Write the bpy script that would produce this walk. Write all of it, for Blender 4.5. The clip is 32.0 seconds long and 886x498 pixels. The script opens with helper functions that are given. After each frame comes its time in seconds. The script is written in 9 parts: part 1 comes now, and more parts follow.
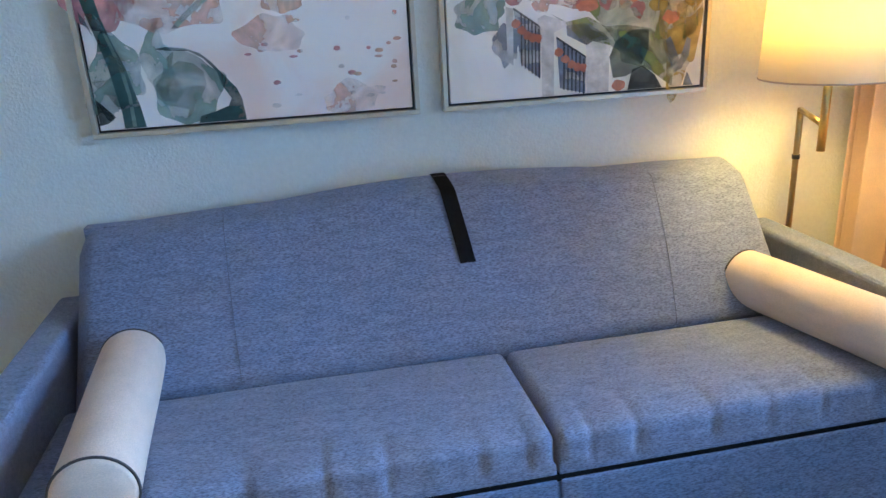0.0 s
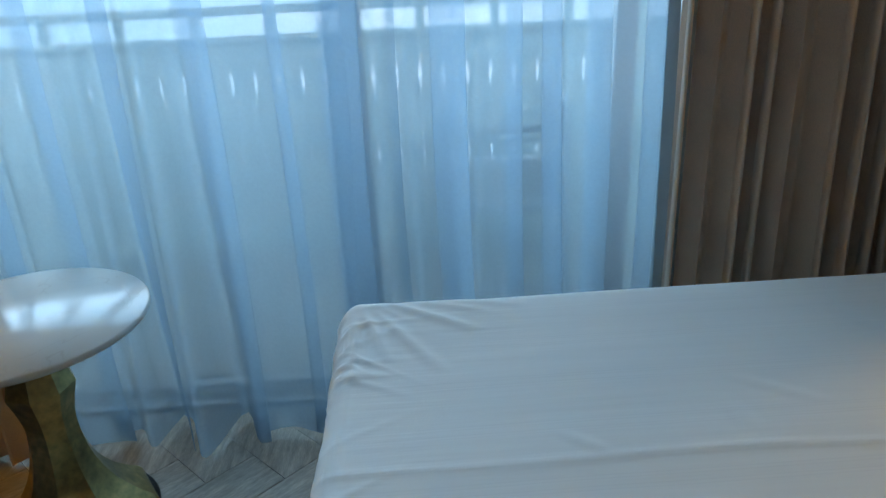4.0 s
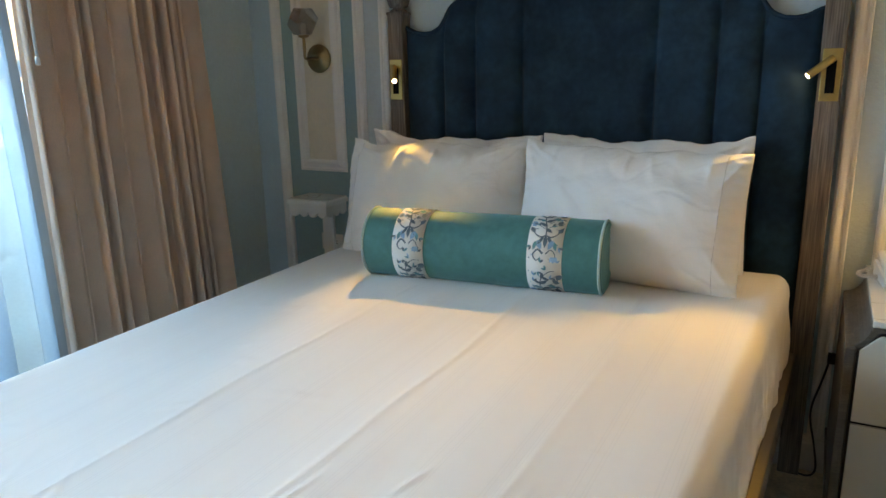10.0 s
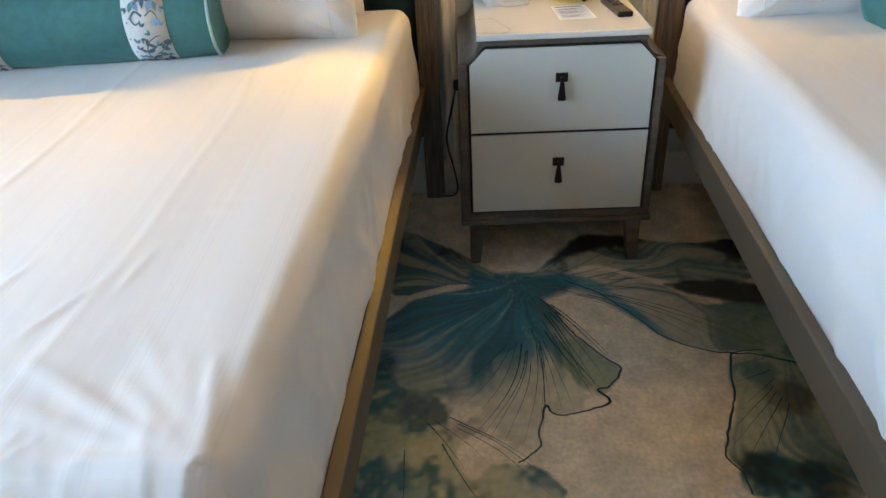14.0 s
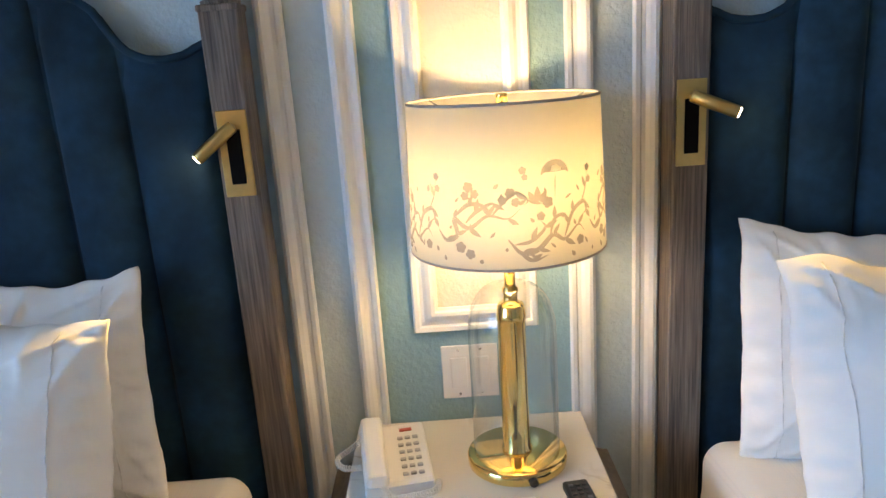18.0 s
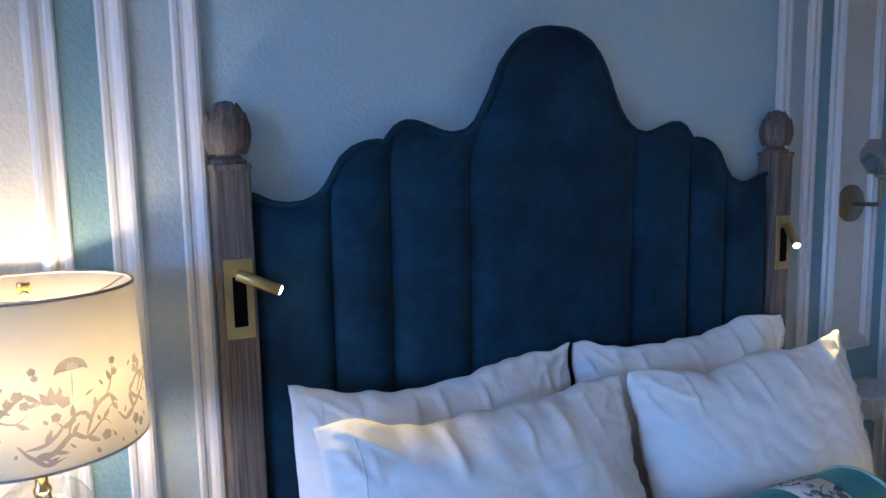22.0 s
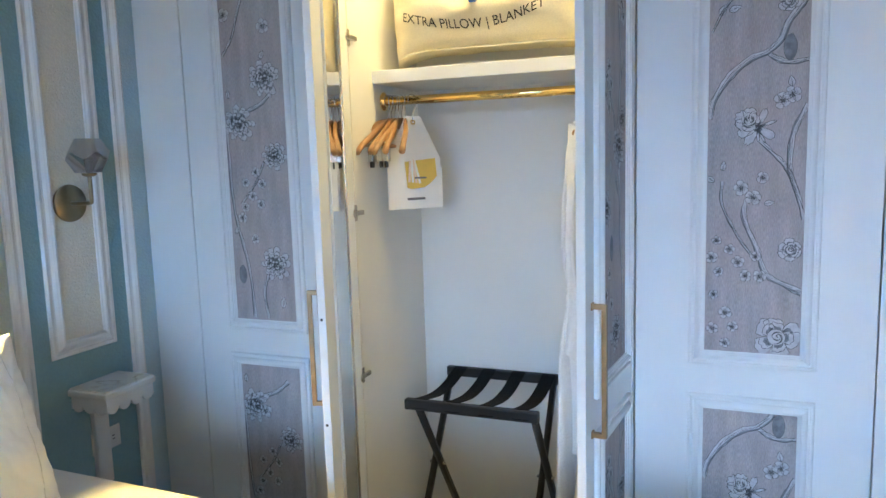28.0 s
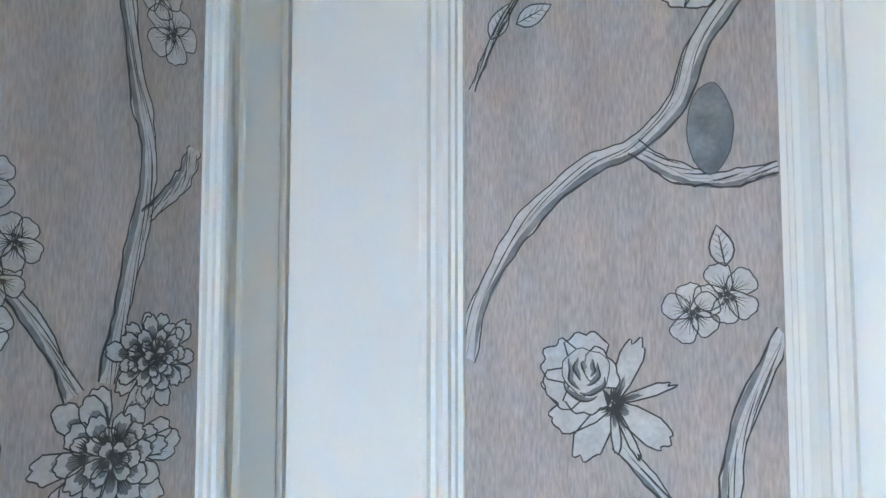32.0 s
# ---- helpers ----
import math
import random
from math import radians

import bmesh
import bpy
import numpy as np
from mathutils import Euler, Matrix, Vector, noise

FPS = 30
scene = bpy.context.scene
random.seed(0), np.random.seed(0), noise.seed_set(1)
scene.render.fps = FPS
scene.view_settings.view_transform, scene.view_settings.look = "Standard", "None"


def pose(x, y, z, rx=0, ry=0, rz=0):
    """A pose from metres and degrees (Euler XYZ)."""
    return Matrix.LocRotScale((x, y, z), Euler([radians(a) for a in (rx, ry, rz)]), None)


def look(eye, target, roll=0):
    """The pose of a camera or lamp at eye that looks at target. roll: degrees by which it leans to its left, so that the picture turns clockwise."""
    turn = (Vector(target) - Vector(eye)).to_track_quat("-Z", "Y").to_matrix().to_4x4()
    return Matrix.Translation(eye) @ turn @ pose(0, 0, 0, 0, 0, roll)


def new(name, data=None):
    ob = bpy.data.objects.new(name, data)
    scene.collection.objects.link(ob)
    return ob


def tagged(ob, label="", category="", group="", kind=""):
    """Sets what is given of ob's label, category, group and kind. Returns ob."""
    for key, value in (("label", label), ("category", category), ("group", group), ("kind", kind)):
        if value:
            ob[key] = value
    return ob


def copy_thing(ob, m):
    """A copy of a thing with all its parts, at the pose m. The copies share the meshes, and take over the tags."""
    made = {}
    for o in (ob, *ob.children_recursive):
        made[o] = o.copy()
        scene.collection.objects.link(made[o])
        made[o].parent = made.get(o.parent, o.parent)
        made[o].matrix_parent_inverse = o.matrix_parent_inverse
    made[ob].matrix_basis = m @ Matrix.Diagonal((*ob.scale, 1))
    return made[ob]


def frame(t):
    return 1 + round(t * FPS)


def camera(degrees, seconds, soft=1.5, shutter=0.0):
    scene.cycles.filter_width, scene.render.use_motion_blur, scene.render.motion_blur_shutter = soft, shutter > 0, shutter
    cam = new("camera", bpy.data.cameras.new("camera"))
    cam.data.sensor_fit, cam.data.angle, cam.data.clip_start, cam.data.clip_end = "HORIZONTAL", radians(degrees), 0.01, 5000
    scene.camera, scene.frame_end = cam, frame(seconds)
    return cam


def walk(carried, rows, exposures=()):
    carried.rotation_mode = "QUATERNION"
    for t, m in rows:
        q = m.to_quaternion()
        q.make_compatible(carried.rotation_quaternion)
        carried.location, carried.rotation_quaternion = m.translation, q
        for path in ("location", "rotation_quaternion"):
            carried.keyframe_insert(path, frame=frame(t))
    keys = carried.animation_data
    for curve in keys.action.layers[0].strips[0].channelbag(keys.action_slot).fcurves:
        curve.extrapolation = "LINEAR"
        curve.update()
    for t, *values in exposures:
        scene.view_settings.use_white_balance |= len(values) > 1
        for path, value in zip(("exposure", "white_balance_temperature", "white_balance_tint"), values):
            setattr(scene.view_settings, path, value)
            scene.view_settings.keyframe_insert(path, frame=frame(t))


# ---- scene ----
cam = camera(63.2, 32.0)
PATH = [
    (0, (-0.353, -1.728, 1.454), (-0.704, -3.591, 0.816), -3.04),
    (0.5, (-0.398, -1.713, 1.429), (-0.893, -3.520, 0.730), -3.53),
    (1, (-0.447, -1.710, 1.405), (-1.129, -3.442, 0.674), -4.15),
    (1.5, (-0.505, -1.702, 1.397), (-1.408, -3.316, 0.637), -4.82),
    (2, (-0.557, -1.708, 1.393), (-1.707, -3.141, 0.604), -5.34),
    (2.5, (-0.600, -1.777, 1.390), (-2.002, -2.952, 0.580), -5.63),
    (3, (-0.623, -1.844, 1.389), (-2.241, -2.688, 0.570), -5.47),
    (3.5, (-0.626, -1.869, 1.393), (-2.404, -2.297, 0.583), -4.53),
    (4, (-0.619, -1.867, 1.395), (-2.459, -1.834, 0.611), -2.72),
    (4.5, (-0.596, -1.863, 1.401), (-2.405, -1.469, 0.646), -2.80),
    (6.5, (-0.46, -2.227, 1.505), (-1.727, -0.712, 1.186), 2.0),
    (7, (-0.388, -2.266, 1.549), (-1.524, -0.636, 1.318), 2.4),
    (7.5, (-0.374, -2.391, 1.536), (-1.358, -0.659, 1.36), 2.1),
    (8, (-0.339, -2.441, 1.514), (-1.256, -0.674, 1.327), 1.8),
    (8.5, (-0.319, -2.497, 1.478), (-1.213, -0.724, 1.24), 1.3),
    (9, (-0.306, -2.541, 1.461), (-1.204, -0.782, 1.144), 0.4),
    (9.5, (-0.304, -2.577, 1.426), (-1.213, -0.84, 1.026), -0.4),
    (10, (-0.307, -2.6, 1.406), (-1.221, -0.891, 0.912), -1.2),
    (10.5, (-0.29, -2.618, 1.393), (-1.206, -0.944, 0.793), -2.2),
    (11, (-0.317, -2.64, 1.348), (-1.204, -0.996, 0.632), -3.0),
    (11.5, (-0.336, -2.646, 1.322), (-1.166, -1.026, 0.494), -4.0),
    (12, (-0.321, -2.653, 1.294), (-1.056, -1.036, 0.374), -4.7),
    (12.5, (-0.294, -2.624, 1.276), (-0.862, -0.994, 0.266), -4.5),
    (13, (-0.262, -2.594, 1.263), (-0.641, -0.943, 0.2), -4.2),
    (13.5, (-0.228, -2.578, 1.264), (-0.437, -0.907, 0.186), -3.6),
    (14, (-0.196, -2.527, 1.293), (-0.269, -0.828, 0.241), -3.1),
    (14.5, (-0.17, -2.435, 1.324), (-0.149, -0.691, 0.345), -2.7),
    (15, (-0.162, -2.337, 1.355), (-0.088, -0.535, 0.491), -2.3),
    (15.5, (-0.177, -2.238, 1.381), (-0.067, -0.383, 0.642), -1.9),
    (17.5, (0.074, -1.608, 1.512), (0.007, 0.319, 0.983), -3.6),
    (18, (0.04, -1.385, 1.501), (0.044, 0.546, 0.983), -3.9),
    (18.5, (0.028, -1.239, 1.51), (0.108, 0.691, 0.99), -4.4),
    (19, (0.042, -1.193, 1.511), (0.256, 0.733, 1.014), -4.4),
    (19.5, (0.091, -1.193, 1.545), (0.473, 0.718, 1.093), -4.0),
    (20, (0.166, -1.239, 1.585), (0.649, 0.664, 1.204), -4.0),
    (20.5, (0.191, -1.28, 1.612), (0.851, 0.584, 1.311), -2.8),
    (21, (0.203, -1.329, 1.612), (0.99, 0.497, 1.391), -2.3),
    (21.5, (0.217, -1.384, 1.626), (1.079, 0.405, 1.391), -1.5),
    (22, (0.238, -1.47, 1.618), (1.136, 0.299, 1.363), -1.1),
    (22.5, (0.243, -1.549, 1.613), (1.183, 0.192, 1.322), -0.8),
    (23, (0.247, -1.641, 1.58), (1.23, 0.074, 1.274), -0.9),
    (23.5, (0.239, -1.697, 1.576), (1.305, -0.037, 1.25), -0.7),
    (24, (0.22, -1.747, 1.557), (1.412, -0.174, 1.232), -0.9),
    (24.5, (0.212, -1.778, 1.548), (1.577, -0.355, 1.217), -0.9),
    (25, (0.18, -1.754, 1.563), (1.709, -0.512, 1.218), -1.1),
    (25.5, (0.154, -1.741, 1.546), (1.818, -0.69, 1.188), -1.5),
    (26, (0.179, -1.74, 1.525), (1.934, -0.854, 1.159), -1.7),
    (26.5, (0.28, -1.767, 1.522), (2.09, -0.999, 1.155), -1.8),
    (28.5, (0.938, -2.048, 1.574), (2.771, -1.279, 1.354), -1.7),
    (29, (1.139, -2.117, 1.581), (2.949, -1.286, 1.395), -1.5),
    (29.5, (1.347, -2.161, 1.591), (3.137, -1.284, 1.438), -1.4),
    (30, (1.578, -2.173, 1.608), (3.356, -1.265, 1.486), -1.5),
    (30.5, (1.766, -2.186, 1.629), (3.537, -1.26, 1.548), -1.4),
    (31, (1.944, -2.208, 1.639), (3.704, -1.259, 1.628), -0.8),
    (31.5, (2.11, -2.182, 1.658), (3.889, -1.271, 1.719), -0.3),
    (32, (2.243, -2.155, 1.684), (4.029, -1.264, 1.817), 0.0),
]
# seconds, stops, white balance
EXPOSURES = [
    (0, 3.06, 6150, 14), (1, 3.1, 5950, 12), (2, 2.25, 5700, 20), (3, 1.5, 7200, 8), (4, 1.22, 8300, 9), (4.5, 1.3, 8500, 10), (6.5, 2.6, 14000, 20), (7, 2.72, 21000, 26), (8, 2.98, 9700, 25), (9, 2.65, 9200, 17), (10, 2.4, 9900, 17),
    (11, 2.22, 10200, 17), (12, 2.24, 10800, 17), (13, 2.62, 10200, 17), (14, 2.9, 8500, 18), (15, 2.8, 7900, 17), (18, 2.53, 7150, 19), (19, 2.34, 6250, 21), (20, 2.0, 5450, 18), (22, 2.4, 5150, 22), (24, 2.85, 5300, 20), (26, 3.06, 5750, 14),
    (29, 3.28, 6050, 11), (31, 3.25, 5800, 11), (32, 3.88, 7100, 6),
]
walk(cam, [(t, look(eye, target, roll)) for t, eye, target, roll in PATH], EXPOSURES)

# ==== world, large lights ====
world = bpy.data.worlds.new("world")
scene.world = world
world.use_nodes = True
wn = world.node_tree
sky = wn.nodes.new("ShaderNodeTexSky")
sky.sky_type = "NISHITA"
sky.sun_disc = False
sky.sun_elevation = radians(8)
sky.sun_rotation = radians(-90)
wn.nodes["Background"].inputs[1].default_value = 0.055
wn.links.new(sky.outputs[0], wn.nodes["Background"].inputs[0])


def lamp(name, kind, place, energy, color, **more):
    data = bpy.data.lights.new(name, kind)
    data.energy, data.color = energy, color
    ob = new(name, data)
    ob.matrix_world = place
    for key, value in more.items():
        if key == "size":
            data.size = value
        elif key == "size_y":
            data.shape, data.size_y = "RECTANGLE", value
        elif key == "angle":
            data.angle = value
        elif key == "radius":
            data.shadow_soft_size = value
        elif key == "spot":
            data.spot_size, data.spot_blend = value
    return ob


# a hazy bright sky in front of the balcony: one very soft, cool sun
lamp("sun", "SUN", look((0, 0, 0), (math.cos(radians(6)), 0.10, -math.sin(radians(6)))), 6.1, (0.25, 0.56, 1.0), angle=radians(78))

# ==== materials ====
def mat(name, color, rough=0.6, metal=0.0, **p):
    """A node material. noise: (scale, amount) colour variation; fine: a second, smaller scale; bump: (scale, strength, stretch)."""
    m = bpy.data.materials.new(name)
    m.use_nodes = True
    nt = m.node_tree
    b = nt.nodes["Principled BSDF"]
    b.inputs["Base Color"].default_value = (*color, 1)
    b.inputs["Roughness"].default_value = rough
    b.inputs["Metallic"].default_value = metal
    if "sheen" in p:
        b.inputs["Sheen Weight"].default_value = p["sheen"]
        b.inputs["Sheen Roughness"].default_value = 0.4
        b.inputs["Sheen Tint"].default_value = (*p.get("sheen_tint", (1, 1, 1)), 1)
    if "spec" in p:
        b.inputs["Specular IOR Level"].default_value = p["spec"]
    tc = nt.nodes.new("ShaderNodeTexCoord")
    coord = tc.outputs["Object"]
    if p.get("stretch"):
        mp = nt.nodes.new("ShaderNodeMapping")
        mp.inputs["Scale"].default_value = p["stretch"]
        nt.links.new(coord, mp.inputs["Vector"])
        coord = mp.outputs[0]
    out = None
    for key in ("noise", "fine"):
        if key in p:
            n = nt.nodes.new("ShaderNodeTexNoise")
            n.inputs["Scale"].default_value = p[key][0]
            n.inputs["Detail"].default_value = 4
            nt.links.new(coord, n.inputs["Vector"])
            mx = nt.nodes.new("ShaderNodeMix")
            mx.data_type, mx.blend_type = "RGBA", "MULTIPLY"
            mx.inputs["Factor"].default_value = 1.0
            mr = nt.nodes.new("ShaderNodeMapRange")
            mr.inputs["From Min"].default_value, mr.inputs["From Max"].default_value = 0.3, 0.7
            mr.inputs["To Min"].default_value, mr.inputs["To Max"].default_value = 1 - p[key][1], 1 + p[key][1]
            nt.links.new(n.outputs[0], mr.inputs["Value"])
            if out is None:
                mx.inputs["A"].default_value = (*color, 1)
            else:
                nt.links.new(out, mx.inputs["A"])
            nt.links.new(mr.outputs[0], mx.inputs["B"])
            out = mx.outputs["Result"]
    if "vary" in p:
        oi = nt.nodes.new("ShaderNodeObjectInfo")
        mr = nt.nodes.new("ShaderNodeMapRange")
        mr.inputs["To Min"].default_value, mr.inputs["To Max"].default_value = 1 - p["vary"], 1 + p["vary"]
        nt.links.new(oi.outputs["Random"], mr.inputs["Value"])
        mx = nt.nodes.new("ShaderNodeMix")
        mx.data_type, mx.blend_type = "RGBA", "MULTIPLY"
        mx.inputs["Factor"].default_value = 1.0
        mx.inputs["A"].default_value = (*color, 1)
        if out is not None:
            nt.links.new(out, mx.inputs["A"])
        nt.links.new(mr.outputs[0], mx.inputs["B"])
        out = mx.outputs["Result"]
    if out is not None:
        nt.links.new(out, b.inputs["Base Color"])
    if "bump" in p:
        n = nt.nodes.new("ShaderNodeTexNoise")
        n.inputs["Scale"].default_value = p["bump"][0]
        n.inputs["Detail"].default_value = 3
        nt.links.new(coord, n.inputs["Vector"])
        bp = nt.nodes.new("ShaderNodeBump")
        bp.inputs["Strength"].default_value = p["bump"][1]
        bp.inputs["Distance"].default_value = p.get("dist", 0.002)
        nt.links.new(n.outputs[0], bp.inputs["Height"])
        nt.links.new(bp.outputs[0], b.inputs["Normal"])
    return m


def glow(name, color, strength):
    m = mat(name, color)
    b = m.node_tree.nodes["Principled BSDF"]
    b.inputs["Emission Color"].default_value = (*color, 1)
    b.inputs["Emission Strength"].default_value = strength
    return m


PEEL = dict(bump=(120, 0.8), dist=0.0030, noise=(1.3, 0.04), fine=(60, 0.03))
M_WALL = mat("wall_field_paint", (0.50, 0.645, 0.70), 0.6, **PEEL)
M_STRIPE = mat("wall_teal_paint", (0.24, 0.39, 0.43), 0.6, **PEEL)
M_PALE = mat("wall_pale_paint", (0.47, 0.56, 0.58), 0.6, **PEEL)
M_CREAM = mat("panel_cream_paint", (0.72, 0.68, 0.58), 0.6, **PEEL)
M_SIDE = mat("side_wall_paint", (0.58, 0.70, 0.71), 0.6, **PEEL)
M_SOFAWALL = mat("sofa_wall_paint", (0.78, 0.80, 0.75), 0.65, **PEEL)
M_TRIM = mat("trim_white_paint", (0.78, 0.78, 0.76), 0.4, noise=(8, 0.03), bump=(90, 0.08))
M_CEIL = mat("ceiling_paint", (0.84, 0.84, 0.83), 0.8, noise=(2, 0.03), bump=(120, 0.3))
M_WARD = mat("wardrobe_white_lacquer", (0.80, 0.825, 0.83), 0.45, noise=(3, 0.02), bump=(70, 0.05))
M_INSIDE = mat("closet_inside_white", (0.78, 0.78, 0.74), 0.55, noise=(3, 0.03), bump=(90, 0.1))
M_PAPER = mat("mauve_wallpaper", (0.445, 0.41, 0.41), 0.75, noise=(22, 0.14), fine=(330, 0.20), stretch=(1.5, 1, 0.28), bump=(420, 0.5), dist=0.001)
M_INK = mat("wallpaper_ink", (0.06, 0.063, 0.066), 0.8, noise=(40, 0.3))
M_INKGREY = mat("wallpaper_grey_wash", (0.22, 0.24, 0.26), 0.8, noise=(60, 0.3), fine=(300, 0.1))
M_INKPALE = mat("wallpaper_pale_wash", (0.56, 0.57, 0.59), 0.8, noise=(70, 0.12), fine=(300, 0.1))
M_SHEET = mat("white_cotton_sheet", (0.80, 0.79, 0.77), 0.85, noise=(3, 0.02), fine=(14, 0.02), stretch=(1, 0.07, 0.5), bump=(30, 0.22), dist=0.005, sheen=0.15)


def weave_stripes(m, period):
    """Fine groups of woven stripes along y."""
    nt = m.node_tree
    b = nt.nodes["Principled BSDF"]
    src = b.inputs["Base Color"].links[0].from_socket
    tc, w, r = nt.nodes.new("ShaderNodeTexCoord"), nt.nodes.new("ShaderNodeTexWave"), nt.nodes.new("ShaderNodeValToRGB")
    w.inputs["Scale"].default_value, w.inputs["Distortion"].default_value, w.inputs["Detail Scale"].default_value = 0.314 / period, 0.25, 0.5
    e = r.color_ramp.elements
    e[0].position, e[0].color, e[1].position, e[1].color = 0.86, (1, 1, 1, 1), 0.89, (0.955, 0.955, 0.96, 1)
    for p, c in ((0.92, 1.0), (0.955, 1.0), (0.97, 0.955), (0.985, 1.0)):
        k = e.new(p)
        k.color = (c, c, c, 1)
    mx = nt.nodes.new("ShaderNodeMix")
    mx.data_type, mx.blend_type = "RGBA", "MULTIPLY"
    mx.inputs["Factor"].default_value = 1.0
    nt.links.new(tc.outputs["Object"], w.inputs["Vector"])
    nt.links.new(w.outputs[0], r.inputs[0])
    nt.links.new(src, mx.inputs["A"])
    nt.links.new(r.outputs[0], mx.inputs["B"])
    nt.links.new(mx.outputs["Result"], b.inputs["Base Color"])


weave_stripes(M_SHEET, 0.125)
M_PILLOW = mat("white_pillowcase", (0.87, 0.87, 0.86), 0.85, noise=(6, 0.02), bump=(13, 0.5), dist=0.012, sheen=0.15)
M_VELVET = mat("navy_velvet", (0.0096, 0.037, 0.065), 0.75, noise=(7, 0.45), fine=(40, 0.16), bump=(300, 0.2), sheen=0.12, sheen_tint=(0.25, 0.5, 0.7), spec=0.2)
M_VELSEAM = mat("navy_velvet_seam", (0.006, 0.02, 0.035), 0.8, noise=(30, 0.2))
M_TEAL = mat("teal_velvet", (0.045, 0.205, 0.20), 0.6, noise=(6, 0.15), fine=(40, 0.1), bump=(300, 0.2), sheen=0.5, sheen_tint=(0.5, 0.9, 0.9), spec=0.25)
M_TEALPIPE = mat("pale_teal_piping", (0.40, 0.58, 0.56), 0.7, bump=(400, 0.2))
M_BAND = mat("cream_linen_band", (0.78, 0.76, 0.71), 0.85, noise=(20, 0.05), bump=(500, 0.3))
M_MOTIF = [mat("motif_" + n, c, 0.8, noise=(80, 0.15)) for n, c in
           (("slate", (0.11, 0.16, 0.19)), ("teal", (0.10, 0.30, 0.32)), ("blue", (0.24, 0.42, 0.58)))]
M_POST = mat("grey_cerused_oak", (0.16, 0.125, 0.10), 0.55, noise=(6, 0.25), fine=(26, 0.55), stretch=(9, 9, 0.30), bump=(26, 0.8), dist=0.002)
M_RAIL = mat("bronze_bed_rail", (0.115, 0.086, 0.058), 0.55, 0.05, noise=(6, 0.12), bump=(120, 0.1))
M_BRASS = mat("brushed_brass", (0.62, 0.44, 0.17), 0.32, 1.0, noise=(30, 0.1), bump=(200, 0.05))
M_ANTIQUE = mat("antique_brass", (0.34, 0.25, 0.14), 0.30, 1.0, noise=(30, 0.1), bump=(200, 0.05))
M_HANDLE = mat("aged_bronze_handle", (0.36, 0.25, 0.14), 0.38, 1.0, noise=(40, 0.15), bump=(200, 0.05))
M_GOLD = mat("polished_gold", (0.95, 0.68, 0.26), 0.06, 1.0, noise=(4, 0.04))
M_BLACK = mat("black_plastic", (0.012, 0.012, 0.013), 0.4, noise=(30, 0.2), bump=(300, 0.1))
M_RECESS = mat("black_recess", (0.004, 0.004, 0.005), 0.8, spec=0.1, noise=(30, 0.2))
M_FRAME = mat("taupe_nightstand_wood", (0.13, 0.105, 0.085), 0.5, noise=(8, 0.2), fine=(60, 0.2), stretch=(1, 1, 5), bump=(100, 0.2))
M_DRAWER = mat("cream_drawer_lacquer", (0.62, 0.60, 0.53), 0.4, noise=(4, 0.03), bump=(120, 0.05))
M_PULL = mat("dark_bronze_pull", (0.035, 0.026, 0.022), 0.4, 0.7, noise=(50, 0.2))
M_SOFA = mat("blue_grey_heather_fabric", (0.19, 0.225, 0.335), 0.9, noise=(34, 0.13), fine=(240, 0.50), stretch=(0.42, 1.5, 1.7), bump=(320, 0.6), dist=0.002, sheen=0.2)
M_SOFASEAM = mat("sofa_seam_thread", (0.12, 0.135, 0.19), 0.9, noise=(90, 0.2))
M_CREAMCLOTH = mat("cream_woven_cloth", (0.76, 0.60, 0.50), 0.9, noise=(12, 0.06), fine=(240, 0.12), stretch=(1, 1, 3), bump=(300, 0.5), dist=0.002, sheen=0.2)
M_PIPING = mat("charcoal_piping", (0.07, 0.06, 0.06), 0.8, noise=(60, 0.2))
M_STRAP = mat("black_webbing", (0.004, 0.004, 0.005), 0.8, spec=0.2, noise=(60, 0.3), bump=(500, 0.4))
M_DRAPE = mat("taupe_drape", (0.74, 0.55, 0.43), 0.85, noise=(7, 0.07), fine=(420, 0.12), bump=(420, 0.4), dist=0.0012, sheen=0.25)
M_DRAPEEDGE = mat("grey_drape_lining", (0.36, 0.35, 0.33), 0.9, noise=(10, 0.06), bump=(300, 0.3))
M_PLASTIC = mat("white_plastic", (0.74, 0.72, 0.68), 0.35, noise=(10, 0.02), bump=(200, 0.04))
M_PRINT = mat("grey_print", (0.16, 0.16, 0.17), 0.8, noise=(50, 0.1))
M_CARD = mat("white_card", (0.80, 0.80, 0.78), 0.7, noise=(12, 0.03))
M_WOODHANGER = mat("varnished_maple", (0.36, 0.19, 0.075), 0.35, noise=(10, 0.2), fine=(60, 0.15), stretch=(1, 5, 5), bump=(90, 0.1))
M_STEEL = mat("nickel_steel", (0.55, 0.54, 0.52), 0.25, 1.0, noise=(30, 0.08))
M_CANVASBAG = mat("cream_cotton_bag", (0.74, 0.665, 0.47), 0.9, noise=(7, 0.05), fine=(200, 0.06), bump=(260, 0.3), dist=0.002)
M_BLUETAG = mat("blue_tag", (0.03, 0.10, 0.36), 0.5, noise=(20, 0.1))
M_ROBE = mat("white_waffle_robe", (0.78, 0.78, 0.77), 0.95, noise=(9, 0.03), fine=(120, 0.03), bump=(160, 0.6), dist=0.003, sheen=0.3)
M_BRONZETABLE = mat("cast_bronze", (0.58, 0.41, 0.17), 0.30, 0.9, noise=(9, 0.45), fine=(50, 0.2), bump=(60, 0.2))
M_LAMPSTEM = mat("antique_brass_stem", (0.42, 0.30, 0.14), 0.3, 1.0, noise=(20, 0.1))
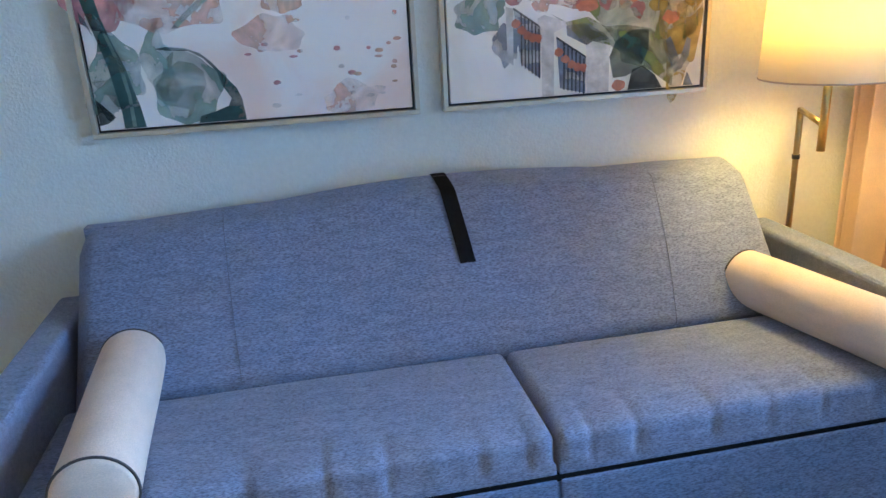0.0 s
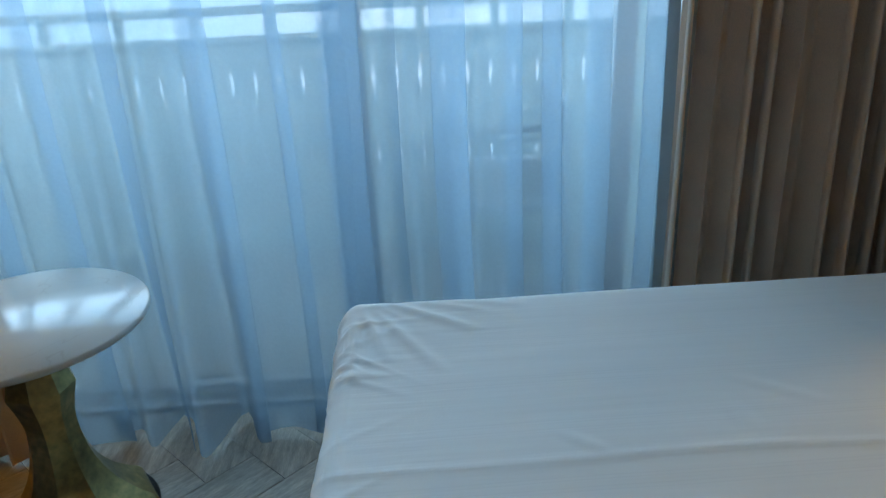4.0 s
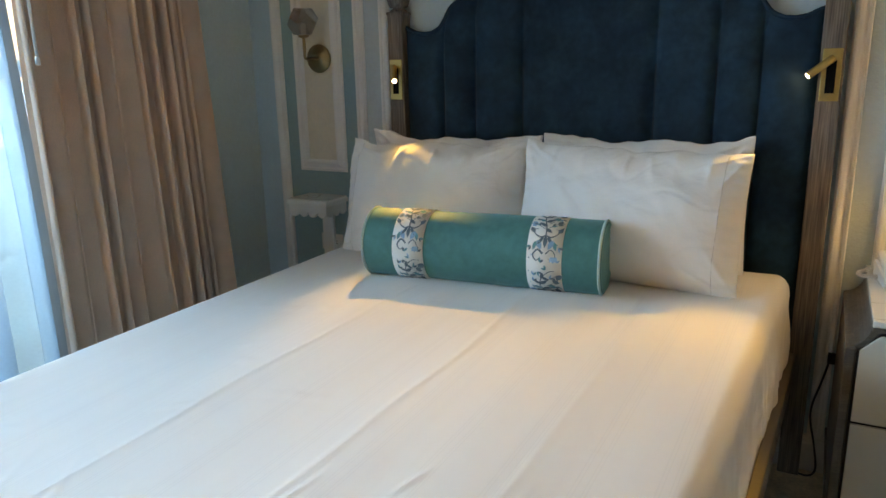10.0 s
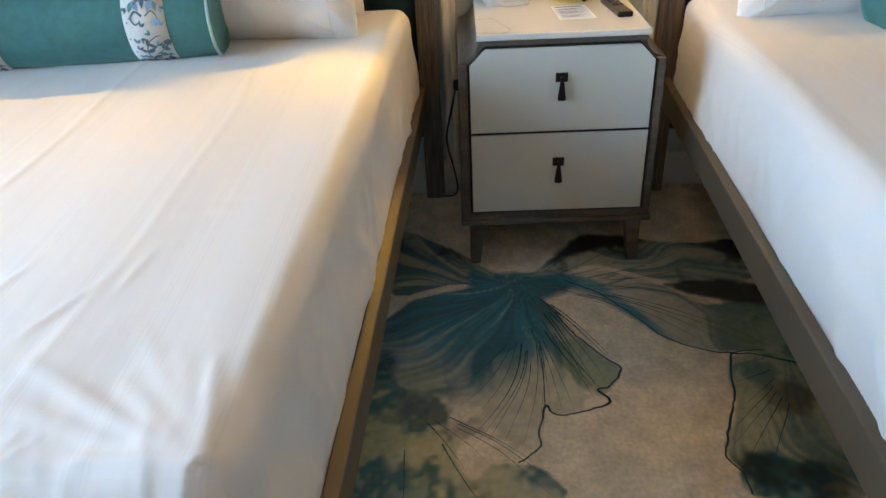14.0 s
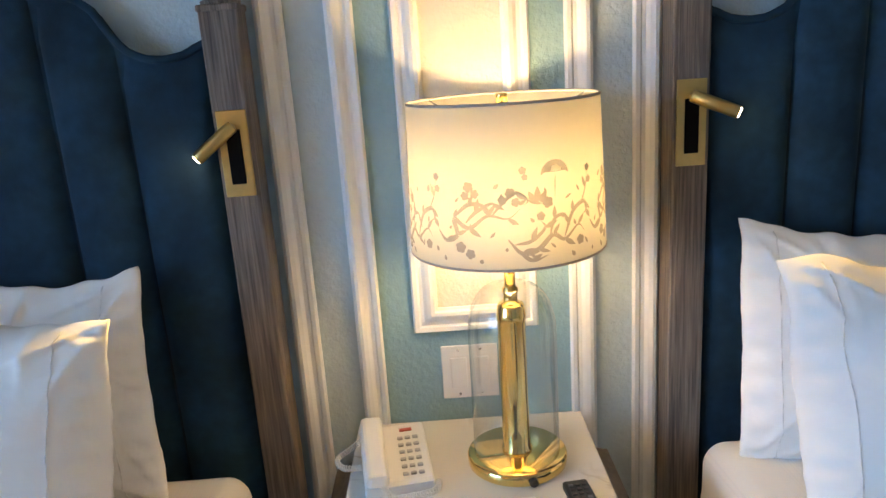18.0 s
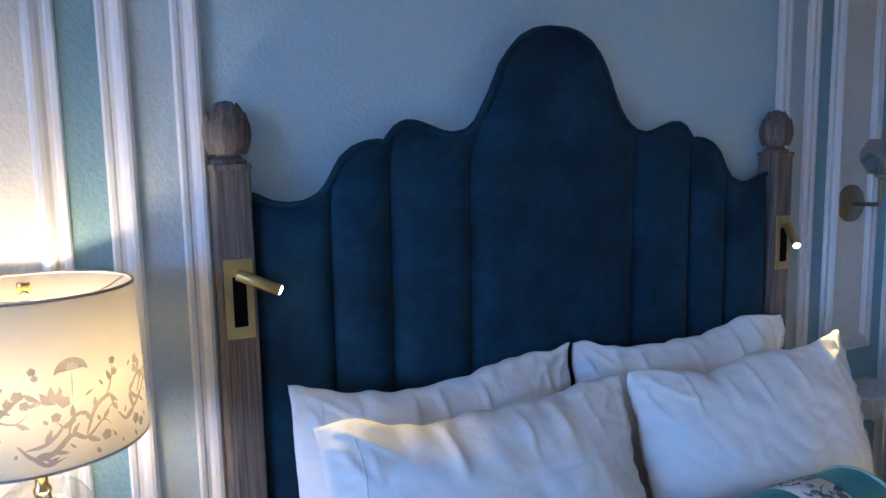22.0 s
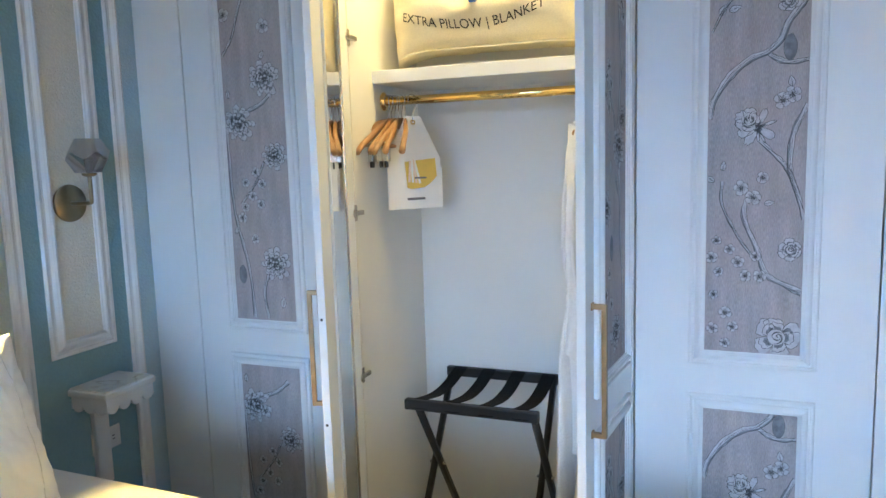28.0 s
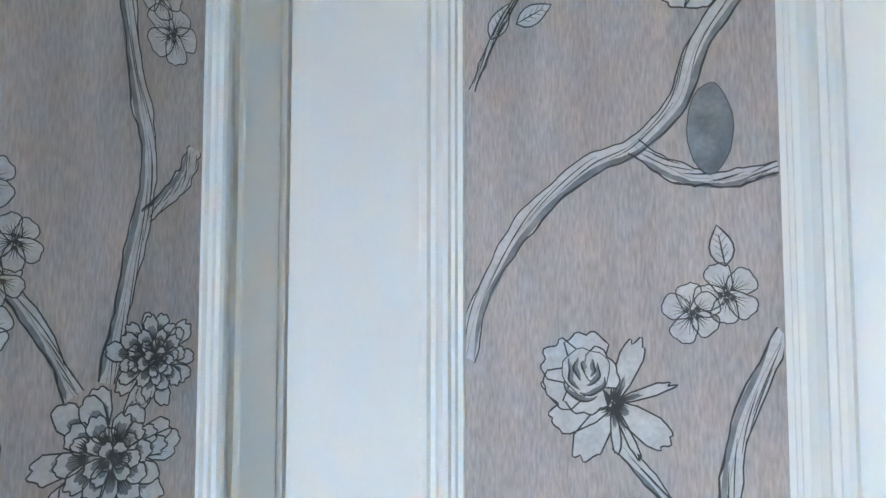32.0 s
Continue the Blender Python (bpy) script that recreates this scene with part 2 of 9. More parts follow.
M_FRAMESILVER = mat("champagne_picture_frame", (0.62, 0.56, 0.45), 0.35, 0.6, noise=(14, 0.08), bump=(80, 0.08))
M_MULLION = mat("grey_door_frame", (0.74, 0.78, 0.80), 0.45, noise=(6, 0.05), bump=(90, 0.05))
M_BALC = mat("balcony_pale_stucco", (0.78, 0.86, 0.84), 0.9, noise=(5, 0.1), bump=(80, 0.4))
M_BALCFLOOR = mat("balcony_floor_tile", (0.68, 0.68, 0.66), 0.8, noise=(4, 0.12), bump=(60, 0.3))
M_DARKMETAL = mat("woven_wicker", (0.58, 0.62, 0.62), 0.7, noise=(40, 0.3))
M_UMBRELLA = mat("shade_print_grey", (0.42, 0.37, 0.33), 0.9, noise=(40, 0.1))


def veined(name, base, vein):
    m = mat(name, base, 0.16, noise=(4, 0.03))
    nt = m.node_tree
    b = nt.nodes["Principled BSDF"]
    src = b.inputs["Base Color"].links[0].from_socket
    tc = nt.nodes.new("ShaderNodeTexCoord")
    n = nt.nodes.new("ShaderNodeTexNoise")
    n.inputs["Scale"].default_value, n.inputs["Detail"].default_value = 3.5, 7
    n.inputs["Distortion"].default_value = 1.2
    nt.links.new(tc.outputs["Object"], n.inputs["Vector"])
    r = nt.nodes.new("ShaderNodeValToRGB")
    e = r.color_ramp.elements
    e[0].position, e[0].color = 0.485, (0, 0, 0, 1)
    e[1].position, e[1].color = 0.5, (1, 1, 1, 1)
    k = e.new(0.515)
    k.color = (0, 0, 0, 1)
    nt.links.new(n.outputs[0], r.inputs[0])
    n2 = nt.nodes.new("ShaderNodeTexNoise")
    n2.inputs["Scale"].default_value = 5
    nt.links.new(tc.outputs["Object"], n2.inputs["Vector"])
    mr = nt.nodes.new("ShaderNodeMapRange")
    mr.inputs["From Min"].default_value, mr.inputs["From Max"].default_value = 0.45, 0.65
    nt.links.new(n2.outputs[0], mr.inputs["Value"])
    mu = nt.nodes.new("ShaderNodeMath")
    mu.operation = "MULTIPLY"
    nt.links.new(r.outputs[0], mu.inputs[0])
    nt.links.new(mr.outputs[0], mu.inputs[1])
    mx = nt.nodes.new("ShaderNodeMix")
    mx.data_type = "RGBA"
    nt.links.new(mu.outputs[0], mx.inputs["Factor"])
    nt.links.new(src, mx.inputs["A"])
    mx.inputs["B"].default_value = (*vein, 1)
    nt.links.new(mx.outputs["Result"], b.inputs["Base Color"])
    return m


M_MARBLE = veined("white_veined_quartz", (0.74, 0.72, 0.67), (0.50, 0.44, 0.36))
M_QUARTZ = veined("white_quartz", (0.77, 0.76, 0.72), (0.68, 0.65, 0.60))
M_MARBLE.node_tree.nodes["Principled BSDF"].inputs["Specular IOR Level"].default_value = 0.32


def see_through(name, color, share, trans=(1, 1, 1), through_cloth=0.6):
    """Thin cloth: part of the light goes straight through, the rest is scattered to both sides."""
    m = bpy.data.materials.new(name)
    m.use_nodes = True
    nt = m.node_tree
    nt.nodes.clear()
    out = nt.nodes.new("ShaderNodeOutputMaterial")
    tr = nt.nodes.new("ShaderNodeBsdfTransparent")
    tr.inputs[0].default_value = (*trans, 1)
    df, tl = nt.nodes.new("ShaderNodeBsdfDiffuse"), nt.nodes.new("ShaderNodeBsdfTranslucent")
    tc = nt.nodes.new("ShaderNodeTexCoord")
    n = nt.nodes.new("ShaderNodeTexNoise")
    n.inputs["Scale"].default_value = 90
    nt.links.new(tc.outputs["Object"], n.inputs["Vector"])
    mr = nt.nodes.new("ShaderNodeMapRange")
    mr.inputs["To Min"].default_value, mr.inputs["To Max"].default_value = share - 0.02, share + 0.02
    nt.links.new(n.outputs[0], mr.inputs["Value"])
    for s in (df, tl):
        s.inputs[0].default_value = (*color, 1)
    a, b = nt.nodes.new("ShaderNodeMixShader"), nt.nodes.new("ShaderNodeMixShader")
    a.inputs[0].default_value = through_cloth
    nt.links.new(df.outputs[0], a.inputs[1])
    nt.links.new(tl.outputs[0], a.inputs[2])
    nt.links.new(mr.outputs[0], b.inputs[0])
    nt.links.new(a.outputs[0], b.inputs[1])
    nt.links.new(tr.outputs[0], b.inputs[2])
    nt.links.new(b.outputs[0], out.inputs[0])
    return m


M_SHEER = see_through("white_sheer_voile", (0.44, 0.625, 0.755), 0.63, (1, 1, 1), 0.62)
M_SHADE = see_through("lamp_shade_linen", (0.82, 0.77, 0.63), 0.05, (1, 1, 1), 0.40)
M_SHADEFLOOR = see_through("floor_lamp_shade_linen", (0.80, 0.71, 0.52), 0.04, (1, 1, 1), 0.33)


def glass(name, tint, rough=0.0, facing=0.04):
    m = bpy.data.materials.new(name)
    m.use_nodes = True
    nt = m.node_tree
    nt.nodes.clear()
    out = nt.nodes.new("ShaderNodeOutputMaterial")
    lw = nt.nodes.new("ShaderNodeLayerWeight")
    lw.inputs[0].default_value = 0.5
    pw = nt.nodes.new("ShaderNodeMath")
    pw.operation = "POWER"
    nt.links.new(lw.outputs["Facing"], pw.inputs[0])
    pw.inputs[1].default_value = 3.0
    fr = nt.nodes.new("ShaderNodeMapRange")
    fr.inputs["To Min"].default_value, fr.inputs["To Max"].default_value = facing, 0.85
    nt.links.new(pw.outputs[0], fr.inputs["Value"])
    tr = nt.nodes.new("ShaderNodeBsdfTransparent")
    tr.inputs[0].default_value = (*tint, 1)
    gl = nt.nodes.new("ShaderNodeBsdfGlossy")
    gl.inputs["Roughness"].default_value = rough
    mx = nt.nodes.new("ShaderNodeMixShader")
    nt.links.new(fr.outputs[0], mx.inputs[0])
    nt.links.new(tr.outputs[0], mx.inputs[1])
    nt.links.new(gl.outputs[0], mx.inputs[2])
    nt.links.new(mx.outputs[0], out.inputs[0])
    return m


M_GLASS = glass("clear_glass", (0.97, 0.98, 0.98))
M_DOME = glass("dome_glass", (0.95, 0.96, 0.95), 0.0, 0.07)
M_SMOKE = glass("smoked_glass", (0.50, 0.50, 0.52), 0.02, 0.38)
M_MIRROR = mat("mirror_silver", (0.88, 0.90, 0.90), 0.02, 1.0)
M_LED = glow("led_warm", (1.0, 0.80, 0.52), 14)
M_BULB = glow("bulb_warm", (1.0, 0.72, 0.36), 7)


M_SHADEPRINT = see_through("shade_print_taupe", (0.62, 0.55, 0.44), 0.42, (1, 1, 1), 0.30)
M_CARPET = mat("cream_carpet", (0.78, 0.69, 0.56), 0.95, noise=(14, 0.18), fine=(90, 0.14), bump=(500, 0.5), dist=0.003, sheen=0.2)
M_RUGEDGE = mat("rug_binding", (0.07, 0.07, 0.075), 0.9, noise=(60, 0.2), bump=(400, 0.4))
M_PLANK = mat("grey_oak_plank", (0.40, 0.315, 0.238), 0.45, noise=(7, 0.25), fine=(45, 0.2), stretch=(1, 8, 1), bump=(80, 0.15), vary=0.18)
M_GAP = mat("plank_joint", (0.05, 0.042, 0.035), 0.9, noise=(20, 0.2))

# ==== mesh tools ====
def part(name, bm, material, parent=None, label="", smooth=False):
    """Links a bmesh as one mesh object, under parent if there is one."""
    me = bpy.data.meshes.new(name)
    bm.normal_update()
    bm.to_mesh(me)
    bm.free()
    for m in (material if isinstance(material, (list, tuple)) else [material]):
        me.materials.append(m)
    if smooth:
        me.polygons.foreach_set("use_smooth", [True] * len(me.polygons))
    ob = new(name, me)
    if parent is not None:
        ob.parent = parent
    if label:
        ob["label"] = label
    return ob


def thing(name, place, label, category, group="", kind=""):
    ob = new(name)
    ob.empty_display_size = 0.1
    ob.matrix_world = place
    return tagged(ob, label, category, group, kind)


def add_box(bm, lo, hi, bevel=0.0, m=None, seg=2):
    tmp = bmesh.new()
    bmesh.ops.create_cube(tmp, size=1)
    sx, sy, sz = (b - a for a, b in zip(lo, hi))
    bmesh.ops.scale(tmp, vec=(sx, sy, sz), verts=tmp.verts)
    bmesh.ops.translate(tmp, vec=[(a + b) / 2 for a, b in zip(lo, hi)], verts=tmp.verts)
    if bevel:
        bmesh.ops.bevel(tmp, geom=tmp.edges[:], offset=min(bevel, 0.49 * min(abs(sx), abs(sy), abs(sz))), segments=seg, affect="EDGES", profile=0.5)
    merge(bm, tmp, m)


def merge(bm, tmp, m=None):
    if m is not None:
        bmesh.ops.transform(tmp, matrix=m, verts=tmp.verts)
    tmp.verts.index_update()
    vs = [bm.verts.new(v.co) for v in tmp.verts]
    for f in tmp.faces:
        try:
            g = bm.faces.new([vs[v.index] for v in f.verts])
            g.smooth, g.material_index = f.smooth, f.material_index
        except ValueError:
            pass
    tmp.free()


def box(lo, hi, bevel=0.0, m=None, seg=2):
    bm = bmesh.new()
    add_box(bm, lo, hi, bevel, m, seg)
    return bm


def add_lathe(bm, profile, steps=32, m=None, facets=False):
    """Turns (radius, height) pairs round z."""
    tmp = bmesh.new()
    rings = []
    for r, z in profile:
        if r < 1e-5:
            rings.append([tmp.verts.new((0, 0, z))])
        else:
            rings.append([tmp.verts.new((r * math.cos(2 * math.pi * i / steps), r * math.sin(2 * math.pi * i / steps), z)) for i in range(steps)])
    for a, b in zip(rings, rings[1:]):
        for i in range(steps):
            j = (i + 1) % steps
            if len(a) == 1 and len(b) == 1:
                continue
            if len(a) == 1:
                f = tmp.faces.new((a[0], b[j], b[i]))
            elif len(b) == 1:
                f = tmp.faces.new((a[i], a[j], b[0]))
            else:
                f = tmp.faces.new((a[i], a[j], b[j], b[i]))
            f.smooth = not facets
    bmesh.ops.recalc_face_normals(tmp, faces=tmp.faces)
    merge(bm, tmp, m)


def lathe(profile, steps=32, m=None, facets=False):
    bm = bmesh.new()
    add_lathe(bm, profile, steps, m, facets)
    return bm


def add_tube(bm, path, radius, steps=8, caps=True, m=None):
    """A round tube along points; radius is a number or one per point."""
    pts = [Vector(p) for p in path]
    rad = radius if isinstance(radius, (list, tuple)) else [radius] * len(pts)
    tmp = bmesh.new()
    rings, up = [], None
    for i, p in enumerate(pts):
        d = (pts[min(i + 1, len(pts) - 1)] - pts[max(i - 1, 0)]).normalized()
        if up is None:
            up = d.orthogonal().normalized()
        up = (up - d * up.dot(d)).normalized()
        side = d.cross(up)
        rings.append([tmp.verts.new(p + rad[i] * (math.cos(2 * math.pi * k / steps) * up + math.sin(2 * math.pi * k / steps) * side)) for k in range(steps)])
    for a, b in zip(rings, rings[1:]):
        for k in range(steps):
            f = tmp.faces.new((a[k], a[(k + 1) % steps], b[(k + 1) % steps], b[k]))
            f.smooth = True
    if caps:
        tmp.faces.new(rings[0][::-1])
        tmp.faces.new(rings[-1])
    bmesh.ops.recalc_face_normals(tmp, faces=tmp.faces)
    merge(bm, tmp, m)


def tube(path, radius, steps=8, caps=True, m=None):
    bm = bmesh.new()
    add_tube(bm, path, radius, steps, caps, m)
    return bm


def add_prism(bm, outline, depth, bevel=0.0, m=None, seg=2):
    """An outline of (x, z) pairs, thickened from y = 0 to y = depth."""
    tmp = bmesh.new()
    vs = [tmp.verts.new((x, 0, z)) for x, z in outline]
    f = tmp.faces.new(vs)
    ret = bmesh.ops.extrude_face_region(tmp, geom=[f])
    bmesh.ops.translate(tmp, vec=(0, depth, 0), verts=[v for v in ret["geom"] if isinstance(v, bmesh.types.BMVert)])
    bmesh.ops.recalc_face_normals(tmp, faces=tmp.faces)
    if bevel:
        caps = [e for e in tmp.edges if abs(e.verts[0].co.y - e.verts[1].co.y) < 1e-6]
        bmesh.ops.bevel(tmp, geom=caps, offset=bevel, segments=seg, affect="EDGES", profile=0.5)
    merge(bm, tmp, m)


def prism(outline, depth, bevel=0.0, m=None, seg=2):
    bm = bmesh.new()
    add_prism(bm, outline, depth, bevel, m, seg)
    return bm


def add_sheet(bm, nu, nv, f, closed=False, smooth=True):
    """A grid surface: f(u, v) with u, v from 0 to 1 gives the point."""
    vs = [[bm.verts.new(f(i / nu, j / nv)) for j in range(nv + 1)] for i in range(nu + (0 if closed else 1))]
    n = len(vs)
    for i in range(nu):
        for j in range(nv):
            q = bm.faces.new((vs[i][j], vs[(i + 1) % n][j], vs[(i + 1) % n][j + 1], vs[i][j + 1]))
            q.smooth = smooth


def sheet(nu, nv, f, closed=False, smooth=True):
    bm = bmesh.new()
    add_sheet(bm, nu, nv, f, closed, smooth)
    return bm


def curve(points, n=8):
    """A smooth line through points (Catmull-Rom)."""
    p = [Vector(q) for q in points]
    p = [2 * p[0] - p[1]] + p + [2 * p[-1] - p[-2]]
    out = []
    for i in range(1, len(p) - 2):
        for k in range(n):
            t = k / n
            out.append(0.5 * ((2 * p[i]) + (p[i + 1] - p[i - 1]) * t + (2 * p[i - 1] - 5 * p[i] + 4 * p[i + 1] - p[i + 2]) * t * t + (3 * p[i] - p[i - 1] - 3 * p[i + 1] + p[i + 2]) * t ** 3))
    out.append(p[-2])
    return out


def wob(x, y, z, s=1.0):
    return noise.noise(Vector((x * s, y * s, z * s)))


MOULD = [(-0.026, 0.0), (-0.026, 0.006), (-0.022, 0.012), (-0.014, 0.011), (-0.010, 0.007), (-0.003, 0.008), (0.004, 0.015), (0.012, 0.019),
         (0.019, 0.018), (0.022, 0.012), (0.026, 0.009), (0.026, 0.0)]


def add_mould(bm, a, b, out, across, profile=MOULD, scale=1.0):
    """A straight moulding from a to b; the profile's second number points along out, its first along across."""
    a, b, out, across = Vector(a), Vector(b), Vector(out), Vector(across)
    ra = [bm.verts.new(a + across * (p * scale) + out * (q * scale)) for p, q in profile]
    rb = [bm.verts.new(b + across * (p * scale) + out * (q * scale)) for p, q in profile]
    n = len(profile)
    for i in range(n):
        bm.faces.new((ra[i], ra[(i + 1) % n], rb[(i + 1) % n], rb[i]))
    bm.faces.new(ra[::-1])
    bm.faces.new(rb)


def add_mould_frame(bm, u0, u1, v0, v1, to3d, out, profile=MOULD, scale=1.0):
    """A mitred rectangular moulding; to3d(u, v) gives the point; the profile's first number runs inwards."""
    rings = []
    for cu, cv, su, sv in ((u0, v0, 1, 1), (u1, v0, -1, 1), (u1, v1, -1, -1), (u0, v1, 1, -1)):
        rings.append([bm.verts.new(Vector(to3d(cu + su * (p + 0.026) * scale, cv + sv * (p + 0.026) * scale)) + Vector(out) * (q * scale)) for p, q in profile])
    n = len(profile)
    for k in range(4):
        a, b = rings[k], rings[(k + 1) % 4]
        for i in range(n):
            bm.faces.new((a[i], a[(i + 1) % n], b[(i + 1) % n], b[i]))


def fix(bm):
    bmesh.ops.recalc_face_normals(bm, faces=bm.faces)
    return bm

# ==== the room: x to the wardrobe, y to the headboards, z up ====
XL, XR, YS, H = -2.66, 3.36, -4.12, 2.75      # window wall, closet back, sofa wall, ceiling
XW = 2.775                                    # front plane of the wardrobe
XC = 0.100                                    # middle between the beds
WIN_A, WIN_B, WIN_TOP = -3.45, -0.95, 2.35    # balcony door opening along y


def structure(name, bm, material, label, **k):
    return tagged(part(name, bm, material, **k), label, name.split("_")[0], kind="structure")


structure("floor", box((XL - 0.2, YS - 0.2, -0.12), (XR + 0.2, 0.2, -0.008)), M_GAP, "dark sub-floor under grey-brown oak planks")
structure("ceiling", box((XL - 0.2, YS - 0.2, H), (XR + 0.2, 0.2, H + 0.1)), M_CEIL, "plain white painted ceiling")
structure("wall_north", box((XL - 0.2, 0.0, -0.1), (XR + 0.2, 0.15, H)), M_WALL, "pale grey-blue textured wall behind the headboards")
structure("wall_south", box((XL - 0.2, YS - 0.15, -0.1), (XR + 0.2, YS, H)), M_SOFAWALL, "pale sage textured wall behind the sofa")
structure("wall_east", box((XR, YS - 0.2, -0.1), (XR + 0.15, 0.2, H)), M_INSIDE, "white wall behind the wardrobe")
bm = box((XL - 0.15, WIN_B, -0.1), (XL, 0.2, H))
add_box(bm, (XL - 0.15, YS - 0.2, -0.1), (XL, WIN_A, H))
add_box(bm, (XL - 0.15, WIN_A, WIN_TOP), (XL, WIN_B, H))
structure("wall_west", bm, M_SIDE, "grey-blue painted wall around the balcony door")

# painted stripes and mouldings on the headboard wall, alike on the three bays
TO_WALL = (0, -1, 0)


def wall_bay(xc, outer):
    """Stripes, mouldings and the framed cream panel round xc; outer: the sides that end in a pale stripe."""
    structure("teal_stripe", box((xc - 0.218, -0.004, 0.0), (xc + 0.218, 0.0, H)), M_STRIPE, "teal painted stripe on the wall")
    for s in (-1, 1):
        if s in outer:
            lo, hi = sorted((xc + s * 0.218, xc + s * 0.345))
            structure("pale_stripe", box((lo, -0.004, 0.0), (hi, 0.0, H)), M_PALE, "pale blue-grey painted stripe on the wall")
        for d in (0.218, 0.345) if s in outer else (0.218,):
            bm = bmesh.new()
            add_mould(bm, (xc + s * d, -0.004, 0.13), (xc + s * d, -0.004, H), TO_WALL, (s, 0, 0))
            structure("trim", fix(bm), M_TRIM, "white profiled upright wall moulding")
    structure("cream_panel", box((xc - 0.10, -0.008, 0.98), (xc + 0.10, -0.004, 2.60)), M_CREAM, "cream painted wall panel")
    bm = bmesh.new()
    add_mould_frame(bm, xc - 0.127, xc + 0.127, 0.958, 2.64, lambda u, v: (u, -0.004, v), TO_WALL)
    structure("trim", fix(bm), M_TRIM, "white moulding frame round the cream panel")


for xb, ends in ((XC, (-1, 1)), (-2.288, (1,)), (2.452, (-1,))):
    wall_bay(xb, ends)
BASE = [(0.0, 0.0), (0.0, 0.014), (0.10, 0.014), (0.112, 0.010), (0.118, 0.012), (0.130, 0.006), (0.134, 0.0)]


def baseboard(a, b, out):
    bm = bmesh.new()
    add_mould(bm, (*a, 0), (*b, 0), out, (0, 0, 1), BASE)
    structure("baseboard", fix(bm), M_TRIM, "white profiled baseboard along the wall")


baseboard((XL, -0.004), (XW, -0.004), (0, -1, 0))
baseboard((XL, YS), (XW, YS), (0, 1, 0))
baseboard((XL, 0), (XL, WIN_B), (1, 0, 0))
baseboard((XL, WIN_A), (XL, YS), (1, 0, 0))

# rug under the beds
RUG = (-2.08, -2.44, 2.45, -0.03)
rug = thing("area_rug", pose(0, 0, 0), "large cream and teal watercolour rug under the beds", "rug")
part("rug_surface", box((RUG[0] + 0.012, RUG[1] + 0.012, -0.008), (RUG[2] - 0.012, RUG[3], 0.009), 0.003), M_CARPET, rug)
bm = box((RUG[0], RUG[1], -0.008), (RUG[2], RUG[1] + 0.013, 0.011), 0.003)
add_box(bm, (RUG[0], RUG[1], -0.008), (RUG[0] + 0.013, RUG[3], 0.011), 0.003)
part("binding", bm, M_RUGEDGE, rug, "dark stitched edge binding")

# ==== beds ====
BED_X = (-1.083, 1.270)
HB_HALF, POST_W, POST_TOP = 0.80, 0.068, 1.612
BED_TOP, BED_FOOT, MAT_HALF = 0.73, -2.075, 0.775


def headboard_edge(u):
    """Height of the headboard's scalloped top at u, from 0 in the middle to 1 at the posts."""
    k = [(0.0, 1.909), (0.03, 1.909), (0.065, 1.901), (0.10, 1.882), (0.125, 1.856), (0.143, 1.828), (0.160, 1.79), (0.175, 1.755), (0.195, 1.718), (0.218, 1.690), (0.245, 1.672),
         (0.275, 1.665), (0.305, 1.669), (0.335, 1.680), (0.365, 1.690), (0.390, 1.692), (0.412, 1.684), (0.428, 1.668), (0.435, 1.649), (0.455, 1.651), (0.485, 1.648), (0.515, 1.636), (0.54, 1.616),
         (0.556, 1.588), (0.570, 1.564), (0.59, 1.543), (0.62, 1.529), (0.655, 1.526), (0.690, 1.532), (0.715, 1.545), (0.735, 1.552)]
    for (a, za), (b, zb) in zip(k, k[1:]):
        if a <= u <= b:
            t = (u - a) / (b - a)
            return za + (zb - za) * t
    return k[-1][1]


SEAMS = (-0.733, -0.570, -0.435, -0.240, 0.240, 0.435, 0.570, 0.733)


def channel(u0, u1):
    """One padded upright channel of the headboard, puffed towards the room."""
    nu, nv = 14, 20
    bm = bmesh.new()
    base = 0.25

    def front(a, b):
        x = u0 + (u1 - u0) * a
        z1 = headboard_edge(abs(x)) - 0.006
        z = base + (z1 - base) * b
        edge = min(a, 1 - a) * (u1 - u0)
        puff = 0.030 * (1 - math.exp(-edge / 0.018)) * (1 - math.exp(-(z1 - z) / 0.02)) + 0.004 * wob(x * 3, 1.7, z * 2)
        return (x, -0.045 - puff, z)
    add_sheet(bm, nu, nv, front)
    add_sheet(bm, nu, 1, lambda a, b: (front(a, 1)[0], -0.045 + 0.035 * b, front(a, 1)[2]))
    return fix(bm)


